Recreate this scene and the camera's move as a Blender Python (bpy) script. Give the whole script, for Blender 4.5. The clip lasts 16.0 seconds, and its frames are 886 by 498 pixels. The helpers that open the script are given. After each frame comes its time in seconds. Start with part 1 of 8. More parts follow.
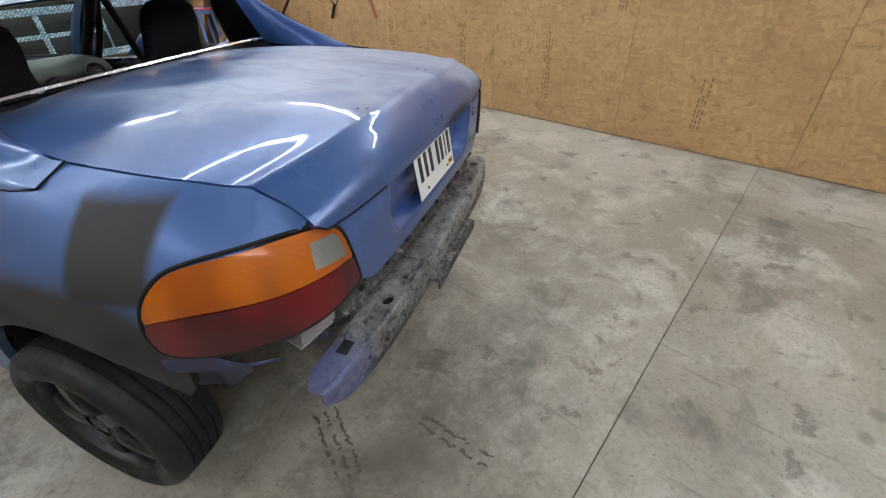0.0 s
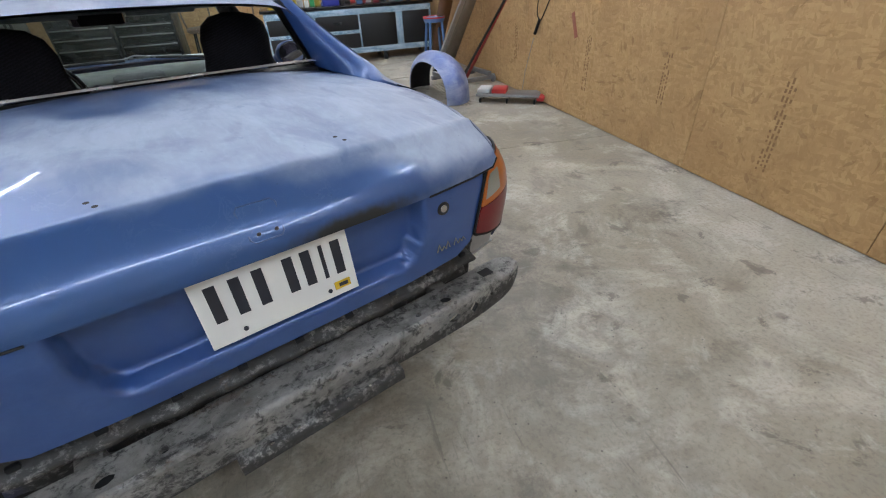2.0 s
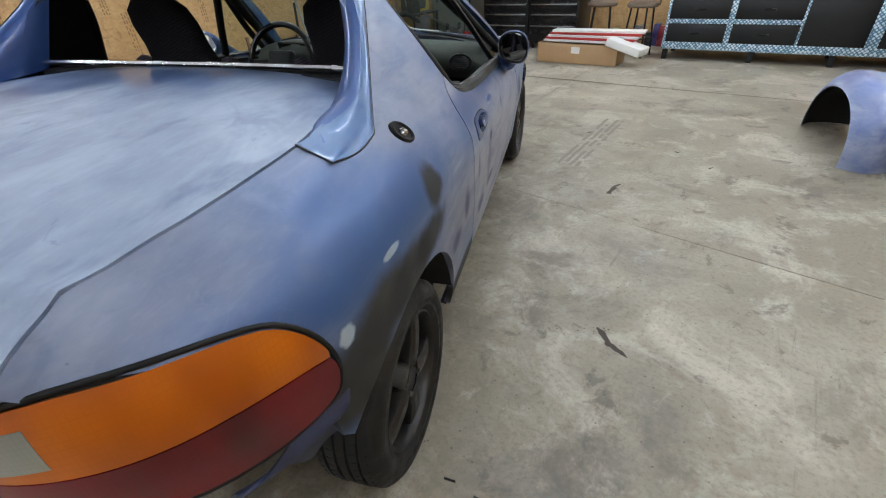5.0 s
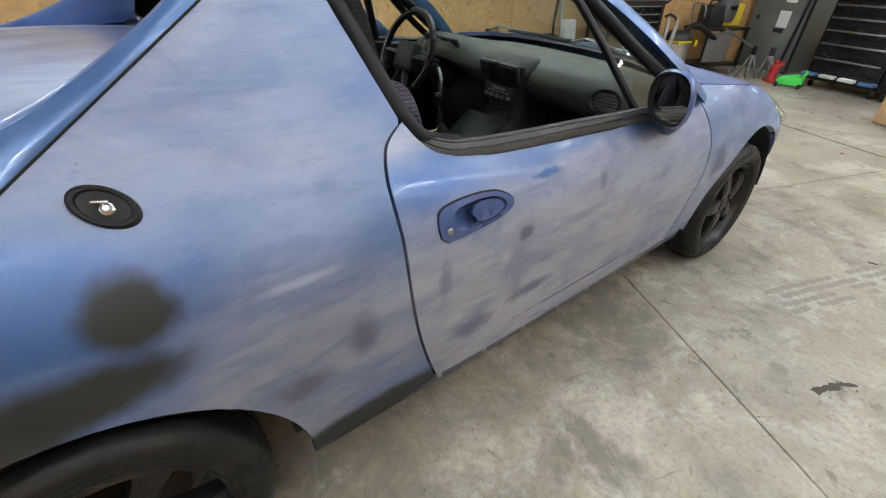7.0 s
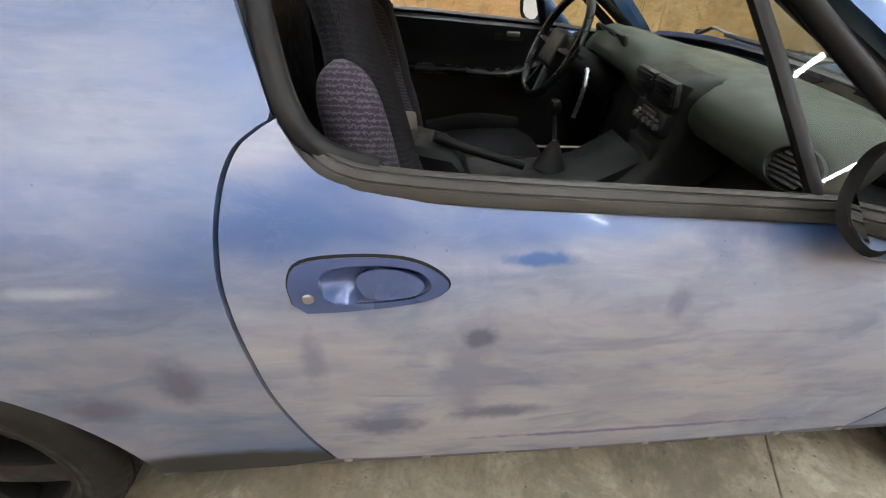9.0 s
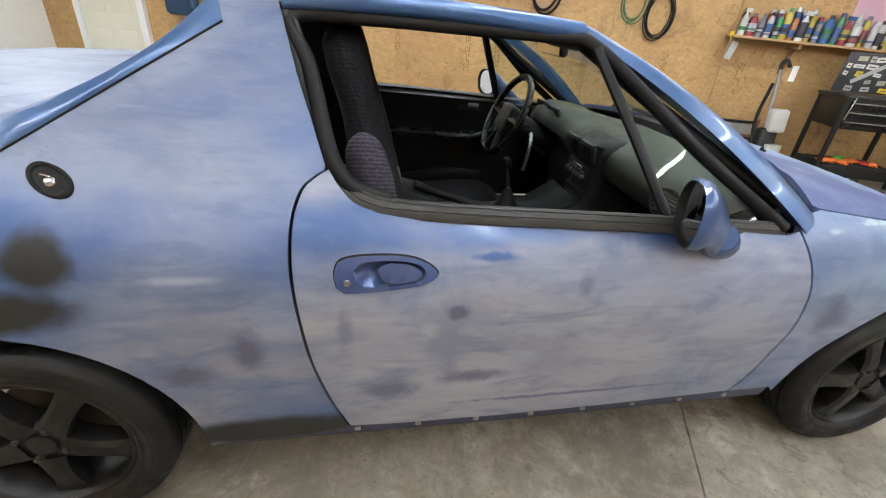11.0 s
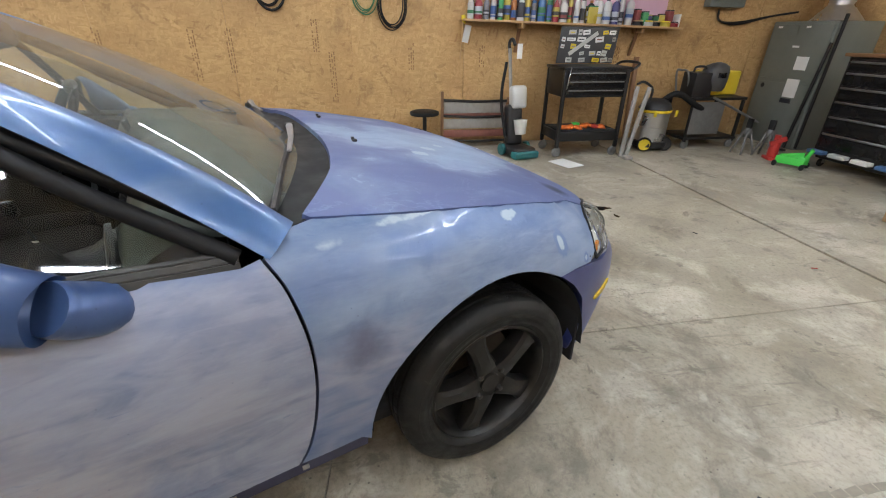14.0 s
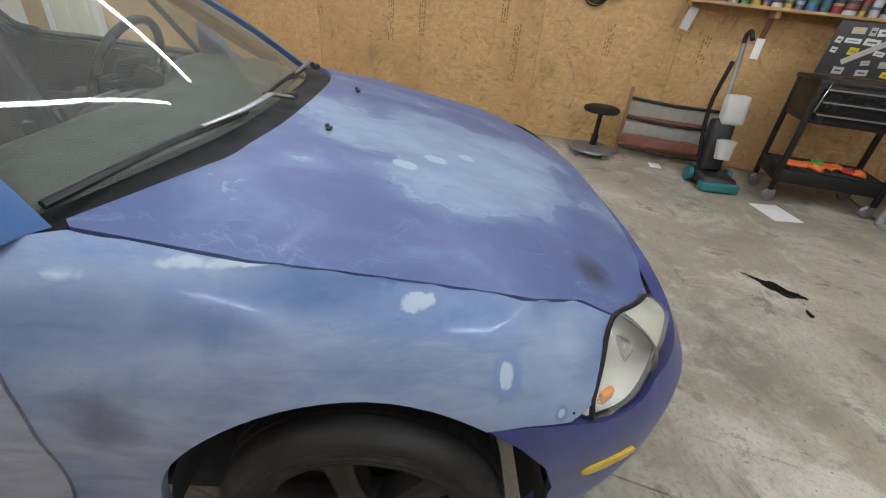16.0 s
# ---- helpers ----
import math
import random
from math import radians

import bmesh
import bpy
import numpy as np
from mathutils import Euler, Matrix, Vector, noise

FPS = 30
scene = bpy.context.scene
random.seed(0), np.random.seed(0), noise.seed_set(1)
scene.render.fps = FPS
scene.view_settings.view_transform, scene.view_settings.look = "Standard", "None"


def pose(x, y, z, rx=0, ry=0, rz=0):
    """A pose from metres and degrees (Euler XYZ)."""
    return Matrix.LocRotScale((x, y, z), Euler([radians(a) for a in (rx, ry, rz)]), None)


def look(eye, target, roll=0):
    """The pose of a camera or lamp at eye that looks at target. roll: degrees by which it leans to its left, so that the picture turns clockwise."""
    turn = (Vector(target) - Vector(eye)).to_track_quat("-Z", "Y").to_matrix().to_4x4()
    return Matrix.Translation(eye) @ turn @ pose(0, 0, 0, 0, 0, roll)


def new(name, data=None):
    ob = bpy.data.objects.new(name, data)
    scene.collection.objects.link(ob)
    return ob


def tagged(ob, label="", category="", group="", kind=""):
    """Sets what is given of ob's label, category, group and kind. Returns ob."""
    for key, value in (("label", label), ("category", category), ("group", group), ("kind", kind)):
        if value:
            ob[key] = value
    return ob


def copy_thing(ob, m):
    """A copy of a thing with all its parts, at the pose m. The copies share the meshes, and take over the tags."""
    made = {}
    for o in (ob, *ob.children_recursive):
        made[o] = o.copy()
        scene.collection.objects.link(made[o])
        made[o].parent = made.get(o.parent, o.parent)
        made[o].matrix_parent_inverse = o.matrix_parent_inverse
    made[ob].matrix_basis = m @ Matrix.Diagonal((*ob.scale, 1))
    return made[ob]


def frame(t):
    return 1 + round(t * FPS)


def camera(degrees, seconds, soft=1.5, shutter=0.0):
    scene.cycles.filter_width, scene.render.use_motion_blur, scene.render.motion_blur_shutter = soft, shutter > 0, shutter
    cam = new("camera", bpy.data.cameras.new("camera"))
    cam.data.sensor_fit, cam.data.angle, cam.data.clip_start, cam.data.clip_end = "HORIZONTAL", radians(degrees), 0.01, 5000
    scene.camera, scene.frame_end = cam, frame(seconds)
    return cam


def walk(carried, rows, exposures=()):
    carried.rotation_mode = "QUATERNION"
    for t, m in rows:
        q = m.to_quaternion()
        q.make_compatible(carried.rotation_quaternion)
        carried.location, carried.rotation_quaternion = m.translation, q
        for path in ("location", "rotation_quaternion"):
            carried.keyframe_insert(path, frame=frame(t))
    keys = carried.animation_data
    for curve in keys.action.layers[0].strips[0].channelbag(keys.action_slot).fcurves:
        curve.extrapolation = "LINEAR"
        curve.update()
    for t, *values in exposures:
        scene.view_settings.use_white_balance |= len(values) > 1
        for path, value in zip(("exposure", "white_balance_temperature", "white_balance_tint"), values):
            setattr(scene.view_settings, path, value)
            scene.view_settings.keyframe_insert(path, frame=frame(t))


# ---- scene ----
cam = camera(92.1, 16.0, soft=1.1)
# seconds, stops, white balance
EXPOSURES = [(0, .14, 6200, 14), (.5, -.24, 6150, 16), (1, -.2, 6100, 15), (1.5, -.08, 6050, 14), (2, -.02, 6000, 14), (2.5, -.10, 6000, 14), (3.5, -.09, 5980, 12), (6, .22, 6350, 11), (7, .42, 6400, 11),
             (8, .47, 6500, 11), (8.5, .70, 6750, 13), (9, .74, 6800, 13), (11.5, .45, 6500, 12), (13.5, .38, 6500, 13), (14, .20, 6500, 13), (14.5, .10, 6500, 14), (15.5, .06, 6500, 14), (16, .0, 6450, 12)]
PATH = [
    (0, (-1.169, -1.078, 1.363), (0.355, -0.523, 0.193), -1.5),
    (0.5, (-0.95, -1.271, 1.396), (0.538, -0.555, 0.267), -0.5),
    (1, (-0.652, -1.322, 1.337), (0.792, -0.512, 0.214), -0.1),
    (1.5, (-0.37, -1.302, 1.361), (0.966, -0.349, 0.217), 0.9),
    (2, (-0.142, -1.363, 1.322), (0.85, -0.027, 0.211), -3.0),
    (2.5, (0.074, -1.44, 1.339), (0.72, 0.105, 0.245), 0.1),
    (3, (0.308, -1.367, 1.302), (0.767, 0.249, 0.217), 1.3),
    (3.5, (0.553, -1.231, 1.31), (0.8, 0.425, 0.216), -0.2),
    (3.7, (0.634, -1.181, 1.298), (0.744, 0.488, 0.202), -2.2),
    (5.8, (1.399, -0.338, 1.208), (0.52, 1.063, 0.083), -1.8),
    (6, (1.451, -0.228, 1.193), (0.446, 1.096, 0.08), -1.6),
    (6.5, (1.514, 0.009, 1.201), (0.248, 1.101, 0.104), 0.7),
    (7, (1.423, 0.253, 1.19), (0.09, 1.263, 0.093), 0.7),
    (7.5, (1.282, 0.466, 1.214), (-0.057, 1.452, 0.104), -0.1),
    (8, (1.228, 0.593, 1.202), (-0.226, 1.368, 0.068), 0.3),
    (8.5, (1.252, 0.759, 1.176), (-0.328, 1.208, 0.034), 3.8),
    (9, (1.273, 0.827, 1.131), (-0.35, 1.027, -0.021), 3.8),
    (9.2, (1.303, 0.791, 1.134), (-0.328, 0.959, -0.012), 5.4),
    (11.3, (1.619, 0.746, 1.232), (-0.117, 1.173, 0.337), 3.4),
    (11.5, (1.644, 0.829, 1.234), (-0.08, 1.318, 0.346), 1.9),
    (12, (1.712, 1.039, 1.225), (-0.004, 1.552, 0.335), 2.1),
    (12.5, (1.72, 1.188, 1.222), (0.021, 1.751, 0.33), 1.2),
    (13, (1.64, 1.406, 1.214), (0.004, 2.138, 0.326), 1.6),
    (13.5, (1.56, 1.583, 1.219), (0.001, 2.462, 0.327), 1.9),
    (14, (1.527, 1.782, 1.194), (-0.02, 2.672, 0.292), 0.7),
    (14.5, (1.539, 1.992, 1.188), (-0.067, 2.749, 0.268), 3.5),
    (15, (1.503, 2.172, 1.191), (-0.118, 2.853, 0.238), 3.2),
    (15.3, (1.432, 2.281, 1.225), (-0.208, 2.894, 0.258), 7.0),
    (15.5, (1.329, 2.374, 1.203), (-0.341, 2.899, 0.236), 8.5),
    (16, (1.241, 2.454, 1.187), (-0.477, 2.546, 0.168), 5.6),
]
walk(cam, [(t, look(eye, target, roll)) for t, eye, target, roll in PATH], EXPOSURES)

# ---------- light: the only daylight is none; strip lamps hang under the ceiling (built with the room)
world = bpy.data.worlds.new("world")
scene.world = world
world.use_nodes = True
world.node_tree.nodes["Background"].inputs[0].default_value = (.9, .95, 1, 1)
world.node_tree.nodes["Background"].inputs[1].default_value = .02
LAMP_POWER = 60.0
CEILING = 2.95
# strip lamps: v, u of the middle, length, turn (0: along u, 90: across)
# strips near u 0 to 1.7 follow reflections; the others are added for brightness
STRIPS = [(2.45, u, 2.4, 0) for u in (-3.4, .2, 3.2, 6.0)] + [(-2.7, u, 2.4, 0) for u in (-3.4, .0, 3.1)]
STRIPS += [(v, u, 1.8, 90) for u in (-2.5, 1.7, 4.4, 6.6) for v in (-1.05, .80)]

# ---------- helpers of this scene
from mathutils.geometry import delaunay_2d_cdt


def link(name, bm, mat, parent=None, label="", smooth=True):
    """Links a bmesh as one mesh object, under a thing if one is given."""
    me = bpy.data.meshes.new(name)
    bm.normal_update()
    bm.to_mesh(me)
    bm.free()
    me.materials.append(mat)
    if smooth:
        for p in me.polygons:
            p.use_smooth = True
    ob = new(name, me)
    if parent:
        ob.parent = parent
    if label:
        ob["label"] = label
    return ob


def part(name, bm, mat, parent, label="", smooth=True):
    return link(name, bm, mat, parent, label, smooth)


def sharp(bm, degrees=35):
    lim = radians(degrees)
    bm.normal_update()
    for e in bm.edges:
        if len(e.link_faces) == 2 and e.calc_face_angle(0) > lim:
            e.smooth = False
    return bm


def add_box(bm, size, m=None, bevel=0.0, seg=2):
    r = bmesh.ops.create_cube(bm, size=1.0)
    vs = r["verts"]
    bmesh.ops.scale(bm, vec=size, verts=vs)
    if bevel > 0:
        es = list({e for v in vs for e in v.link_edges})
        out = bmesh.ops.bevel(bm, geom=es, offset=bevel, segments=seg, profile=0.5, affect="EDGES")
        vs = list({v for f in out["faces"] for v in f.verts} | {v for v in vs if v.is_valid})
    if m is not None:
        bmesh.ops.transform(bm, matrix=m, verts=vs)
    return vs


def box(size, m=None, bevel=0.0, seg=2):
    bm = bmesh.new()
    add_box(bm, size, m, bevel, seg)
    return sharp(bm)


def add_lathe(bm, profile, m=None, n=32, closed=False, arc=360):
    """Turns a profile of (radius, height) round the z axis."""
    rings = []
    full = arc >= 360
    cnt = n if full else n + 1
    for k in range(cnt):
        a = radians(arc) * k / n
        rings.append([bm.verts.new((r * math.cos(a), r * math.sin(a), z)) for r, z in profile])
    for k in range(n):
        a, b = rings[k], rings[(k + 1) % cnt]
        m2 = len(profile) if closed else len(profile) - 1
        for i in range(m2):
            j = (i + 1) % len(profile)
            if profile[i][0] < 1e-6 and profile[j][0] < 1e-6:
                continue
            bm.faces.new((a[i], b[i], b[j], a[j]))
    vs = [v for r in rings for v in r]
    if m is not None:
        bmesh.ops.transform(bm, matrix=m, verts=vs)
    return vs


def lathe(profile, m=None, n=32, closed=False, arc=360):
    bm = bmesh.new()
    add_lathe(bm, profile, m, n, closed, arc)
    bmesh.ops.remove_doubles(bm, verts=bm.verts, dist=1e-5)
    bmesh.ops.recalc_face_normals(bm, faces=bm.faces)
    return sharp(bm)


def smooth_line(pts, n=8):
    """Catmull-Rom line through points."""
    p = [Vector(q) for q in pts]
    p = [p[0] * 2 - p[1]] + p + [p[-1] * 2 - p[-2]]
    out = []
    for i in range(1, len(p) - 2):
        for k in range(n):
            t = k / n
            a, b, c, d = p[i - 1], p[i], p[i + 1], p[i + 2]
            out.append(0.5 * ((2 * b) + (c - a) * t + (2 * a - 5 * b + 4 * c - d) * t * t + (3 * b - a - 3 * c + d) * t ** 3))
    out.append(p[-2])
    return out


def add_tube(bm, pts, r, n=8, cap=True, flat=1.0):
    pts = [Vector(q) for q in pts]
    rings, up = [], Vector((0, 0, 1))
    for i, q in enumerate(pts):
        d = (pts[min(i + 1, len(pts) - 1)] - pts[max(i - 1, 0)]).normalized()
        if abs(d.dot(up)) > 0.98:
            up = Vector((1, 0, 0)) if abs(d.x) < 0.9 else Vector((0, 1, 0))
        s = d.cross(up).normalized()
        up = s.cross(d).normalized()
        rr = r[i] if isinstance(r, (list, tuple)) else r
        rings.append([bm.verts.new(q + rr * (math.cos(2 * math.pi * k / n) * s + flat * math.sin(2 * math.pi * k / n) * up)) for k in range(n)])
    for a, b in zip(rings, rings[1:]):
        for k in range(n):
            bm.faces.new((a[k], a[(k + 1) % n], b[(k + 1) % n], b[k]))
    if cap:
        bm.faces.new(rings[0][::-1])
        bm.faces.new(rings[-1])
    return [v for ring in rings for v in ring]


def tube(pts, r, n=8, cap=True, flat=1.0):
    bm = bmesh.new()
    add_tube(bm, pts, r, n, cap, flat)
    bmesh.ops.recalc_face_normals(bm, faces=bm.faces)
    return sharp(bm, 50)


def pchip(xq, xs, ys):
    """A smooth line through points that does not overshoot."""
    xs, ys, xq = np.asarray(xs, float), np.asarray(ys, float), np.clip(np.asarray(xq, float), xs[0], xs[-1])
    h, d = np.diff(xs), np.diff(ys) / np.diff(xs)
    m = np.zeros(len(xs))
    m[0], m[-1] = d[0], d[-1]
    for i in range(1, len(xs) - 1):
        if d[i - 1] * d[i] > 0:
            w1, w2 = 2 * h[i] + h[i - 1], h[i] + 2 * h[i - 1]
            m[i] = (w1 + w2) / (w1 / d[i - 1] + w2 / d[i])
    k = np.clip(np.searchsorted(xs, xq) - 1, 0, len(h) - 1)
    t = (xq - xs[k]) / h[k]
    return ((1 + 2 * t) * (1 - t) ** 2 * ys[k] + t * (1 - t) ** 2 * h[k] * m[k]
            + t * t * (3 - 2 * t) * ys[k + 1] + t * t * (t - 1) * h[k] * m[k + 1])


def inside(px, py, loop):
    hit = np.zeros(len(px), bool)
    for (x0, y0), (x1, y1) in zip(loop, loop[1:] + loop[:1]):
        if y0 == y1:
            continue
        cross = ((y0 > py) != (y1 > py)) & (px < (x1 - x0) * (py - y0) / (y1 - y0) + x0)
        hit ^= cross
    return hit


def dense(loop, step):
    out = []
    for (x0, y0), (x1, y1) in zip(loop, loop[1:] + loop[:1]):
        n = max(1, int(math.hypot(x1 - x0, y1 - y0) / step + 0.5))
        out += [(x0 + (x1 - x0) * k / n, y0 + (y1 - y0) * k / n) for k in range(n)]
    return out


def sheet(loop, func, step=0.03, hint=None, flange=0.022, holes=(), thick=0.0):
    """A curved sheet: an outline in (u, v), filled and laid on the surface func, with its edges turned in."""
    loops = [dense(loop, step)] + [dense(h, step) for h in holes]
    us, vs = [p[0] for p in loops[0]], [p[1] for p in loops[0]]
    gu, gv = np.meshgrid(np.arange(min(us) + step / 2, max(us), step), np.arange(min(vs) + step / 2, max(vs), step))
    gu, gv = gu.ravel(), gv.ravel()
    keep = inside(gu, gv, loops[0])
    for h in loops[1:]:
        keep &= ~inside(gu, gv, h)
    edge = np.array([p for lp in loops for p in lp])
    gu, gv = gu[keep], gv[keep]
    if len(gu):
        near = np.array([((edge - (a, b)) ** 2).sum(1).min() for a, b in zip(gu, gv)])
        gu, gv = gu[near > (0.5 * step) ** 2], gv[near > (0.5 * step) ** 2]
    pts = [Vector(p) for lp in loops for p in lp] + [Vector((float(a), float(b))) for a, b in zip(gu, gv)]
    edges, base = [], 0
    for lp in loops:
        edges += [(base + i, base + (i + 1) % len(lp)) for i in range(len(lp))]
        base += len(lp)
    res = delaunay_2d_cdt(pts, edges, [], 2, 1e-7)
    flat = np.array([(p.x, p.y) for p in res[0]])
    xyz = func(flat[:, 0], flat[:, 1])
    bm = bmesh.new()
    bv = [bm.verts.new(tuple(map(float, p))) for p in xyz]
    for f in res[2]:
        mid = flat[list(f)].mean(0)
        if any(inside(mid[:1], mid[1:], h)[0] for h in loops[1:]):
            continue
        try:
            bm.faces.new([bv[i] for i in f])
        except ValueError:
            pass
    bm.normal_update()
    if hint is not None:
        total = sum((f.normal * f.calc_area() for f in bm.faces), Vector())
        if total.dot(Vector(hint)) < 0:
            bmesh.ops.reverse_faces(bm, faces=bm.faces)
            bm.normal_update()
    if flange:
        rim = [e for e in bm.edges if len(e.link_faces) == 1]
        for e in rim:
            e.smooth = False
        normals = {v: v.normal.copy() for v in bm.verts}
        src = {v for e in rim for v in e.verts}
        made = bmesh.ops.extrude_edge_only(bm, edges=rim)
        fresh = [g for g in made["geom"] if isinstance(g, bmesh.types.BMVert)]
        look_up = {tuple(round(c, 6) for c in v.co): normals[v] for v in src}
        for v in fresh:
            n = look_up.get(tuple(round(c, 6) for c in v.co))
            if n is not None:
                v.co -= n * flange
    return bm


def curve2(pts, n=6):
    return [(p.x, p.y) for p in smooth_line([(a, b, 0) for a, b in pts], n)]

# ---------- materials
class Nodes:
    """Short names for building a node material."""

    def __init__(self, name, rough=.5, metal=0.0, spec=.5, coat=0.0):
        self.mat = bpy.data.materials.new(name)
        self.mat.use_nodes = True
        self.t = self.mat.node_tree
        self.b = self.t.nodes["Principled BSDF"]
        self.b.inputs["Roughness"].default_value = rough
        self.b.inputs["Metallic"].default_value = metal
        self.b.inputs["Specular IOR Level"].default_value = spec
        self.b.inputs["Coat Weight"].default_value = coat
        self.pos = self.add("ShaderNodeTexCoord").outputs["Object"]

    def add(self, kind, **props):
        n = self.t.nodes.new(kind)
        for k, v in props.items():
            setattr(n, k, v)
        return n

    def put(self, node, key, value):
        if isinstance(value, bpy.types.NodeSocket):
            self.t.links.new(value, node.inputs[key])
        else:
            node.inputs[key].default_value = value

    def math(self, op, a, b=0.0, c=0.0, clamp=False):
        n = self.add("ShaderNodeMath", operation=op, use_clamp=clamp)
        for k, v in enumerate((a, b, c)):
            self.put(n, k, v)
        return n.outputs[0]

    def map(self, scale=(1, 1, 1), turn=(0, 0, 0), at=(0, 0, 0), src=None):
        n = self.add("ShaderNodeMapping")
        self.put(n, "Vector", src or self.pos)
        n.inputs["Scale"].default_value, n.inputs["Location"].default_value = scale, at
        n.inputs["Rotation"].default_value = [radians(a) for a in turn]
        return n.outputs[0]

    def noise(self, scale, detail=4, rough=.55, src=None, warp=0.0, out="Fac"):
        n = self.add("ShaderNodeTexNoise")
        self.put(n, "Vector", src or self.pos)
        n.inputs["Scale"].default_value, n.inputs["Detail"].default_value = scale, detail
        n.inputs["Roughness"].default_value, n.inputs["Distortion"].default_value = rough, warp
        return n.outputs[out]

    def cells(self, scale, src=None, feature="F1", out="Distance", rand=1.0):
        n = self.add("ShaderNodeTexVoronoi", feature=feature)
        self.put(n, "Vector", src or self.pos)
        n.inputs["Scale"].default_value, n.inputs["Randomness"].default_value = scale, rand
        return n.outputs[out]

    def ramp(self, src, lo, hi, a=0.0, b=1.0, smooth=True):
        n = self.add("ShaderNodeMapRange", interpolation_type="SMOOTHSTEP" if smooth else "LINEAR")
        self.put(n, 0, src)
        for k, v in zip((1, 2, 3, 4), (lo, hi, a, b)):
            self.put(n, k, v)
        return n.outputs[0]

    def mix(self, fac, a, b, mode="MIX"):
        n = self.add("ShaderNodeMix", data_type="RGBA", blend_type=mode)
        for k, v in ((0, fac), (6, a), (7, b)):
            self.put(n, k, (*v, 1) if isinstance(v, tuple) and len(v) == 3 else v)
        return n.outputs[2]

    def blob(self, at, size, soft=.35, wobble=.25, seed=5.0, square=False):
        """1 inside an uneven patch round a place, 0 outside."""
        w = self.add("ShaderNodeVectorMath", operation="MULTIPLY_ADD")
        self.put(w, 0, self.noise(seed, 3, out="Color"))
        w.inputs[1].default_value = [2 * wobble * v for v in size]
        w.inputs[2].default_value = [-wobble * v for v in size]
        a = self.add("ShaderNodeVectorMath", operation="ADD")
        self.put(a, 0, self.pos)
        self.put(a, 1, w.outputs[0])
        n = self.add("ShaderNodeVectorMath", operation="SUBTRACT")
        self.put(n, 0, a.outputs[0])
        n.inputs[1].default_value = at
        d = self.add("ShaderNodeVectorMath", operation="DIVIDE")
        self.put(d, 0, n.outputs[0])
        d.inputs[1].default_value = size
        if square:
            a, c = self.add("ShaderNodeVectorMath", operation="ABSOLUTE"), self.add("ShaderNodeSeparateXYZ")
            self.put(a, 0, d.outputs[0])
            self.put(c, 0, a.outputs[0])
            far = self.math("MAXIMUM", self.math("MAXIMUM", c.outputs[0], c.outputs[1]), c.outputs[2])
            return self.ramp(far, 1 + soft, 1 - soft)
        le = self.add("ShaderNodeVectorMath", operation="LENGTH")
        self.put(le, 0, d.outputs[0])
        return self.ramp(le.outputs["Value"], 1 + soft, 1 - soft)

    def color(self, v):
        self.put(self.b, "Base Color", (*v, 1) if isinstance(v, tuple) and len(v) == 3 else v)
        return self

    def set(self, key, v):
        self.put(self.b, key, v)
        return self

    def bump(self, height, strength=.3, distance=.002):
        n = self.add("ShaderNodeBump")
        n.inputs["Strength"].default_value, n.inputs["Distance"].default_value = strength, distance
        self.put(n, "Height", height)
        self.put(self.b, "Normal", n.outputs[0])
        return self


def plain(name, rgb, rough=.5, metal=0.0, spec=.5, grain=60.0, vary=.25, bump=.15, coat=0.0):
    """A surface of one colour with uneven tone and fine grain."""
    n = Nodes(name, rough, metal, spec, coat)
    a = n.noise(grain, 4)
    b = n.noise(grain / 9, 3)
    tone = n.math("MULTIPLY_ADD", n.math("ADD", a, b), vary, 1 - vary)
    v = n.add("ShaderNodeVectorMath", operation="SCALE")
    v.inputs[0].default_value = rgb
    n.put(v, "Scale", tone)
    n.color(v.outputs[0])
    n.set("Roughness", n.ramp(b, .3, .7, max(0, rough - .08), min(1, rough + .08)))
    if bump:
        n.bump(a, bump, .001)
    return n.mat


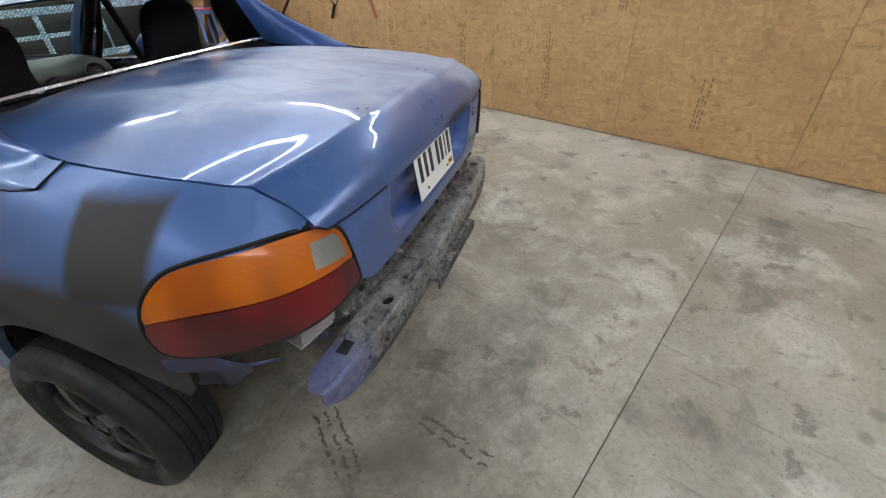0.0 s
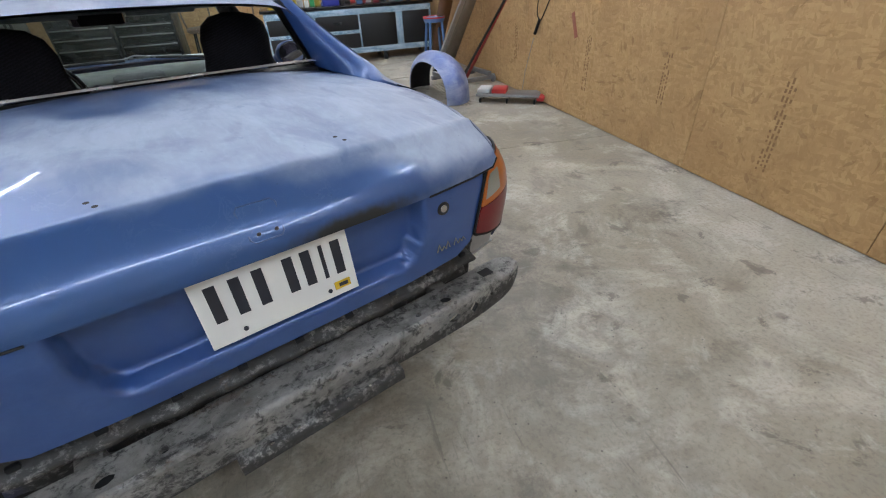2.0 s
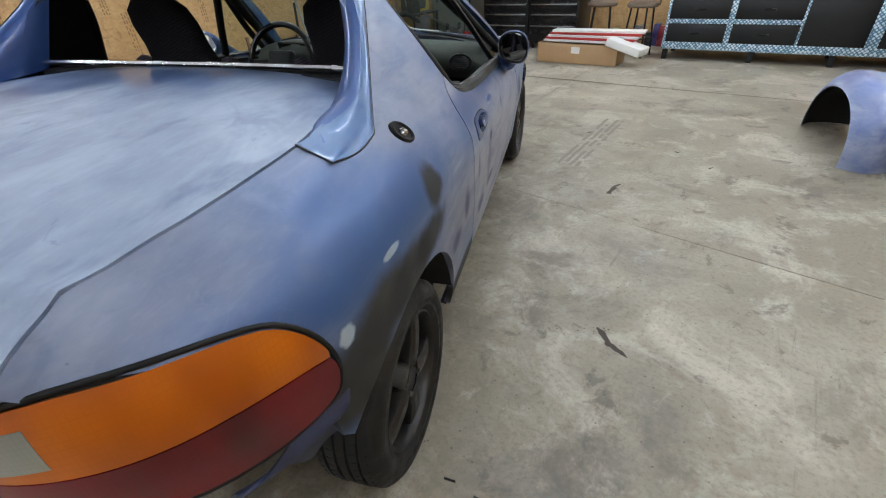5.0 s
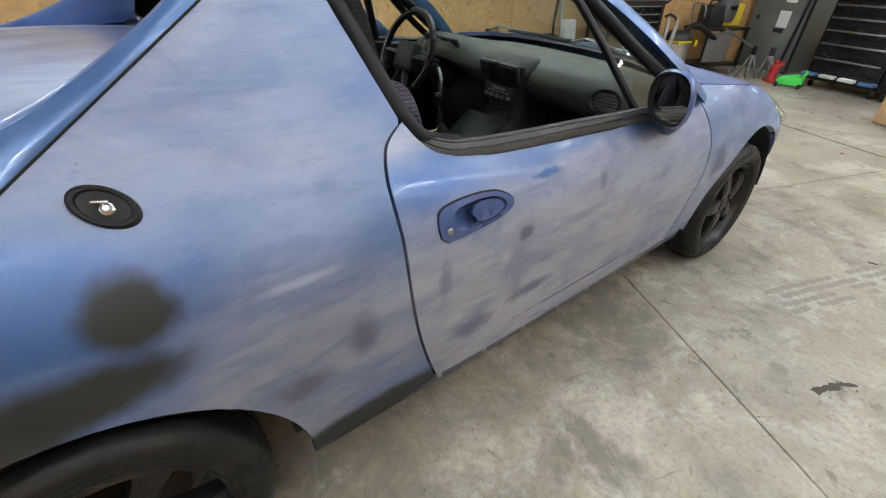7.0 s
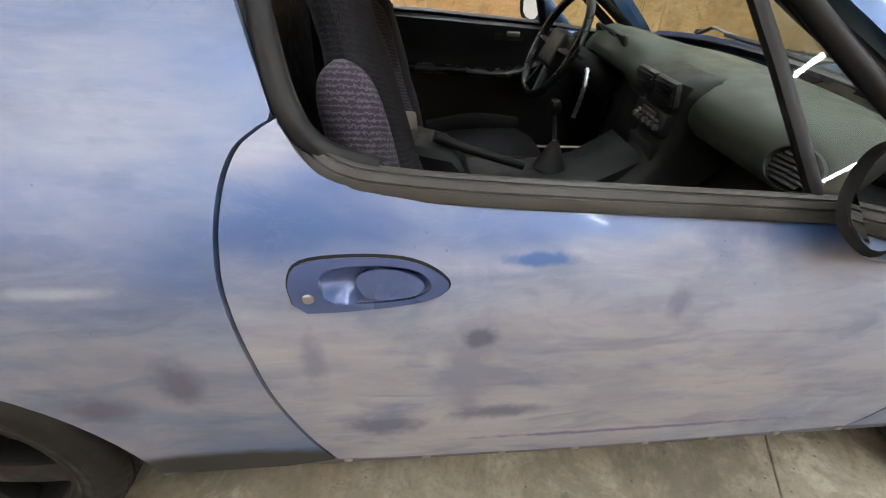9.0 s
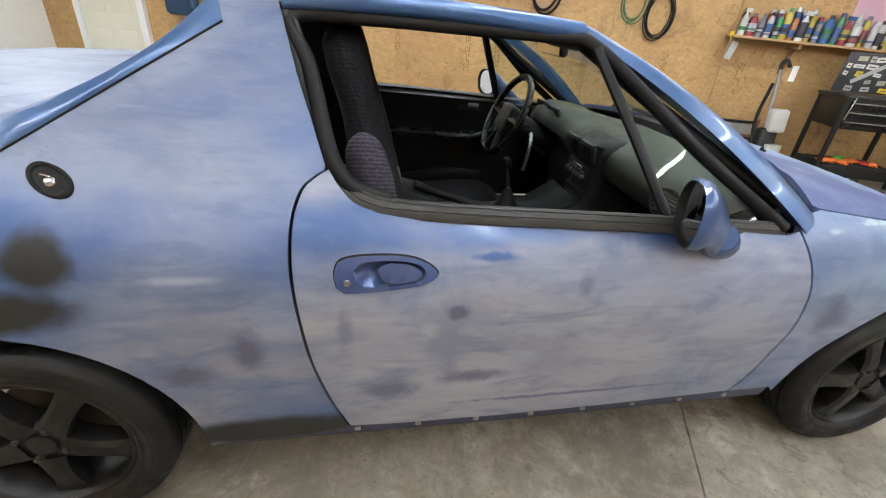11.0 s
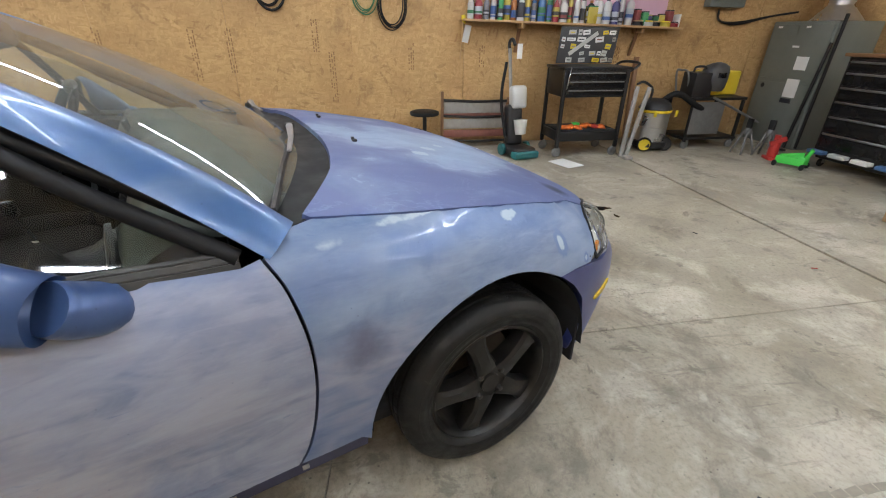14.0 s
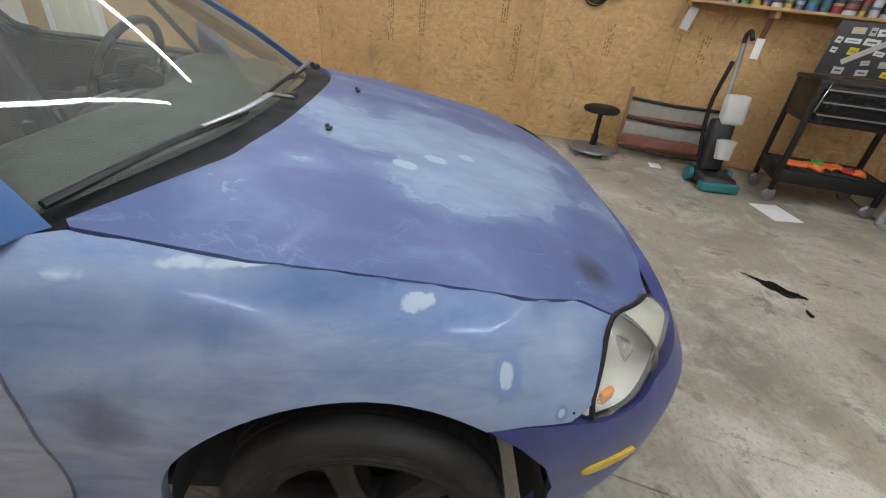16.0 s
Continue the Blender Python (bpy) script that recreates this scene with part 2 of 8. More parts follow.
def make_paint(name, base, haze, haze_amount, spots=(), haze_spots=(), gloss=.2, grey=None, floor_grey_spots=(), width=.36, web=.05, peel=0.0, rough_low=.31):
    """Blue car paint: glossy where the clear coat is left, dull and pale where it is sanded; grey: the floor's
    reflection put into the haze colour; spots: (place, size, colour, softness).
    """
    n = Nodes(name, .3, .35, .5, .0)
    big = n.noise(1.7, 3, .5, n.map((1, .7, 1.4)), .4)
    mid = n.noise(5.5, 4, .5, n.map((1, .6, 1.5)), .6)
    m = n.math("MULTIPLY_ADD", mid, .45, n.math("MULTIPLY", big, .70))
    for at, size, amount in haze_spots:
        m = n.math("MULTIPLY_ADD", n.blob(at, size, .6, .5, 3.0), amount, m)
    dull = n.ramp(m, .60 - width / 2 - haze_amount, .60 + width / 2 - haze_amount)
    streak = n.noise(7, 5, .55, n.map((1, .55, 1.4)), .4)
    smear = n.noise(4.2, 6, .60, n.map((1, .7, 1.4), at=(3, 5, 1)), .8)
    stroke = n.noise(11, 3, .5, n.map((1, .45, 1.5), (25, 0, 0), (1, 9, 4)), 1.0)
    tint = haze
    if grey:
        g = n.math("MULTIPLY", n.noise(2.3, 4, .6, n.map(at=(2, 2, 6)), 1.2), .55)
        for at, size, amount in floor_grey_spots:
            g = n.math("MULTIPLY_ADD", n.blob(at, size, .6, .4, 3.0), amount, g)
        tint = n.mix(n.ramp(g, .25, .7), haze, grey)
    dark = n.add("ShaderNodeVectorMath", operation="MULTIPLY")
    n.put(dark, 0, tint)
    dark.inputs[1].default_value = (.66, .68, .76)
    tint = n.mix(n.ramp(streak, .36, .68, 0, .8), tint, dark.outputs[0])
    sanded = n.noise(30, 5, .6, n.map((1, .16, 1.5), (7, 0, 0), (4, 2, 8)), .3)
    tint = n.mix(n.math("MULTIPLY", n.ramp(sanded, .50, .68), .22), tint, dark.outputs[0])
    tint = n.mix(n.math("MULTIPLY", n.ramp(sanded, .48, .32), .25), tint, tuple(min(1, h * 1.22) for h in haze))
    tint = n.mix(n.math("MULTIPLY", n.ramp(smear, .46, .68), .55), tint, tuple(b * .6 + h * .26 for b, h in zip(base, haze)))
    tint = n.mix(n.math("MULTIPLY", n.ramp(stroke, .52, .72), .42), tint, tuple(b * .5 + h * .20 for b, h in zip(base, haze)))
    nick = n.math("MULTIPLY", n.ramp(n.noise(17, 6, .74, n.map((1, .5, 1.5), (-15, 0, 0), (8, 3, 5)), .8), .60, .69), n.ramp(n.noise(4, 3, .6, n.map(at=(1, 6, 2))), .44, .60))
    tint = n.mix(n.math("MULTIPLY", nick, .5), tint, tuple(b * .7 + h * .22 for b, h in zip(base, haze)))
    fine = n.noise(60, 4, .65, n.map((1, .3, 1.2)), .8)
    tint = n.mix(n.math("MULTIPLY", n.ramp(fine, .45, .7), .16), tint, tuple(min(1, h * 1.25) for h in haze))
    col = n.mix(dull, base, tint)
    vein = n.math("ABSOLUTE", n.math("SUBTRACT", n.noise(13, 5, .62, n.map((1, .6, 1), at=(6, 1, 3)), .8), .5))
    vein = n.math("MULTIPLY", n.ramp(vein, .016, .002), n.ramp(n.noise(5, 3), .42, .62))
    col = n.mix(n.math("MULTIPLY", vein, web), col, tuple(min(1, h * 1.35) for h in haze))
    speck = n.ramp(n.cells(42), .10, .05)
    col = n.mix(n.math("MULTIPLY", n.math("MULTIPLY", speck, n.ramp(n.noise(9, 3), .5, .65)), .35), col, tuple(c * .4 for c in base))
    if peel:
        # torn edge of the clear coat: a sharp step with a pale, lifted rim
        jag = n.math("ADD", m, n.math("MULTIPLY", n.math("SUBTRACT", n.noise(24, 5, .7, warp=.6), .5), .16))
        step = n.ramp(jag, .615 - haze_amount, .625 - haze_amount)
        off = n.math("ABSOLUTE", n.math("SUBTRACT", jag, .62 - haze_amount))
        rim = n.math("MULTIPLY", n.ramp(off, .020, .004), n.ramp(n.noise(6, 3, .6, n.map(at=(2, 7, 1))), .42, .58))
        col = n.mix(n.math("MULTIPLY", step, .22 * peel), col, haze)
        col = n.mix(n.math("MULTIPLY", rim, .4 * peel), col, tuple(min(1, h * 1.25) for h in haze))
    rough = n.ramp(dull, 0, 1, rough_low, .46)
    coat = n.ramp(dull, .0, .85, max(0.0, .9 - 2 * gloss), 0.0)
    metal = n.ramp(dull, 0, 1, .22, .05)
    for at, size, rgb, soft, wob, *square in spots:
        f = n.blob(at, size, soft, wob * 1.1, min(40, 1.1 / min(size)), bool(square))
        col = n.mix(f, col, rgb)
        rough = n.math("ADD", rough, n.math("MULTIPLY", f, .3), clamp=True)
        metal = n.math("MULTIPLY", metal, n.math("SUBTRACT", 1.0, f))
        coat = n.math("MULTIPLY", coat, n.math("SUBTRACT", 1.0, f))
    n.set("Coat Weight", coat)
    n.set("Coat Roughness", .035)
    n.color(col)
    n.set("Roughness", rough)
    n.set("Metallic", metal)
    n.bump(n.math("ADD", n.noise(160, 3), n.math("MULTIPLY", streak, .6)), .05, .001)
    return n


PRIMER, FILLER, SMUDGE = (.022, .0225, .021), (.35, .42, .49), (.10, .105, .16)
BLUE, PURPLE = (.046, .102, .255), (.072, .098, .222)
LILAC, SKY, FLOOR_GREY = (.280, .305, .388), (.205, .266, .372), (.322, .326, .372)
door_spots = [((.84, .935, .58), (.06, .035, .11), (.20, .21, .28), .8, .8), ((.84, .945, .665), (.05, .026, .020), (.115, .12, .175), .45, .5), ((.83, .80, .43), (.06, .06, .028), (.135, .14, .20), .6, .6), ((.83, 1.0, .46), (.06, .07, .020), (.14, .145, .205), .65, .6), ((.83, .70, .63), (.06, .016, .05), (.18, .19, .255), .7, .8), ((.82, 1.24, .72), (.05, .016, .026), (.17, .18, .26), .7, .8), ((.82, 1.30, .36), (.06, .30, .006), (.15, .15, .24), .6, 1.0),
              ((.80, 1.02, .79), (.05, .05, .010), BLUE, .4, .5)]
# sanded haze, greyed low on the flank to paint in the floor's reflection
paint = make_paint("sanded_blue_paint", BLUE, LILAC, .17, door_spots, [((.82, 1.2, .50), (.2, .9, .25), .25), ((.78, 1.1, .85), (.15, .9, .05), -.22)],
                   grey=FLOOR_GREY, floor_grey_spots=[((.84, .9, .50), (.2, .75, .22), .5), ((.80, 1.2, .83), (.2, 1.0, .10), -.3)], gloss=.35).mat
quarter_spots = [((.845, .178, .80), (.10, .055, .055), PRIMER, .35, .25), ((.85, .10, .70), (.10, .12, .045), PRIMER, .4, .25), ((.85, -.03, .69), (.10, .13, .065), PRIMER, .35, .2),
                 ((.84, -.16, .70), (.12, .12, .075), PRIMER, .35, .2), ((.83, -.28, .62), (.15, .12, .12), PRIMER, .35, .2), ((.83, .52, .30), (.08, .26, .055), PRIMER, .3, .15),
                 ((-.76, -.275, .90), (.22, .088, .085), PRIMER, .16, .06, True), ((-.83, -.12, .72), (.14, .27, .125), PRIMER, .3, .15), ((-.83, -.30, .60), (.16, .15, .15), PRIMER, .25, .1), ((-.83, .14, .66), (.12, .2, .09), PRIMER, .35, .2),
                 ((.845, .40, .76), (.05, .06, .008), (.29, .33, .42), .8, .5), ((.838, -.11, .797), (.05, .035, .009), FILLER, .2, .15), ((.82, -.29, .745), (.05, .02, .022), FILLER, .2, .3),
                 ((.835, .37, .52), (.06, .05, .03), SMUDGE, .6, .4), ((.835, .50, .58), (.06, .03, .05), SMUDGE, .6, .4)]
paint_quarter = make_paint("quarter_paint", BLUE, (.215, .250, .345), .045, quarter_spots, [((.70, .35, 1.05), (.25, .3, .16), .22), ((.83, .42, .55), (.2, .25, .25), .25), ((.80, -.12, .86), (.2, .25, .08), -.16), ((-.75, -.2, .93), (.3, .5, .14), -.34)],
                           grey=(.27, .275, .325), floor_grey_spots=[((.84, .4, .45), (.2, .35, .20), .4), ((.75, .0, .9), (.3, .5, .12), -.4), ((-.8, 0, .8), (.3, 1.0, .5), -.6)], gloss=.42, rough_low=.38).mat
RING = (.13, .19, .33)
fender_spots = [((.76, 2.60, .675), (.06, .026, .032), RING, .25, .5), ((.69, 2.45, .765), (.05, .070, .030), RING, .2, .6), ((.745, 2.70, .610), (.05, .015, .017), RING, .25, .3),
                ((.76, 2.60, .678), (.04, .011, .019), FILLER, .15, .45), ((.745, 2.70, .610), (.04, .009, .010), FILLER, .12, .2), ((.69, 2.45, .768), (.035, .030, .010), FILLER, .15, .5),
                ((.70, 2.12, .825), (.03, .13, .007), FILLER, .2, .5), ((.73, 1.96, .815), (.03, .035, .010), FILLER, .3, .4), ((.80, 2.0, .60), (.06, .05, .06), SMUDGE, .8, .5)]
paint_fender = make_paint("fender_paint", BLUE, SKY, .10, fender_spots, [((.8, 2.2, .62), (.3, .5, .10), .12), ((.7, 2.5, .76), (.3, .5, .05), -.08)], grey=(.33, .34, .42), floor_grey_spots=[((.84, 2.0, .45), (.2, .3, .16), .35)]).mat
deck_spots = [((.17, -.655, .895), (.13, .08, .022), PRIMER, .5, .3)]
paint_deck = make_paint("deck_paint", (.034, .088, .240), (.288, .342, .440), .06, deck_spots, [((.14, -.26, 1.02), (.60, .26, .12), .20), ((.44, -.52, .98), (.22, .12, .08), .16), ((0, .28, 1.03), (.8, .12, .08), -.06), ((-.10, -.64, .93), (.60, .10, .08), -.32), ((-.55, -.45, .98), (.34, .30, .08), -.34), ((-.55, -.05, 1.0), (.20, .3, .08), -.25)], gloss=.19).mat
hood_spots = [((.50, 2.80, .69), (.05, .04, .05), PRIMER, .7, .3), ((.22, 2.47, .83), (.022, .03, .05), FILLER, .15, .4), ((.14, 2.55, .82), (.02, .02, .05), FILLER, .15, .4), ((.30, 2.40, .84), (.02, .03, .05), FILLER, .15, .4)]
paint_hood = make_paint("faded_hood_paint", PURPLE, (.215, .29, .405), -.075, hood_spots, [((.20, 2.42, .83), (.34, .24, .2), .26), ((.10, 2.72, .76), (.30, .10, .2), .18), ((.5, 2.1, .87), (.16, .07, .1), .07), ((.48, 2.5, .8), (.10, .35, .1), -.12)], gloss=.43, width=.26, web=.16, peel=1.0, rough_low=.50).mat
paint_dark = make_paint("dark_blue_paint", (.032, .042, .170), (.075, .10, .27), -.05, gloss=.28).mat
paint_sill = make_paint("sill_paint", (.011, .012, .060), (.02, .022, .08), -.3, gloss=.3).mat
paint_rear = make_paint("glossy_blue_paint", (.030, .076, .240), (.07, .13, .31), -.06, gloss=.2).mat
paint_trim = make_paint("light_blue_paint", (.040, .105, .255), (.13, .20, .32), -.05, gloss=.28, web=.03).mat
worn_rubber = plain("worn_grey_rubber", (.040, .039, .036), .5, spec=.35, grain=45, vary=.6)
rubber = plain("black_rubber", (.011, .011, .0115), .55, spec=.2, grain=90)

def make_tyre():
    """Black tyre rubber: dressed and shiny in places, scuffed and dusty in others."""
    n = Nodes("tyre_rubber", .5, 0, .45)
    dust, scuff, fine = n.noise(9, 5, .65, warp=.4), n.noise(30, 6, .72, warp=.6), n.noise(140, 4, .7)
    col = n.mix(n.ramp(dust, .50, .72), (.0042, .0041, .0039), (.0125, .012, .011))
    col = n.mix(n.math("MULTIPLY", n.ramp(scuff, .62, .72), .35), col, (.06, .057, .052))
    n.color(col)
    n.set("Roughness", n.ramp(dust, .35, .65, .42, .78))
    n.bump(n.math("ADD", fine, scuff), .3, .0012)
    return n.mat


tyre_mat = make_tyre()

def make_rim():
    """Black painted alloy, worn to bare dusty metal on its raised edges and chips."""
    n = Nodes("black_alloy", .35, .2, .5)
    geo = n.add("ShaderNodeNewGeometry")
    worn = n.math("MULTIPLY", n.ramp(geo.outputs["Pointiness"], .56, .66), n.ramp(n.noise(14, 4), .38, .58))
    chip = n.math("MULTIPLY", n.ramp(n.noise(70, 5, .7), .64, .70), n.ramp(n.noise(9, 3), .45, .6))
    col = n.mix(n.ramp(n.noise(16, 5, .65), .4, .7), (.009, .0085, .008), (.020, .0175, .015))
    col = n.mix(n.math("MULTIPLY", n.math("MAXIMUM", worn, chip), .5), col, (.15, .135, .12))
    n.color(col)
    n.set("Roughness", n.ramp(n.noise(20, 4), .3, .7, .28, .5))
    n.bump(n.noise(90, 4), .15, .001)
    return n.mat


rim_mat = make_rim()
black_plastic = plain("black_plastic", (.014, .014, .015), .45, grain=200)
# black of the underbody; also paints the shade in holes, grooves and hollows
dark_void = plain("underbody_and_shade_black", (.012, .012, .013), .9)
chrome = plain("bright_metal", (.6, .6, .62), .22, 1.0, vary=.1, bump=.0)
grimy_nut = plain("grimy_nut", (.07, .065, .06), .4, .6, grain=30, vary=.6)
brake_rust = plain("brake_iron", (.075, .055, .04), .5, .5, grain=30, vary=.7)
steel = plain("bare_steel", (.32, .32, .33), .42, .9, grain=30, vary=.5)


def make_osb():
    """Strand board: thin pressed flakes lying every way, low in contrast, with a few dark ones and rubbed stains."""
    n = Nodes("osb_board", .5, 0, .35)
    xyz, flat = n.add("ShaderNodeSeparateXYZ"), n.add("ShaderNodeCombineXYZ")
    n.put(xyz, 0, n.pos)
    info = n.add("ShaderNodeObjectInfo")
    n.put(flat, 0, n.math("MULTIPLY", info.outputs["Random"], 40.0))
    n.put(flat, 1, n.math("ADD", xyz.outputs[0], xyz.outputs[1]))
    n.put(flat, 2, xyz.outputs[2])
    wob = n.add("ShaderNodeVectorMath", operation="MULTIPLY_ADD")
    n.put(wob, 0, n.noise(7, 3, src=flat.outputs[0], out="Color"))
    wob.inputs[1].default_value = (.0, .05, .05)
    n.put(wob, 2, flat.outputs[0])
    shade, dark = None, None
    for k, turn in enumerate((8, 67, -35, 98, 31, -68, 0)):
        src = n.map((1, 13 + 2 * (k % 3), 52 - 6 * (k % 2)), (0, 0, 0), (k * 3.1, k * 1.7, k * .9), n.map((1, 1, 1), (turn, 0, 0), src=wob.outputs[0]))
        c = n.add("ShaderNodeSeparateColor")
        n.put(c, 0, n.cells(1.0, src, out="Color"))
        pick = n.ramp(c.outputs[1], .68, .70)
        shade = c.outputs[0] if shade is None else n.mix(pick, shade, c.outputs[0])
        d = n.math("MULTIPLY", n.ramp(c.outputs[2], .968, .974), n.ramp(n.noise(1.6 + .4 * k, 3, src=flat.outputs[0]), .50, .60))
        dark = d if dark is None else n.math("MAXIMUM", dark, d)
    grain = n.noise(85, 4, .6, n.map((1, 1, .45), src=flat.outputs[0]), .4)
    cloud = n.noise(1.3, 5, .62, flat.outputs[0])
    col = n.mix(shade, (.410, .248, .104), (.535, .345, .155))
    col = n.mix(n.math("MULTIPLY", n.ramp(grain, .50, .72), .25), col, (.36, .20, .068))
    col = n.mix(n.math("MULTIPLY", n.ramp(grain, .44, .30), .30), col, (.66, .44, .20))
    col = n.mix(n.math("MULTIPLY", n.ramp(cloud, .44, .66), .50), col, (.345, .195, .080))
    col = n.mix(n.math("MULTIPLY", dark, .42), col, (.22, .115, .042))
    rub = n.math("MULTIPLY", n.ramp(n.noise(2.1, 6, .68, n.map((1, 1, .7), at=(0, 7, 7), src=flat.outputs[0])), .58, .72), .55)
    col = n.mix(rub, col, (.21, .115, .050))
    fleck = n.math("MULTIPLY", n.ramp(n.cells(30, flat.outputs[0]), .13, .08), n.ramp(n.noise(3.3, 3, src=flat.outputs[0]), .50, .62))
    col = n.mix(n.math("MULTIPLY", fleck, .22), col, (.2, .10, .04))
    n.color(col)
    n.set("Roughness", n.ramp(grain, .3, .7, .42, .62))
    n.bump(n.math("ADD", shade, n.math("MULTIPLY", grain, .7)), .25, .002)
    return n.mat


def make_concrete():
    """Worn concrete: cloudy tones, pale scuffs, dark greasy blots, fine scratches and pits."""
    n = Nodes("concrete", .5, 0, .4)
    big = n.noise(.6, 6, .62, warp=.6)
    mid = n.noise(2.2, 8, .68, warp=.5)
    small = n.noise(8, 7, .72, warp=.4)
    fine = n.noise(55, 5, .75)
    col = n.mix(n.ramp(big, .36, .64), (.24, .21, .156), (.35, .316, .25))
    col = n.mix(n.math("MULTIPLY", n.ramp(mid, .48, .64), .85), col, (.45, .415, .345))
    col = n.mix(n.math("MULTIPLY", n.ramp(mid, .46, .34), .55), col, (.155, .138, .108))
    pale = n.noise(3.4, 8, .72, n.map(at=(9, 2, 0)), .5)
    col = n.mix(n.math("MULTIPLY", n.ramp(pale, .58, .68), .45), col, (.52, .49, .42))
    col = n.mix(n.math("MULTIPLY", n.ramp(small, .58, .74), .35), col, (.48, .45, .385))
    grease = n.noise(1.5, 8, .74, n.map(at=(3, 8, 0)), .4)
    col = n.mix(n.math("MULTIPLY", n.ramp(grease, .53, .66), .7), col, (.115, .10, .077))
    blots = n.noise(4.4, 7, .72, n.map(at=(1, 4, 0)), .4)
    col = n.mix(n.math("MULTIPLY", n.ramp(blots, .58, .65), .6), col, (.085, .075, .06))
    drops = n.cells(2.6, n.map(at=(.4, .2, 0)))
    col = n.mix(n.math("MULTIPLY", n.ramp(n.math("ADD", drops, n.math("MULTIPLY", small, .12)), .16, .10), .5), col, (.11, .098, .08))
    # mottled darker patches at set places, the last car-sized and beneath the car
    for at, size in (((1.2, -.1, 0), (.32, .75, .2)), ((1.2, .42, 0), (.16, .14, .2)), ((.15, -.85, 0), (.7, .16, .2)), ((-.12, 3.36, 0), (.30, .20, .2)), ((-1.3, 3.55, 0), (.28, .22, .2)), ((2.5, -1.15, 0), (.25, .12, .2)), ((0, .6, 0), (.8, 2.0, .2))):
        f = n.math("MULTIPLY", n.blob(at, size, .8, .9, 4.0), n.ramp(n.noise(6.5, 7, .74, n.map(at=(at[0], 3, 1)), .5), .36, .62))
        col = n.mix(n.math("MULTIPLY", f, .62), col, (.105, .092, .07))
    specks = n.cells(19, n.map(at=(.1, .7, 0)))
    col = n.mix(n.math("MULTIPLY", n.ramp(specks, .085, .05), .7), col, (.06, .053, .045))
    scuff = n.noise(26, 6, .72, n.map((1, .10, 1), (0, 0, 34)), .5)
    col = n.mix(n.math("MULTIPLY", n.math("MULTIPLY", n.ramp(scuff, .58, .68), n.ramp(big, .42, .55)), .5), col, (.11, .098, .08))
    scratch = n.noise(34, 4, .7, n.map((.08, 1, 1), (0, 0, 20), (2, 5, 0)), .3)
    col = n.mix(n.math("MULTIPLY", n.ramp(scratch, .62, .74), .14), col, (.55, .52, .47))
    col = n.mix(n.math("MULTIPLY", n.ramp(fine, .46, .68), .42), col, (.12, .105, .082))
    info = n.add("ShaderNodeObjectInfo")
    tone = n.add("ShaderNodeVectorMath", operation="SCALE")
    n.put(tone, 0, col)
    n.put(tone, "Scale", n.ramp(info.outputs["Random"], 0, 1, 1.0, 1.14))
    n.color(tone.outputs[0])
    n.set("Roughness", n.ramp(mid, .3, .7, .36, .62))
    n.bump(n.math("ADD", fine, n.math("MULTIPLY", small, .6)), .3, .0025)
    return n.mat


osb, concrete = make_osb(), make_concrete()
white_paint = plain("white_paint", (.78, .78, .76), .5, grain=20, vary=.08)
ceiling_mat = plain("ceiling_sheet", (.72, .72, .70), .5, grain=8, vary=.1)
_l = Nodes("lamp_tube")
_l.color((1, 1, 1)).set("Emission Color", (.905, 1.0, 1.085, 1)).set("Emission Strength", LAMP_POWER)
lamp_glow = _l.mat


def make_glass(name, tint=(.8, .88, .84), rough=.0, haze=0.0):
    m = bpy.data.materials.new(name)
    m.use_nodes = True
    t = m.node_tree
    t.nodes.remove(t.nodes["Principled BSDF"])
    out = t.nodes["Material Output"]
    clear, gloss = (t.nodes.new("ShaderNodeBsdf" + k) for k in ("Transparent", "Glossy"))
    mixer, facing, power, fr = (t.nodes.new("ShaderNode" + k) for k in ("MixShader", "LayerWeight", "Math", "Math"))
    # a thin pane mirrors alike from both of its sides
    power.operation, fr.operation = "POWER", "MULTIPLY_ADD"
    facing.inputs["Blend"].default_value, power.inputs[1].default_value = .5, 4.0
    fr.inputs[1].default_value, fr.inputs[2].default_value = .85, .055
    t.links.new(facing.outputs["Facing"], power.inputs[0])
    t.links.new(power.outputs[0], fr.inputs[0])
    clear.inputs[0].default_value = (*tint, 1)
    gloss.inputs["Roughness"].default_value = rough
    t.links.new(fr.outputs[0], mixer.inputs[0])
    t.links.new(clear.outputs[0], mixer.inputs[1])
    t.links.new(gloss.outputs[0], mixer.inputs[2])
    last = mixer
    if haze:
        last, milk = t.nodes.new("ShaderNodeMixShader"), t.nodes.new("ShaderNodeBsdfDiffuse")
        milk.inputs[0].default_value = (.80, .80, .74, 1)
        last.inputs[0].default_value = haze
        t.links.new(mixer.outputs[0], last.inputs[1])
        t.links.new(milk.outputs[0], last.inputs[2])
    t.links.new(last.outputs[0], out.inputs[0])
    return m


glass = make_glass("window_glass")
# its milky share stands for dust and paints in the ceiling's reflection
glass_front = make_glass("windshield_glass", (.78, .85, .80), 0.0, .07)


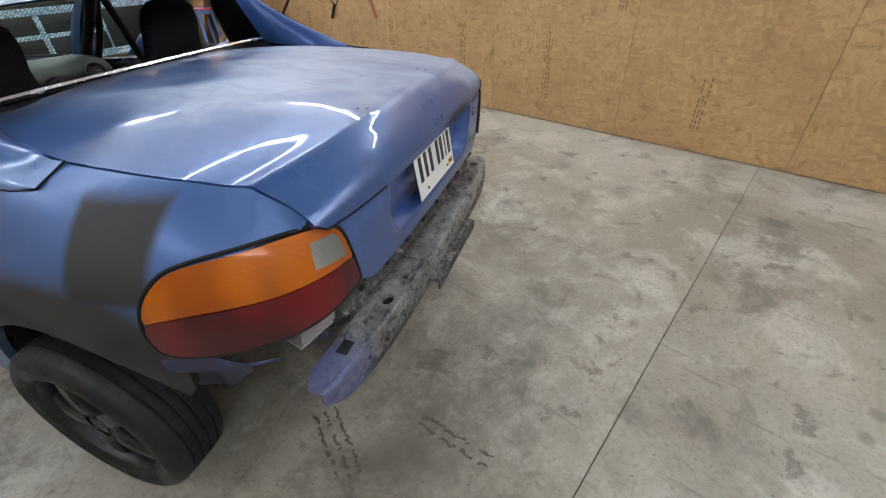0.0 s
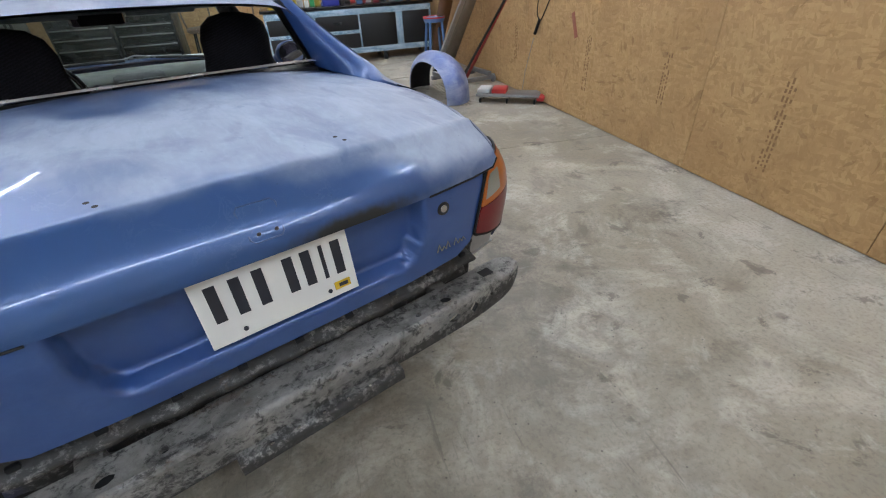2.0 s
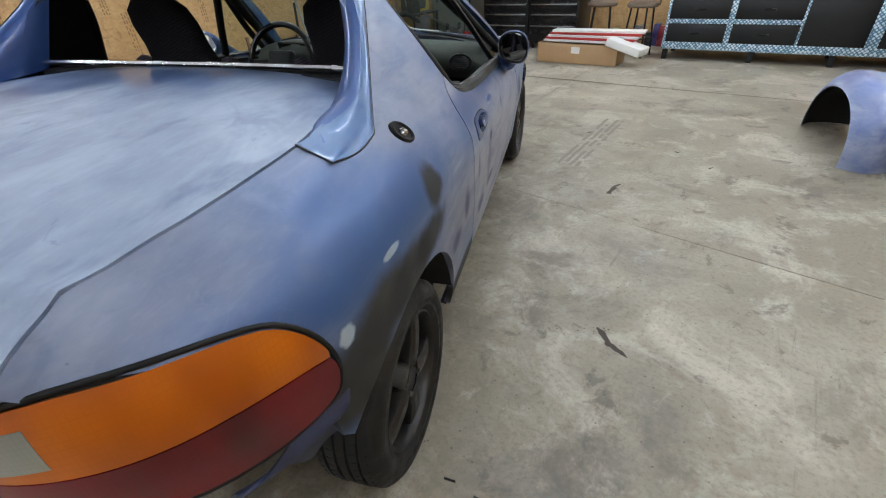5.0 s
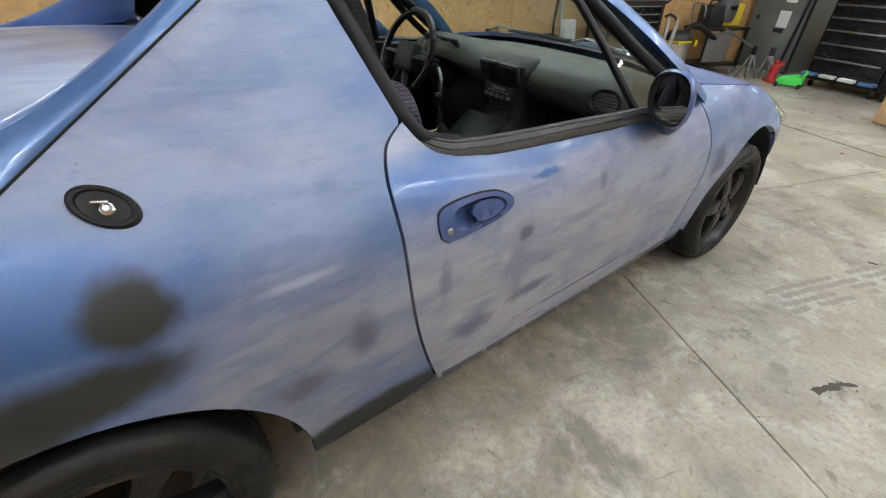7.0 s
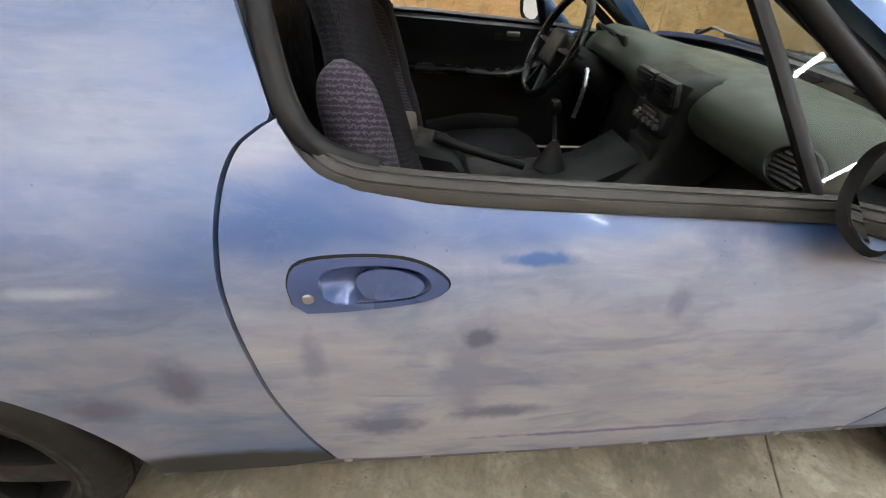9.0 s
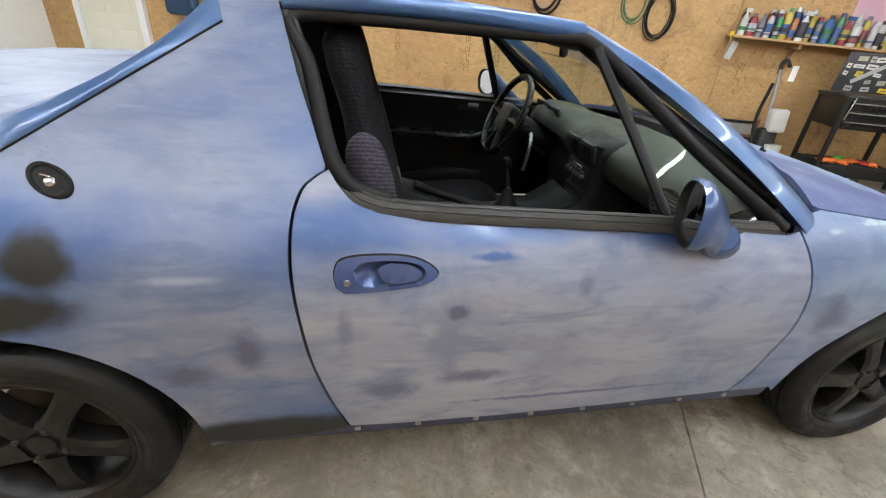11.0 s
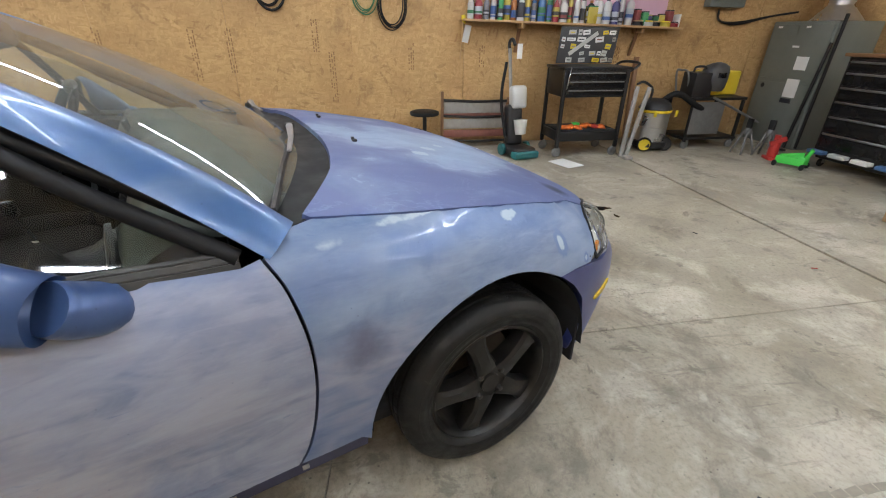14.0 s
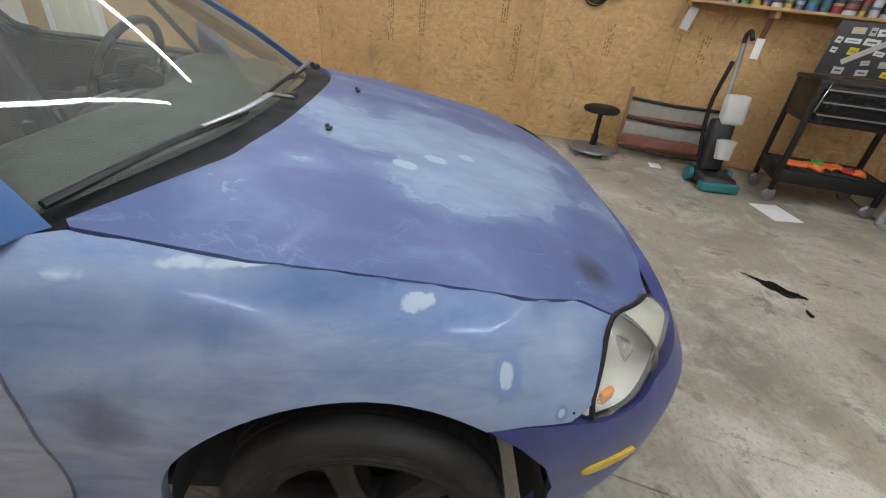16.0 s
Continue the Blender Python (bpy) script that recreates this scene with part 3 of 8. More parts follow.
def make_lens(name, rgb, deep, cell=95.0):
    """Moulded lamp lens: a grid of small prisms under a smooth glossy skin, with deeper and paler chambers behind."""
    n = Nodes(name, .4, 0, .15, .55)
    xyz, grid = n.add("ShaderNodeSeparateXYZ"), None
    n.put(xyz, 0, n.pos)
    for axis in (n.math("ADD", xyz.outputs[0], xyz.outputs[1]), xyz.outputs[2]):
        w = n.math("ABSOLUTE", n.math("SUBTRACT", n.math("FRACT", n.math("MULTIPLY", axis, cell)), .5))
        grid = w if grid is None else n.math("MAXIMUM", grid, w)
    chamber = n.noise(6, 2, .4, n.map((1, 1, .4)))
    col = n.mix(n.ramp(chamber, .38, .62), rgb, deep)
    col = n.mix(n.math("MULTIPLY", n.ramp(grid, .38, .5), .22), col, deep)
    n.color(col)
    n.set("Coat Roughness", .04)
    n.bump(grid, .04, .002)
    return n.mat


lens_red = make_lens("red_lens", (.15, .0010, .004), (.055, .0006, .002))
lens_amber = make_lens("amber_lens", (.46, .115, .002), (.29, .058, .001))
lens_clear = make_lens("hazy_white_lens", (.27, .27, .235), (.13, .13, .115), 130.0)
amber_bright = plain("amber_plastic", (.85, .27, .01), .2, grain=40, vary=.2, bump=0, coat=.5)
lens_yellow = plain("yellow_lens", (.62, .42, .03), .25, bump=0, coat=.4)
lamp_bowl = plain("lamp_reflector", (.74, .74, .70), .3, .15, grain=14, vary=.3)
glass_haze = make_glass("lamp_lens", (.95, .95, .91), .04, .10)
mirror_glass = plain("mirror_silver", (.85, .86, .86), .02, 1.0, vary=.02, bump=0)
paint_mirror = make_paint("mirror_blue_paint", (.040, .078, .195), (.10, .145, .27), -.02, gloss=.28).mat
black_gloss = plain("black_gloss", (.008, .008, .009), .24, spec=.35, vary=.3, bump=.05)
plate_white = plain("plate_white", (.72, .72, .68), .4, grain=40, vary=.08, bump=.05)
plate_ink = plain("plate_ink", (.02, .022, .03), .5)
steel_white = plain("pale_metal", (.30, .29, .27), .45, .2, grain=25, vary=.5)
dash_mat = plain("dash_vinyl", (.058, .065, .053), .50, spec=.3, grain=120, vary=.10, bump=.03)
stack_mat = plain("stack_vinyl", (.014, .015, .014), .5, spec=.25, grain=250, bump=.2)
cabin_black = plain("cabin_plastic", (.007, .007, .0075), .5, spec=.25, grain=200)
card_mat = plain("door_card_vinyl", (.011, .011, .0115), .5, spec=.3, grain=250, bump=.3)
console_lid = plain("worn_brown_vinyl", (.12, .105, .085), .5)


def make_cloth(name, rgb, stripe):
    n = Nodes(name, .9, 0, .2)
    wave = n.add("ShaderNodeTexWave", wave_type="BANDS", bands_direction="Z")
    n.put(wave, "Vector", n.map((1, 1, 1), (0, 20, 0)))
    wave.inputs["Scale"].default_value, wave.inputs["Distortion"].default_value, wave.inputs["Detail Scale"].default_value = 34, 5, 6
    n.color(n.mix(n.ramp(wave.outputs["Fac"], .5, .9), rgb, stripe))
    n.bump(n.math("ADD", n.noise(420, 3), wave.outputs["Fac"]), .4, .002)
    return n.mat


seat_cloth = make_cloth("seat_cloth", (.009, .0085, .010), (.016, .015, .019))
seat_side = make_cloth("seat_bolster_cloth", (.034, .029, .040), (.085, .072, .095))


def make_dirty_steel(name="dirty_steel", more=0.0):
    """Pale weathered steel with black grime, denser towards the bottom, scratches and blue overspray at the ends."""
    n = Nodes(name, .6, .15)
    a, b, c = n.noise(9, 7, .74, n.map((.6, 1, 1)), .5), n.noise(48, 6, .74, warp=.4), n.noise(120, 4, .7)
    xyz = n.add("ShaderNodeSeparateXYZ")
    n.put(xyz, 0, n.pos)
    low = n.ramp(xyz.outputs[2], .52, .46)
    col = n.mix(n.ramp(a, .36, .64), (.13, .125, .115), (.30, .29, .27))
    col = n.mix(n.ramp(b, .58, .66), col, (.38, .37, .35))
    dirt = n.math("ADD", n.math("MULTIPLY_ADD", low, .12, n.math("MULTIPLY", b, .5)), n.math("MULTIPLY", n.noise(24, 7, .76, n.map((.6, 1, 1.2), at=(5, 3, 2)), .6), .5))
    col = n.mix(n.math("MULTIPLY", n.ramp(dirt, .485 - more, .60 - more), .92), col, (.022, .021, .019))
    col = n.mix(n.math("MULTIPLY", n.blob((-.68, -.60, .50), (.14, .14, .1), .4, .5, 9.0), .75), col, (.10, .115, .26))
    col = n.mix(n.math("MULTIPLY", n.ramp(n.noise(11, 5, .7, n.map(at=(4, 1, 2))), .60, .7), .5), col, (.10, .06, .035))
    n.color(n.mix(n.math("MULTIPLY", c, .25), col, (.03, .03, .03)))
    n.set("Roughness", n.ramp(b, .3, .7, .40, .75))
    n.bump(n.math("ADD", b, c), .4, .002)
    return n.mat


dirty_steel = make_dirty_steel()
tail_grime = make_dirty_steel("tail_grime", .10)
lens_milky = plain("milky_lens", (.62, .62, .54), .3, grain=20, vary=.2, coat=.4)
joint_mat = plain("joint_dirt", (.05, .045, .035), .9)
stamp_ink = plain("stamp_ink", (.24, .13, .05), .7, vary=.5)
oil_wet = plain("wet_oil", (.012, .010, .008), .08, grain=20)
rust_stain = plain("brown_stain", (.045, .033, .022), .7, grain=40, vary=.6)
tread_stain = plain("tread_dust", (.235, .215, .175), .8, grain=60, vary=.4)
wood = plain("raw_wood", (.42, .26, .12), .6, grain=18, vary=.35)
wood_dark = plain("dark_wood", (.20, .10, .045), .6, grain=18, vary=.4)
black_metal = plain("black_steel", (.010, .010, .0105), .42, .2, grain=30, vary=.5)
grey_steel = plain("grey_steel", (.22, .22, .22), .4, .6, grain=25, vary=.4)
teal = plain("teal_plastic", (.012, .125, .135), .4)
pale_plastic = plain("pale_plastic", (.5, .5, .48), .35, grain=20, vary=.15)
yellow = plain("yellow_plastic", (.72, .55, .03), .4, vary=.15)
green_jack = plain("bright_green_paint", (.06, .60, .08), .35, vary=.2)
red_paint = plain("red_paint", (.42, .03, .025), .45, grain=20, vary=.35)
faded_grey = plain("faded_grey_panel", (.30, .28, .25), .6, grain=14, vary=.6)
faded_red = plain("faded_red_panel", (.21, .075, .055), .6, grain=14, vary=.7)
orange = plain("orange_cloth", (.75, .17, .03), .7, vary=.3)
unit_grey = plain("grey_green_metal", (.17, .185, .165), .5, .2, grain=10, vary=.2)
paper_white = plain("white_paper", (.75, .75, .73), .7, grain=20, vary=.08)
cardboard = plain("cardboard", (.42, .27, .14), .75, grain=15, vary=.2)
denim = plain("navy_cloth", (.03, .06, .12), .9, grain=60, vary=.4)
brown_cloth = plain("brown_vinyl", (.14, .10, .07), .6, grain=30, vary=.3)
aluminium = plain("aluminium", (.5, .5, .49), .38, .8, grain=20, vary=.3)
blue_plastic = plain("blue_plastic", (.07, .15, .32), .45, vary=.2)
pink_paper = plain("pink_sheet", (.62, .38, .46), .6, grain=10, vary=.15)
green_cord = plain("green_cord", (.03, .12, .05), .6)
silver = plain("bright_sheet", (.55, .55, .55), .3, .9, grain=18, vary=.3)


def make_tread_plate():
    """Bright plate with raised studs; the bluish light they catch is painted into the colour."""
    n = Nodes("tread_plate", .4, .3)
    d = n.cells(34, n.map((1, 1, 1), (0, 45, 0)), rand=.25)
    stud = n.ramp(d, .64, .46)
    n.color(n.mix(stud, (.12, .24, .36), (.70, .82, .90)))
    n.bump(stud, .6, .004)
    return n.mat


tread_plate = make_tread_plate()
grey_dark = plain("dark_grey_plastic", (.06, .06, .062), .4, vary=.2)
wood_grey = plain("weathered_wood", (.26, .22, .17), .75, grain=18, vary=.4)
royal_blue = plain("royal_blue", (.03, .04, .30), .4)
stroke_red = plain("dull_red_stroke", (.30, .10, .06), .7, vary=.5)
cream_paint = plain("cream_paint", (.68, .66, .54), .5, grain=15, vary=.1)
paint_loose = make_paint("loose_fender_paint", (.05, .09, .30), (.32, .36, .48), .1).mat
scraped_blue = plain("scraped_blue_metal", (.035, .042, .085), .45, .3, grain=14, vary=.9)
paint_handle = plain("handle_blue", (.050, .082, .205), .30, .25, grain=30, vary=.2, coat=.4)
flap_blue = plain("flap_blue", (.058, .090, .215), .32, .25, grain=40, vary=.25, coat=.4)
rubbed_print = plain("rubbed_print", (.11, .095, .068), .8, grain=50, vary=.6)

# ---------- the garage: v across (to the right wall), u along it
TURN = -19.5
ROOM = pose(0, 0, 0, 0, 0, TURN)
V_LEFT, V_RIGHT, U_BACK, U_FRONT = -4.28, 2.86, -5.2, 7.85


def in_room(v, u, z=0.0, turn=0.0):
    return ROOM @ pose(v, u, z, 0, 0, turn)


def slab(name, size, m, mat, label, bevel=0.0):
    ob = link(name, box(size, None, bevel), mat, smooth=False)
    ob.matrix_world = m
    return tagged(ob, label, name.split("_")[0], kind="structure")


w, l = V_RIGHT - V_LEFT, U_FRONT - U_BACK
vm, um = (V_RIGHT + V_LEFT) / 2, (U_FRONT + U_BACK) / 2
floor = slab("floor", (w + .4, l + .4, .2), in_room(vm, um, -.112), joint_mat, "stained grey concrete garage floor cast in slabs")
wall_right = slab("wall_right", (.10, l, CEILING), in_room(V_RIGHT + .063, um, CEILING / 2), osb, "garage wall of bare oriented strand board")
wall_left = slab("wall_left", (.10, l, CEILING), in_room(V_LEFT - .063, um, CEILING / 2), osb, "garage wall of bare oriented strand board")
wall_front = slab("wall_front", (w + .24, .10, CEILING), in_room(vm, U_FRONT + .063, CEILING / 2), osb, "garage end wall of oriented strand board")
# never in view: a plain wall added to close the room
slab("wall_back", (w + .24, .12, CEILING), in_room(vm, U_BACK - .06, CEILING / 2), white_paint, "unseen plain white end wall closing the garage")
slab("ceiling", (w + .24, l + .24, .1), in_room(vm, um, CEILING + .05), ceiling_mat, "white sheet ceiling")

# floor slabs with open joints
rows_u = [(-5.4, -5.4), (-4.5, -4.5), (-1.30, -1.39), (2.06, 1.70), (4.94, 4.90), (8.0, 8.0)]
cols_v = [-4.5, -.56, 3.05]
for i in range(5):
    split = cols_v if i >= 3 else [cols_v[0], cols_v[-1]]
    for v0, v1 in zip(split, split[1:]):
        v0, v1 = v0 + .0015, v1 - .0015
        e0, e1 = (.012 if i == 4 else .0015), (.012 if i == 3 else .0015)
        at_v = lambda pair, v: pair[0] + (pair[1] - pair[0]) * (v + .5) / 3.4
        bm = bmesh.new()
        low = [bm.verts.new((v, float(u), -.09)) for v, u in ((v0, at_v(rows_u[i], v0) + e0), (v1, at_v(rows_u[i], v1) + e0), (v1, at_v(rows_u[i + 1], v1) - e1), (v0, at_v(rows_u[i + 1], v0) - e1))]
        top = [bm.verts.new((p.co.x, p.co.y, 0)) for p in low]
        f = bm.faces.new(top)
        for k in range(4):
            bm.faces.new((low[k], low[(k + 1) % 4], top[(k + 1) % 4], top[k]))
        bmesh.ops.bevel(bm, geom=list(f.edges), offset=.002, segments=2, affect="EDGES")
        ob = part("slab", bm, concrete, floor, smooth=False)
        ob.matrix_parent_inverse = floor.matrix_world.inverted()
        ob.matrix_world = ROOM

# strand board sheets on the walls
def board_wall(wall, v, face):
    u = U_BACK
    while u < U_FRONT - .05:
        wd = min(1.22, U_FRONT - u)
        ob = part("board", box((.012, wd - .004, CEILING - .01), None, .0015, 1), osb, wall, smooth=False)
        ob.matrix_parent_inverse = wall.matrix_world.inverted()
        ob.matrix_world = in_room(v, u + wd / 2, CEILING / 2 + .004)
        u += wd


board_wall(wall_right, V_RIGHT + .006, -1)
board_wall(wall_left, V_LEFT - .006, 1)
for k in range(6):
    wd = min(1.22, w - 1.22 * k)
    if wd > .05:
        ob = part("board", box((wd - .004, .012, CEILING - .01), None, .0015, 1), osb, wall_front, smooth=False)
        ob.matrix_parent_inverse = wall_front.matrix_world.inverted()
        ob.matrix_world = in_room(V_LEFT + 1.22 * k + wd / 2, U_FRONT + .006, CEILING / 2 + .004)

# printed marks on the boards, too faint to read
def stamp(v, u, z, length, face):
    rnd = random.Random(int(u * 100 + z * 10))
    ob = new("board_stamp")
    ob.matrix_world = in_room(v, u, z)
    tagged(ob, "faint brown printed mark on a board", "stamp", "board stamps")
    for row in range(3):
        bm = bmesh.new()
        zz = -length / 2
        while zz < length / 2:
            h = rnd.uniform(.012, .035)
            if rnd.random() < .8:
                add_box(bm, (.001, .012, h), pose(0, -.025 + .024 * row, zz + h / 2))
            zz += h + rnd.uniform(.004, .02)
        part("print_block", bm, stamp_ink, ob, smooth=False)["kind"] = "stuff"


for u, z, ln in ((-.9, .35, .35), (.35, .45, .5), (1.25, .55, .35), (2.2, .5, .45), (3.6, .5, .4), (-2.4, .45, .4), (-.2, 1.05, .25)):
    stamp(V_RIGHT - .001, u, z, ln, -1)
for u, z, ln in ((.55, .95, .45), (1.75, 1.15, .3), (1.9, .75, .5), (.9, 1.0, .4), (-.3, 1.05, .3), (2.75, .95, .25), (3.55, .95, .2), (5.2, .9, .3)):
    stamp(V_LEFT + .001, u, z, ln, 1)

for v, u, length, turn in STRIPS:
    lamp = new("strip_light")
    lamp.matrix_world = in_room(v, u, CEILING, turn)
    tagged(lamp, "long slim white strip light under the ceiling", "ceiling light", "strip lights")
    part("housing", box((.07, length, .03), pose(0, 0, -.017), .004), white_paint, lamp)
    part("tube", box((.045, length - .04, .022), pose(0, 0, -.044), .006), lamp_glow, lamp)

# floor marks: oil, drips and tyre prints
def stain(name, label, outline, mat, m, lift=.002):
    bm = bmesh.new()
    pts = curve2(outline + [outline[0]], 4)[:-1]
    big = max(abs(c) for p in pts for c in p)
    pts = [(a + random.uniform(-.05, .05) * big, b + random.uniform(-.05, .05) * big) for a, b in pts]
    bm.faces.new([bm.verts.new((a, b, 0)) for a, b in pts])
    for _ in range(14):
        (a, b), d = random.choice(pts), random.uniform(.01, .06) * big
        ca, cb = a + random.uniform(-.3, .3) * big, b + random.uniform(-.3, .3) * big
        bm.faces.new([bm.verts.new((ca + d * math.cos(q) * random.uniform(.5, 1.3), cb + d * math.sin(q) * random.uniform(.5, 1.3), .0004)) for q in np.linspace(0, 5.3, 7)])
    bmesh.ops.triangulate(bm, faces=bm.faces)
    ob = link(name, bm, mat, smooth=False)
    ob.matrix_world = m @ pose(0, 0, lift)
    return tagged(ob, label, "stain", kind="stuff")


stain("oil_spill", "small black puddle of oil on the concrete", [(-.09, -.15), (-.07, -.09), (-.05, -.04), (-.055, .01), (-.005, .05), (.02, .11), (.06, .14), (.075, .09), (.085, .03), (.05, .0), (.035, -.04), (-.03, -.08)], oil_wet, in_room(-2.02, 3.88))
stain("oil_drop", "small black oil drop on the concrete", [(-.02, 0), (.03, .015), (.05, -.005), (.01, -.015)], oil_wet, in_room(-1.83, 3.98))
stain("rust_spill", "brown crusted spill on the concrete", [(-.015, -.08), (.012, -.06), (.006, -.02), (.018, .02), (.006, .05), (.028, .10), (.004, .08), (-.012, .04), (-.016, -.01)], rust_stain, in_room(.735, 2.28))
stain("dark_smear", "dark smear on the concrete", [(-.07, .05), (-.03, .04), (.0, .0), (.04, -.02), (.08, -.05), (.03, -.04), (-.01, -.02), (-.05, .02)], rust_stain, in_room(1.12, .98))
for u, v, n in ((2.55, .34, 5), (3.2, 2.1, 4)):
    bm = bmesh.new()
    for row in range(4):
        for k in range(22):
            if random.random() < .8:
                add_box(bm, (.026, .047, .0006), pose(-.07 + .045 * row + random.uniform(-.004, .004), k * .052, .0003, 0, 0, random.uniform(-8, 8)))
    ob = link("tyre_print", bm, tread_stain, smooth=False)
    ob.matrix_world = in_room(v, u, .0004)
    tagged(ob, "dusty grey tyre print on the concrete", "tyre print", kind="stuff")

# black rubbed tread prints behind the car
for v, u, turn, n_rows in ((-.45, -.72, -22, 3), (-.13, -1.05, 4, 2)):
    bm = bmesh.new()
    for row in range(n_rows):
        for k in range(16):
            if random.random() < .75:
                w2, l2 = random.uniform(.004, .010), random.uniform(.006, .020)
                m = pose(row * .035 + random.uniform(-.005, .005), k * .017, .0003, 0, 0, random.uniform(-25, 25))
                pts = [m @ Vector((w2 * math.cos(a) * random.uniform(.6, 1.1), l2 * math.sin(a) * random.uniform(.6, 1.1), 0)) for a in np.linspace(0, 5.4, 7)]
                bm.faces.new([bm.verts.new(p) for p in pts])
    ob = link("rubber_print", bm, rubbed_print, smooth=False)
    ob.matrix_world = in_room(v, u, .0006, turn)
    tagged(ob, "broken black rubber print on the stained concrete", "rubber print", kind="stuff")

# ---------- the car's surface: a plan line round the body, and how far each height lies inside it
PLAN = [(0, -.668), (.3, -.664), (.48, -.655), (.60, -.628), (.70, -.56), (.775, -.45), (.82, -.30), (.842, -.10), (.846, .3), (.846, .8),
        (.844, 1.2), (.838, 1.6), (.832, 1.95), (.824, 2.3), (.812, 2.55), (.79, 2.72), (.75, 2.86), (.68, 2.98), (.56, 3.09), (.40, 3.155), (.2, 3.19), (0, 3.2)]
PLAN = [(x, y if y < 2.6 else 2.6 + .92 * (y - 2.6)) for x, y in PLAN]
_line = np.array([tuple(p) for p in smooth_line([(x, y, 0) for x, y in PLAN], 12)])[:, :2]
_arc = np.r_[0, np.cumsum(np.hypot(*np.diff(_line, axis=0).T))]
S_END = float(_arc[-1])
_fine = np.linspace(0, S_END, 600)
_cx, _cy = np.interp(_fine, _arc, _line[:, 0]), np.interp(_fine, _arc, _line[:, 1])
_tx, _ty = np.gradient(_cx), np.gradient(_cy)
_len = np.hypot(_tx, _ty)
_nx, _ny = _ty / _len, -_tx / _len


def s_at_y(y):
    return float(np.interp(y, _cy, _fine))


def s_rear(x):
    return float(np.interp(x, _cx[:200], _fine[:200]))


def s_front(x):
    return float(np.interp(-x, -_cx[-200:], _fine[-200:]))


STATIONS = [
    (0.0, [(.55, .09), (.64, .035), (.70, .03), (.80, .022), (.88, .014), (.93, .012), (.965, .03), (.99, .07), (1.005, .14), (1.02, .3)]),
    (s_rear(.5), [(.4, .09), (.60, .04), (.66, .028), (.75, .022), (.86, .018), (.90, .03), (.95, .06), (.985, .12), (1.0, .2)]),
    (s_at_y(-.45), [(.4, .05), (.6, .02), (.68, .008), (.75, .0), (.80, .004), (.86, .03), (.92, .08), (.965, .125), (.985, .17), (.99, .22)]),
    (s_at_y(-.1), [(.2, .06), (.3, .03), (.5, .01), (.7, 0), (.8, .004), (.86, .03), (.92, .075), (.958, .115), (.976, .155), (.984, .192), (1.05, .30)]),
    (s_at_y(.15), [(.2, .06), (.3, .03), (.5, .01), (.7, 0), (.79, .004), (.86, .038), (.95, .107), (1.1, .205), (1.26, .312)]),
    (s_at_y(.6), [(.2, .06), (.3, .036), (.45, .015), (.6, .002), (.7, 0), (.76, .004), (.82, .028), (.87, .06), (.95, .112), (1.1, .205), (1.26, .315)]),
    (s_at_y(1.2), [(.2, .06), (.3, .036), (.45, .018), (.6, .006), (.68, .004), (.75, .014), (.80, .035), (.85, .07), (.95, .13), (1.1, .22), (1.26, .335)]),
    (s_at_y(1.85), [(.2, .06), (.3, .038), (.45, .02), (.58, .004), (.66, .006), (.72, .018), (.78, .045), (.825, .073), (.85, .10), (.87, .16), (1.1, .36)]),
    (s_at_y(2.2), [(.2, .06), (.3, .034), (.45, .012), (.58, .0), (.65, .007), (.70, .022), (.76, .052), (.80, .085), (.825, .115), (.845, .17)]),
    (s_at_y(2.35), [(.2, .06), (.3, .032), (.45, .010), (.57, .0), (.625, .004), (.675, .018), (.73, .048), (.773, .088), (.803, .130), (.818, .19)]),
    (s_at_y(2.5), [(.2, .06), (.3, .03), (.45, .008), (.56, .0), (.60, .002), (.65, .014), (.70, .045), (.745, .085), (.775, .126), (.792, .19)]),
    (s_at_y(2.65), [(.2, .07), (.28, .03), (.42, .010), (.53, .002), (.58, .004), (.625, .016), (.67, .045), (.715, .086), (.752, .128), (.772, .2)]),
    (s_at_y(2.784), [(.18, .09), (.26, .03), (.4, .012), (.5, .004), (.56, .006), (.60, .020), (.64, .046), (.68, .084), (.72, .125), (.74, .2)]),
    (s_at_y(2.89), [(.17, .095), (.24, .045), (.35, .018), (.46, .004), (.53, .006), (.58, .026), (.63, .066), (.67, .10), (.70, .125), (.72, .2)]),
    (s_at_y(2.968), [(.16, .1), (.22, .06), (.3, .025), (.42, .004), (.5, 0), (.55, .02), (.60, .085), (.63, .15), (.66, .22)]),
    (S_END, [(.16, .12), (.22, .06), (.3, .025), (.42, .004), (.5, 0), (.55, .025), (.60, .1), (.64, .2), (.67, .32)]),
]
_zs = np.linspace(.15, 1.28, 227)
_tab = np.array([pchip(_zs, [p[0] for p in t], [p[1] for p in t]) for _, t in STATIONS])
_ins = np.array([pchip(_fine, [s for s, _ in STATIONS], col) for col in _tab.T])


def _bil(s, z):
    a = np.clip(np.asarray(s) / S_END * 599, 0, 598.999)
    b = np.clip((np.asarray(z) - .15) / (1.28 - .15) * 226, 0, 225.999)
    i, j = a.astype(int), b.astype(int)
    f, g = a - i, b - j
    return ((1 - f) * (1 - g) * _ins[j, i] + f * (1 - g) * _ins[j, i + 1] + (1 - f) * g * _ins[j + 1, i] + f * g * _ins[j + 1, i + 1])


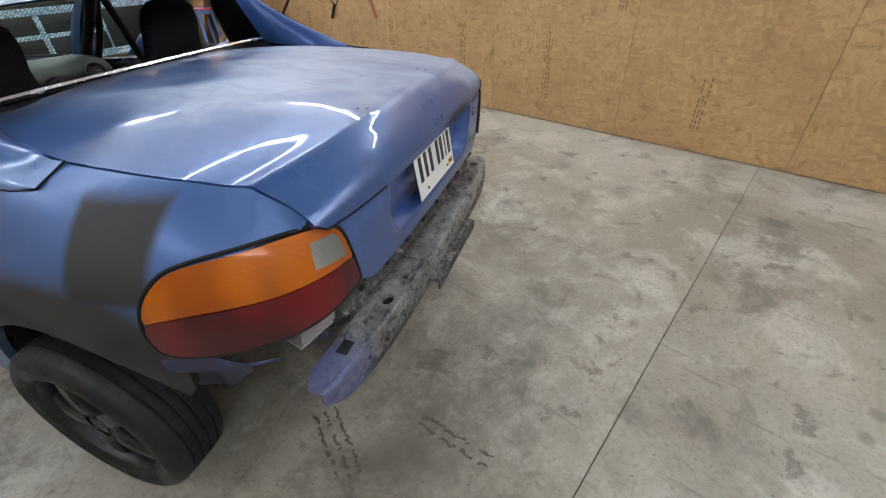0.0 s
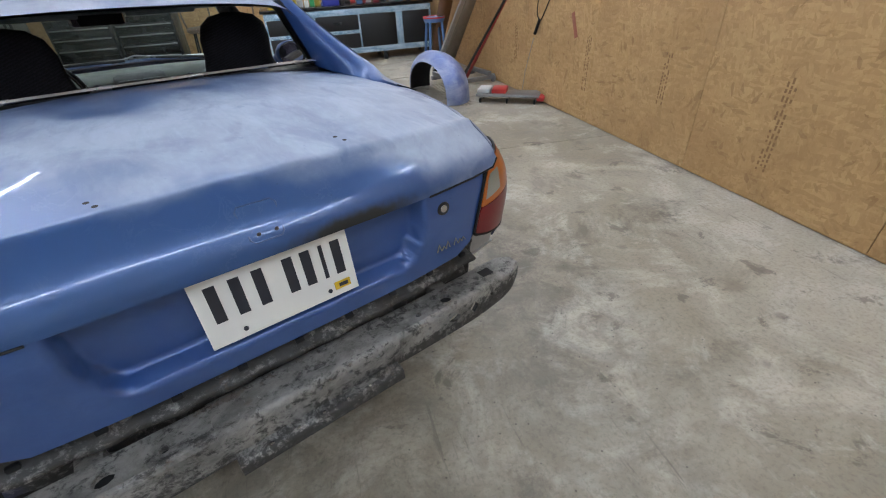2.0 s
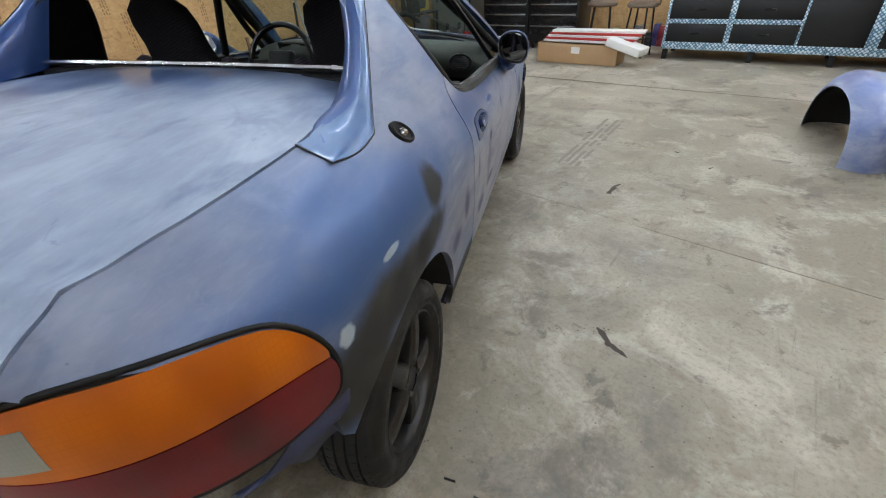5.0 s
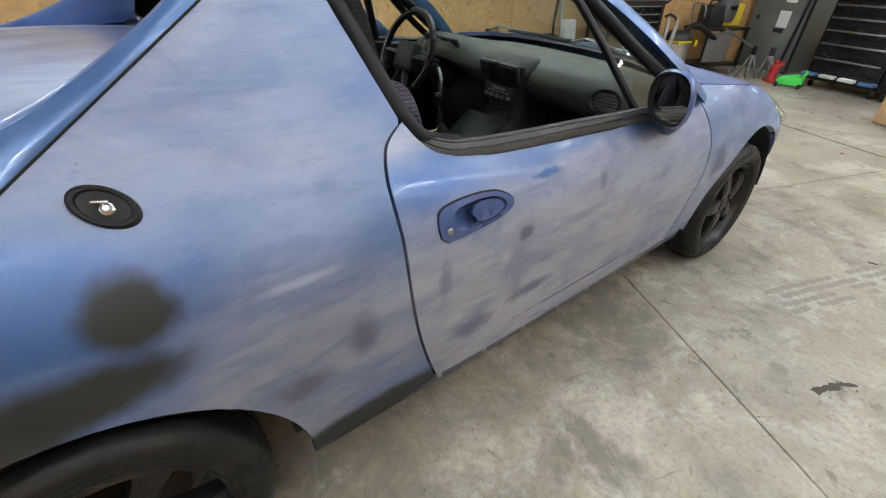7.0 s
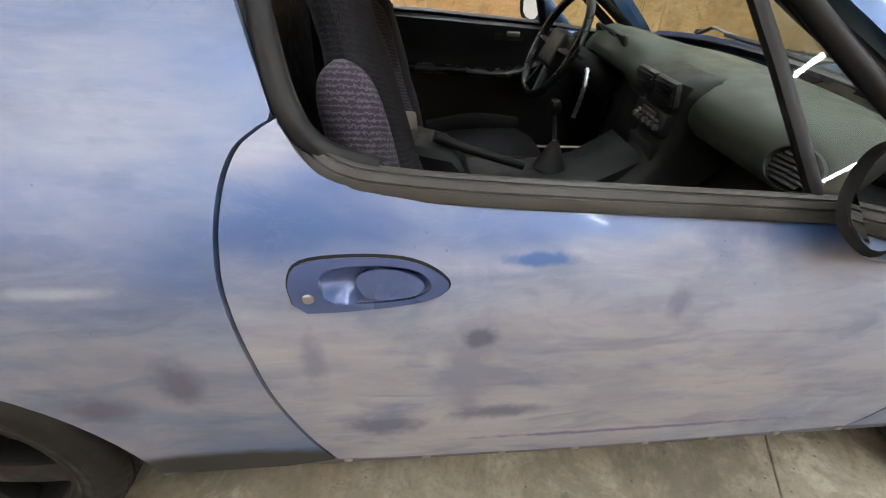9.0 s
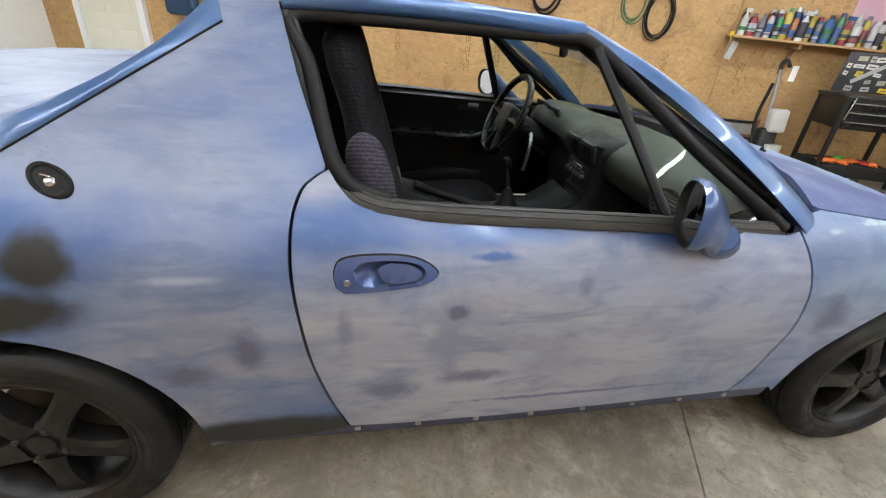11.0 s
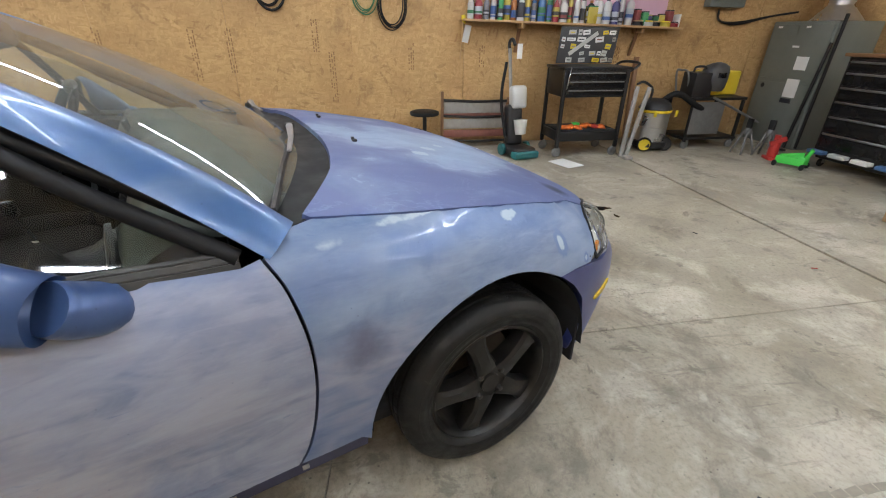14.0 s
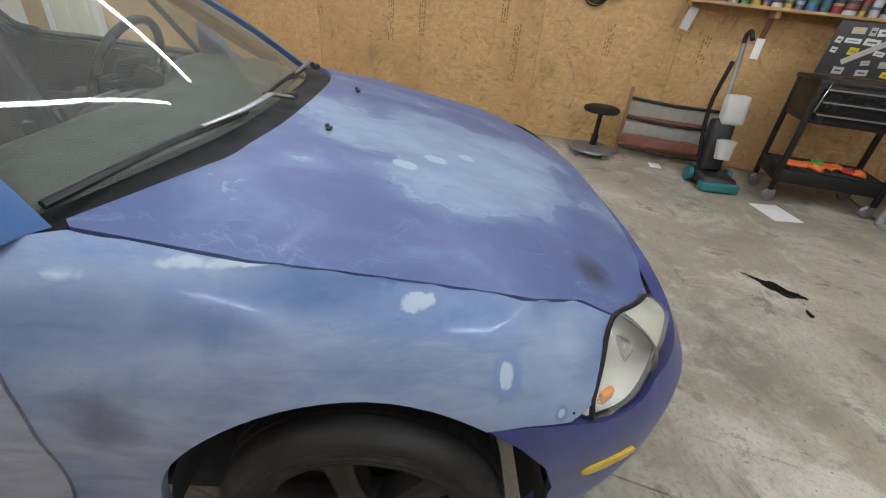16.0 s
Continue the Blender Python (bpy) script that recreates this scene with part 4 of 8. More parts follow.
def skin(s, z, off=0.0, side=1):
    """The car's outer skin at arc length s from the rear middle and height z; off: metres inwards."""
    s, z = np.asarray(s, float), np.asarray(z, float)
    k = _bil(s, z) + off
    x = np.interp(s, _fine, _cx) - np.interp(s, _fine, _nx) * k
    y = np.interp(s, _fine, _cy) - np.interp(s, _fine, _ny) * k
    return np.stack([side * x, y, z], 1)


def skin_at(y, z, off=0.0, side=1):
    """The skin where it crosses y, on the flank."""
    lo, hi = 0.0, S_END
    for _ in range(40):
        mid = (lo + hi) / 2
        if skin([mid], [z], off)[0][1] < y:
            lo = mid
        else:
            hi = mid
    p = skin([lo], [z], off, side)[0]
    return Vector((float(p[0]), float(p[1]), float(p[2])))


def s_for(y, z):
    """Arc length at which the skin at height z has that y."""
    lo, hi = 0.0, S_END
    for _ in range(40):
        mid = (lo + hi) / 2
        if skin([mid], [z])[0][1] < y:
            lo = mid
        else:
            hi = mid
    return lo


def flank(pts):
    return [(s_for(y, z), z) for y, z in pts]


def arch(cy, cz, r, a0, a1, n=24):
    return [(cy + r * math.cos(radians(a0 + (a1 - a0) * k / n)), cz + r * math.sin(radians(a0 + (a1 - a0) * k / n))) for k in range(n + 1)]


car = new("car")
tagged(car, "blue two-seat targa coupe with sanded paint and no rear bumper cover", "car")

FRONT_AXLE, REAR_AXLE, HUB = 2.374, 0.0, .284
GAP = .0035
rear_cut = curve2([(.70, .295), (.663, .40), (.629, .53), (.610, .66), (.601, .78), (.604, .86), (.622, .912), (.650, .936), (.672, .948)])
front_cut = curve2([(1.838, .822), (1.868, .76), (1.888, .66), (1.890, .56), (1.878, .44), (1.855, .35), (1.829, .299)])
sill = curve2([(.676, .945), (.70, .912), (.735, .886), (.80, .874), (1.0, .865), (1.446, .842), (1.70, .822), (1.80, .815)])
sail_top = curve2([(-.075, .962), (.02, .988), (.13, 1.020), (.24, 1.070), (.345, 1.133), (.42, 1.197), (.465, 1.248)])
ARCH_R = .366
GAP_LINE = [(.634, -.43), (.644, -.36), (.652, -.25), (.656, -.16), (.656, -.08)]


def shift(pts, d):
    return [(a + d, b) for a, b in pts]


# trunk lid: deck and rear face in one sheet
_prof = smooth_line([(0, .405, 1.018), (0, .2, 1.030), (0, -.1, 1.030), (0, -.35, 1.022), (0, -.47, 1.013), (0, -.545, 1.005), (0, -.566, 1.002), (0, -.573, .9985), (0, -.590, .984), (0, -.622, .957), (0, -.645, .928), (0, -.656, .90), (0, -.655, .878)], 10)
_pa = np.r_[0, np.cumsum([(b - a).length for a, b in zip(_prof, _prof[1:])])]
_py, _pz = np.array([p.y for p in _prof]), np.array([p.z for p in _prof])
W_END = float(_pa[-1])


def trunk_fn(x, w):
    y, z = np.interp(w, _pa, _py), np.interp(w, _pa, _pz)
    q = np.abs(x) / .6
    ease = lambda t: np.clip(t, 0, 1) ** 2 * (3 - 2 * np.clip(t, 0, 1))
    bend = ease((w - .68) / .36)
    return np.stack([x, y + (.005 + .07 * bend * (1 - .55 * ease((w - W_END + .14) / .14))) * q ** 3, z - .038 * q ** 2.4 * (1 - .75 * ease((w - .90) / .20))], 1)


TRUNK_EDGE = curve2([(.652, .482), (.652, .56), (.648, .66), (.640, .76), (.628, .84), (.615, .93), (.605, W_END - .1), (.602, W_END - .03)], 4)


def beside_trunk(x, w):
    """Where the body side comes nearest to the edge of the trunk lid."""
    p = trunk_fn(np.array([x + .006]), np.array([w]))[0]
    ss = np.linspace(s_rear(.45), s_at_y(.1), 400)
    q = skin(ss, np.full(400, p[2]))
    return float(ss[int(np.argmin(np.hypot(q[:, 0] - p[0], q[:, 1] - p[1])))]), float(p[2]) - .001


_rim = sorted(beside_trunk(x, w) + tuple(trunk_fn(np.array([x + .005]), np.array([w]))[0][:2]) for x, w in TRUNK_EDGE)
_es, _ez = np.array([r[0] for r in _rim]), np.array([r[1] for r in _rim])
_off = np.array([r[2:] for r in _rim]) - skin(_es, _ez)[:, :2]
_ex, _ey = _off[:, 0], _off[:, 1]

# hood
_hy = [1.90, 2.1, 2.21, 2.5, 2.8, 2.95, 3.06]
_gy, _gx = [1.90, 1.947, 2.05, 2.2, 2.35, 2.5, 2.65, 2.75, 2.815, 2.89, 2.94, 3.04], [.705, .70, .697, .69, .675, .655, .625, .593, .580, .535, .48, .38]


def edge_height(y, x):
    """The height at which the flank reaches in to x."""
    lo, hi = .55, 1.03
    for _ in range(30):
        mid = (lo + hi) / 2
        if skin_at(y, mid).x > x:
            lo = mid
        else:
            hi = mid
    return lo


_gz = [edge_height(y, x) if y < 2.83 else float(np.interp(y, [2.825, 2.90, 2.95, 3.07], [0, 0, 0, 0])) for y, x in zip(_gy, _gx)]
_gz[:9] = [.864, .857, .843, .826, .803, .779, .752, .727, .702]
_gz[-3:] = [_gz[-4] - .018, _gz[-4] - .034, _gz[-4] - .068]
_gx[1:9] = [float(skin_at(y, z).x) for y, z in zip(_gy[1:9], _gz[1:9])]


def hood_z(x, y):
    zc = pchip(y, _hy, [.925, .897, .880, .822, .737, .680, .625])
    xg, ze = pchip(y, _gy, _gx), pchip(y, _gy, _gz)
    q = np.clip(np.abs(x) / xg, 0, 1.3)
    ridge = .005 * np.exp(-((np.abs(x) - .40 - .04 * (2.9 - y)) / .035) ** 2) * np.clip((2.95 - y) / .3, 0, 1)
    return ze + (zc - ze) * (1 - q ** 2.6) - ridge


hood_fn = lambda x, y: np.stack([x, y, hood_z(x, y)], 1)
edge = [(x - .003, y) for x, y in zip(_gx[1:9], _gy[1:9])] + [(.562, 2.878), (.49, 2.935), (.33, 2.992), (.15, 3.012), (0, 3.018)]
back = curve2([(0, 2.118), (.25, 2.108), (.45, 2.064), (.58, 2.0), (.685, 1.935)], 5)
loop = back + edge + [(-x, y) for x, y in edge[:-1][::-1]] + [(-x, y) for x, y in back[1:][::-1]]
hood = part("hood", sheet(loop, hood_fn, .035, (0, 0, 1)), paint_hood, car, "blue hood with peeling sanded clear coat")

HANDLE_CUP = flank(curve2([(.728, .752), (.722, .775), (.738, .790), (.80, .793), (.85, .785), (.868, .767), (.85, .750), (.80, .743), (.745, .741)], 4))
for side in (1, -1):
    on = lambda s, z, side=side: skin(s, z, 0, side)
    hint = (side, 0, 0)
    # door
    loop = flank(shift(rear_cut, GAP) + sill + shift(front_cut, -GAP) + [(1.5, .290), (1.1, .286), (.8, .288)])
    part("door", sheet(loop, on, .028, hint, .03, [HANDLE_CUP]), paint, car, "sanded blue door with hazy scuffed clear coat")
    # quarter panel with the sail
    rear_arch = arch(REAR_AXLE, .285, ARCH_R, -5, 147)
    lamp_edge = [(s_at_y(-.352), .675), (s_at_y(-.362), .74), (s_at_y(-.385), .80), (s_at_y(-.425), .848), (s_rear(.70), .884), (s_rear(.63), .892)]
    top_edge = [beside_trunk(x, w) for x, w in TRUNK_EDGE[::-1][1:]]
    loop = (flank([(.70 - GAP, .292), (.60, .268), (.40, .262)] + rear_arch + [(-.335, .52)]) + [(s_at_y(-.352), .60)] + lamp_edge + top_edge
            + flank([(-.076, .972)] + sail_top + [(.50, 1.255), (.56, 1.245), (.578, 1.232), (.61, 1.12), (.645, 1.02), (.668, .955)] + shift(rear_cut[::-1][1:-1], -GAP)))
    def by_trunk(s, z, side=side):
        p = skin(s, z, 0, side)
        near = np.exp(-((np.interp(s, _es, _ez) - z) / .045) ** 2) * np.clip(1 - (s - _es[-1]) / .03, 0, 1)
        p[:, 0] += side * near * np.interp(s, _es, _ex)
        p[:, 1] += near * np.interp(s, _es, _ey)
        return p

    part("quarter_panel", sheet(loop, by_trunk, .022, hint), paint_quarter, car, "blue quarter panel with dark primer patches")
    # fender
    fa = arch(FRONT_AXLE, .288, ARCH_R + .003, 182, 57)
    loop = flank(shift(front_cut, GAP)[::-1] + [(1.86, .84), (1.885, .852)] + [(y, z - .001) for y, z in zip(_gy[1:9], _gz[1:9])]
                 + [(2.803, .69), (2.778, .65), (2.757, .612), (2.72, .594), (2.64, .601)] + fa[::-1] + [(1.98, .300), (1.90, .297)])
    part("fender", sheet(loop, on, .028, hint), paint_fender, car, "sanded blue front fender with filler spots")
    # sill panel below the door
    low = lambda s, z, side=side: skin(s, z, .012, side)
    loop = flank([(.38, .232), (2.0, .235), (2.0, .292), (1.5, .286), (.8, .284), (.38, .258)])
    part("rocker", sheet(loop, low, .03, hint), paint_sill, car, "dark blue sill with empty clip holes")

# front bumper in one piece, over the middle
both = lambda t, z: np.where((np.asarray(t) < 0)[:, None], skin(S_END + np.asarray(t), z), skin(S_END - np.asarray(t), z, 0, -1))
half = [(s_for(2.578, .598), .598), (s_for(2.64, .598), .598), (s_for(2.72, .589), .589), (s_for(2.79, .576), .576), (s_front(.60), .566), (s_front(.4), .560), (S_END, .558)]
low_half = [(S_END, .185), (s_front(.4), .19), (s_front(.62), .21), (s_for(2.80, .245), .245), (s_for(2.70, .258), .258), (s_for(2.725, .33), .33), (s_for(2.73, .40), .40), (s_for(2.70, .48), .48), (s_for(2.64, .55), .55)]
loop = [(s - S_END, z) for s, z in half] + [(S_END - s, z) for s, z in half[:-1][::-1]] + [(S_END - s, z) for s, z in low_half[1:][::-1]] + [(s - S_END, z) for s, z in low_half]
part("front_bumper", sheet(loop, both, .035, (0, 1, 0), .03), paint_dark, car, "smooth darker blue front bumper cover")

# trunk lid in one sheet
half = [(.0, .012), (.3, .012), (.585, .012), (.60, .05), (.652, .482), (.652, .56), (.648, .66), (.640, .76), (.628, .84), (.615, .93), (.605, W_END - .1), (.602, W_END - .03), (.58, W_END - .012), (.5, W_END - .006), (.33, W_END), (0, W_END)]
loop = [(-x, w) for x, w in half[::-1]] + half[1:-1]
part("trunk_lid", sheet(loop, trunk_fn, .014, (0, 0, 1)), paint_deck, car, "blue trunk lid with hazy sanded deck")

# black tube on the surface draws the dark of the gap below the lid
for sg in (-1, 1):
    gap_x = np.array([.36, .42, .5, .58, .602])
    line = trunk_fn(sg * gap_x, np.array([W_END - .001, W_END - .003, W_END - .006, W_END - .012, W_END - .030]))
    part("trunk_gap_shade", tube([Vector(map(float, p)) + Vector((0, -.0008, -.001)) for p in line], .0026, 6), rubber, car)

# rear panel with the hollow for the plate
def panel_fn(t, z):
    t, z = np.asarray(t), np.asarray(z)
    p = np.where((t < 0)[:, None], skin(np.abs(t), z, 0, -1), skin(np.abs(t), z))
    dx = np.clip((.345 - .5 * np.clip(.80 - z, 0, .1) * .3 - np.abs(t)) / .016, 0, 1)
    corner = np.clip((.055 - np.hypot(np.clip(np.abs(t) - .275, 0, 1), np.clip(.755 - z, 0, 1))) / .016, 0, 1)
    dz = np.clip((z - .70) / .016, 0, 1)
    m = np.minimum(np.minimum(dx, dz), np.where((np.abs(t) > .275) & (z < .755), corner, 1))
    m = m * m * (3 - 2 * m)
    p[:, 1] += .048 * m
    return p


half = [(0, .652), (.3, .654), (.45, .664), (.50, .69), (s_rear(.512), .715), (s_rear(.530), .79), (s_rear(.550), .880), (.50, .878), (.36, .874), (.345, .876), (0, .874)]
loop = half + [(-t, z) for t, z in half[1:-1][::-1]]
part("rear_panel", sheet(loop, panel_fn, .008, (0, -1, 0)), paint_rear, car, "glossy blue rear panel with a plate recess")

# ---------- the car: glasshouse, lamps, beam, wheels
ws_bot = smooth_line([(-.70, 1.86, .850), (-.55, 1.935, .868), (-.3, 2.015, .884), (0, 2.035, .89), (.3, 2.015, .884), (.55, 1.935, .868), (.70, 1.86, .850)], 6)
ws_top = smooth_line([(-.475, 1.275, 1.222), (-.3, 1.268, 1.243), (0, 1.262, 1.250), (.3, 1.268, 1.243), (.475, 1.275, 1.222)], 9)


def loft(rows, mat, name, parent, hint, label="", rows_smooth=True):
    bm = bmesh.new()
    g = [[bm.verts.new(p) for p in r] for r in rows]
    for a, b in zip(g, g[1:]):
        for k in range(len(a) - 1):
            bm.faces.new((a[k], a[k + 1], b[k + 1], b[k]))
    bm.normal_update()
    if sum((f.normal * f.calc_area() for f in bm.faces), Vector()).dot(Vector(hint)) < 0:
        bmesh.ops.reverse_faces(bm, faces=bm.faces)
    return part(name, sharp(bm, 40), mat, parent, label)


def between(a, b, t, bow=(0, 0, 0)):
    k = 4 * t * (1 - t)
    return [p.lerp(q, t) + Vector(bow) * k for p, q in zip(a, b)]


ws_bot, ws_top = [[l[round(i * (len(l) - 1) / 36)] for i in range(37)] for l in (ws_bot, ws_top)]
loft([between(ws_bot, ws_top, k / 8, (0, .02, .03)) for k in range(9)], glass_front, "windshield", car, (0, 1, 1), "raked clear windshield")
# roof panel
rows = []
for k in range(17):
    y = .43 + (1.262 - .43) * k / 16
    half = float(np.interp(y, [.43, .6, 1.262], [.525, .512, .470]))
    crown = 1.268 - .05 * max(0, (y - .95) / .31) ** 2 * .45 - .03 * max(0, (.6 - y) / .17) ** 2
    rows.append([(x * half, y + (.02 * (1 - x * x) if k == 16 else 0) * 0, crown - .03 * abs(x) ** 3.2 - (.0 if abs(x) < 1 else .006)) for x in np.linspace(-1, 1, 25)])
loft(rows, paint, "roof_panel", car, (0, 0, 1), "blue removable targa roof panel")
def along(pts, t):
    k = min(len(pts) - 2, int(t * (len(pts) - 1)))
    f = t * (len(pts) - 1) - k
    return tuple(p + (q - p) * f for p, q in zip(pts[k], pts[k + 1]))


for side in (1, -1):
    sx = lambda p, side=side: Vector((side * p[0], p[1], p[2]))
    # A pillar: a painted bar between the windshield and the side glass
    lo_in, lo_out = sx((.690, 1.915, .850)), sx((.772, 1.850, .820))
    hi_in, hi_out = sx((.477, 1.277, 1.224)), sx((.512, 1.255, 1.222))
    rows = []
    for k in range(13):
        t = k / 12
        a, b = lo_in.lerp(hi_in, t) + Vector((0, .02, .03)) * 4 * t * (1 - t), lo_out.lerp(hi_out, t) + Vector((side * .012, .012, .02)) * 4 * t * (1 - t)
        mid = (a + b) / 2 + Vector((side * .012, .006, .014))
        inn = (a + b) / 2 - Vector((side * .03, .01, .02))
        rows.append([a, mid.lerp(a, .5) + Vector((side * .004, .002, .004)), mid, mid.lerp(b, .5) + Vector((side * .004, .002, .004)), b, inn, a])
    loft(rows, paint_trim, "windshield_pillar", car, (side, .5, .5), "glossy light blue windshield pillar")
    # roof rail with the rubber of the window
    rail = smooth_line([sx((.512, 1.255, 1.222)), sx((.535, 1.0, 1.238)), sx((.545, .75, 1.242)), sx((.545, .585, 1.236))], 6)
    part("roof_rail", tube(rail, .022, 8), paint_trim, car, "blue roof rail")
    seal = smooth_line([sx((.748, 1.80, .825)), sx((.66, 1.56, .985)), sx((.545, 1.30, 1.185)), sx((.520, 1.20, 1.208)), sx((.532, 1.0, 1.212)), sx((.540, .75, 1.215)), sx((.548, .60, 1.205)), sx((.60, .635, 1.12)), sx((.69, .668, 1.0)), sx((.722, .69, .945)), sx((.735, .73, .905)), sx((.748, .80, .888))], 6)
    part("window_seal", tube(seal, .017, 10), rubber, car, "black rubber window seal")
    strip = smooth_line([sx((.553, .585, 1.215)), sx((.60, .622, 1.12)), sx((.672, .656, 1.0)), sx((.705, .677, .948)), sx((.733, .705, .912)), sx((.762, .752, .888)), sx((.769, .83, .877)), sx((.779, 1.0, .870)), sx((.774, 1.446, .847)), sx((.759, 1.70, .827)), sx((.749, 1.80, .820))], 7)
    rows = []
    for i, p in enumerate(strip):
        d = (strip[min(i + 1, len(strip) - 1)] - strip[max(i - 1, 0)]).normalized()
        n_ = Vector((side, 0, .55))
        n_ = (n_ - d * n_.dot(d)).normalized()
        b_ = n_.cross(d) * side
        rows.append([p + b_ * u + n_ * h for u, h in ((-.021, -.006), (-.020, .003), (-.016, .006), (-.004, .007), (-.003, .0045), (-.001, .0045), (0, .0075), (.010, .007), (.011, .0045), (.013, .0045), (.014, .007), (.019, .004), (.022, -.004), (.022, -.02))])
    loft(rows, worn_rubber, "belt_molding", car, (side, 0, .5), "worn grey-black window molding")
    # quarter light with its post
    part("division_bar", tube([sx((.754, 1.446, .86)), sx((.662, 1.368, 1.02)), sx((.554, 1.283, 1.19))], .019, 10, True, .6), rubber, car, "black window bar")
    bm = bmesh.new()
    bm.faces.new([bm.verts.new(sx(p)) for p in ((.745, 1.455, .862), (.735, 1.785, .835), (.64, 1.53, 1.015), (.548, 1.295, 1.18))])
    part("quarter_glass", bm, glass, car, smooth=False)
    # sail: inner wall and the light trim on its edge
    top = [skin_at(y, z, 0, side) for y, z in sail_top]
    rows = []
    for i, p in enumerate(top):
        t = i / (len(top) - 1)
        inner = sx((.638 - .055 * t, -.074 + .474 * t, .970 + .03 * t))
        hi = p + Vector((-side * .045, .012, -.004 + .01 * t))
        rows.append([p, p.lerp(hi, .3) + Vector((0, 0, .007)), p.lerp(hi, .7) + Vector((0, 0, .007)), hi, hi.lerp(inner, .5), inner])
    # darker blue than the trim: the shade on this face is put into its paint
    loft(rows, paint_rear, "sail_inner", car, (-side, -1, .2), "blue inner face of the roof buttress")
    trim_lo = [(-.078 + .178 * k / 8, .959 - .004 * k / 8 - .008 * math.sin(math.pi * k / 8)) for k in range(8)] + [(.097, .9545), (.105, .958)] + [(.112 + .363 * k / 10, .9625 + .2275 * k / 10) for k in range(11)]
    rows, seam = [], []
    for k in range(41):
        t = k / 40
        a, b = along(sail_top, t), along(trim_lo, t)
        wrap = skin_at(a[0], a[1], 0, side).lerp(sx((.655 - .055 * t, -.074 + .474 * t, .986 + .03 * t)), .96 * max(0, 1 - t / .45)) + Vector((0, 0, .003))
        rows.append([wrap] + [skin_at(a[0] + (b[0] - a[0]) * q, a[1] + (b[1] - a[1]) * q, -.004 * math.sin(math.pi * min(1, q + .02)) - .002, side) for q in (0, .1, .22, .3, .5, .7, .9, .97, 1)])
        seam.append(skin_at(b[0], b[1], -.0008, side))
    loft(rows, paint_trim, "buttress_trim", car, (side, 0, .3), "glossy light blue trim along the roof buttress")
    # black tube laid on the skin draws the dark of the gap round the trim
    part("trim_gap_shade", tube([rows[0][0] + Vector((0, -.002, 0)), rows[0][1] + Vector((0, -.003, 0)), rows[0][5] + Vector((0, -.003, 0))] + seam, .0022, 6), rubber, car)
# rear window and its bright base strip
rw = [Vector((x, .405 + .02 * (1 - (x / .6) ** 2), 1.015)) for x in np.linspace(-.6, .6, 13)]
rt = [Vector((x * .82, .455, 1.235)) for x in np.linspace(-.6, .6, 13)]
part("window_base_strip", tube([p + Vector((0, -.012, .008)) for p in rw], .008, 6), chrome, car, "bright metal strip under the rear window")

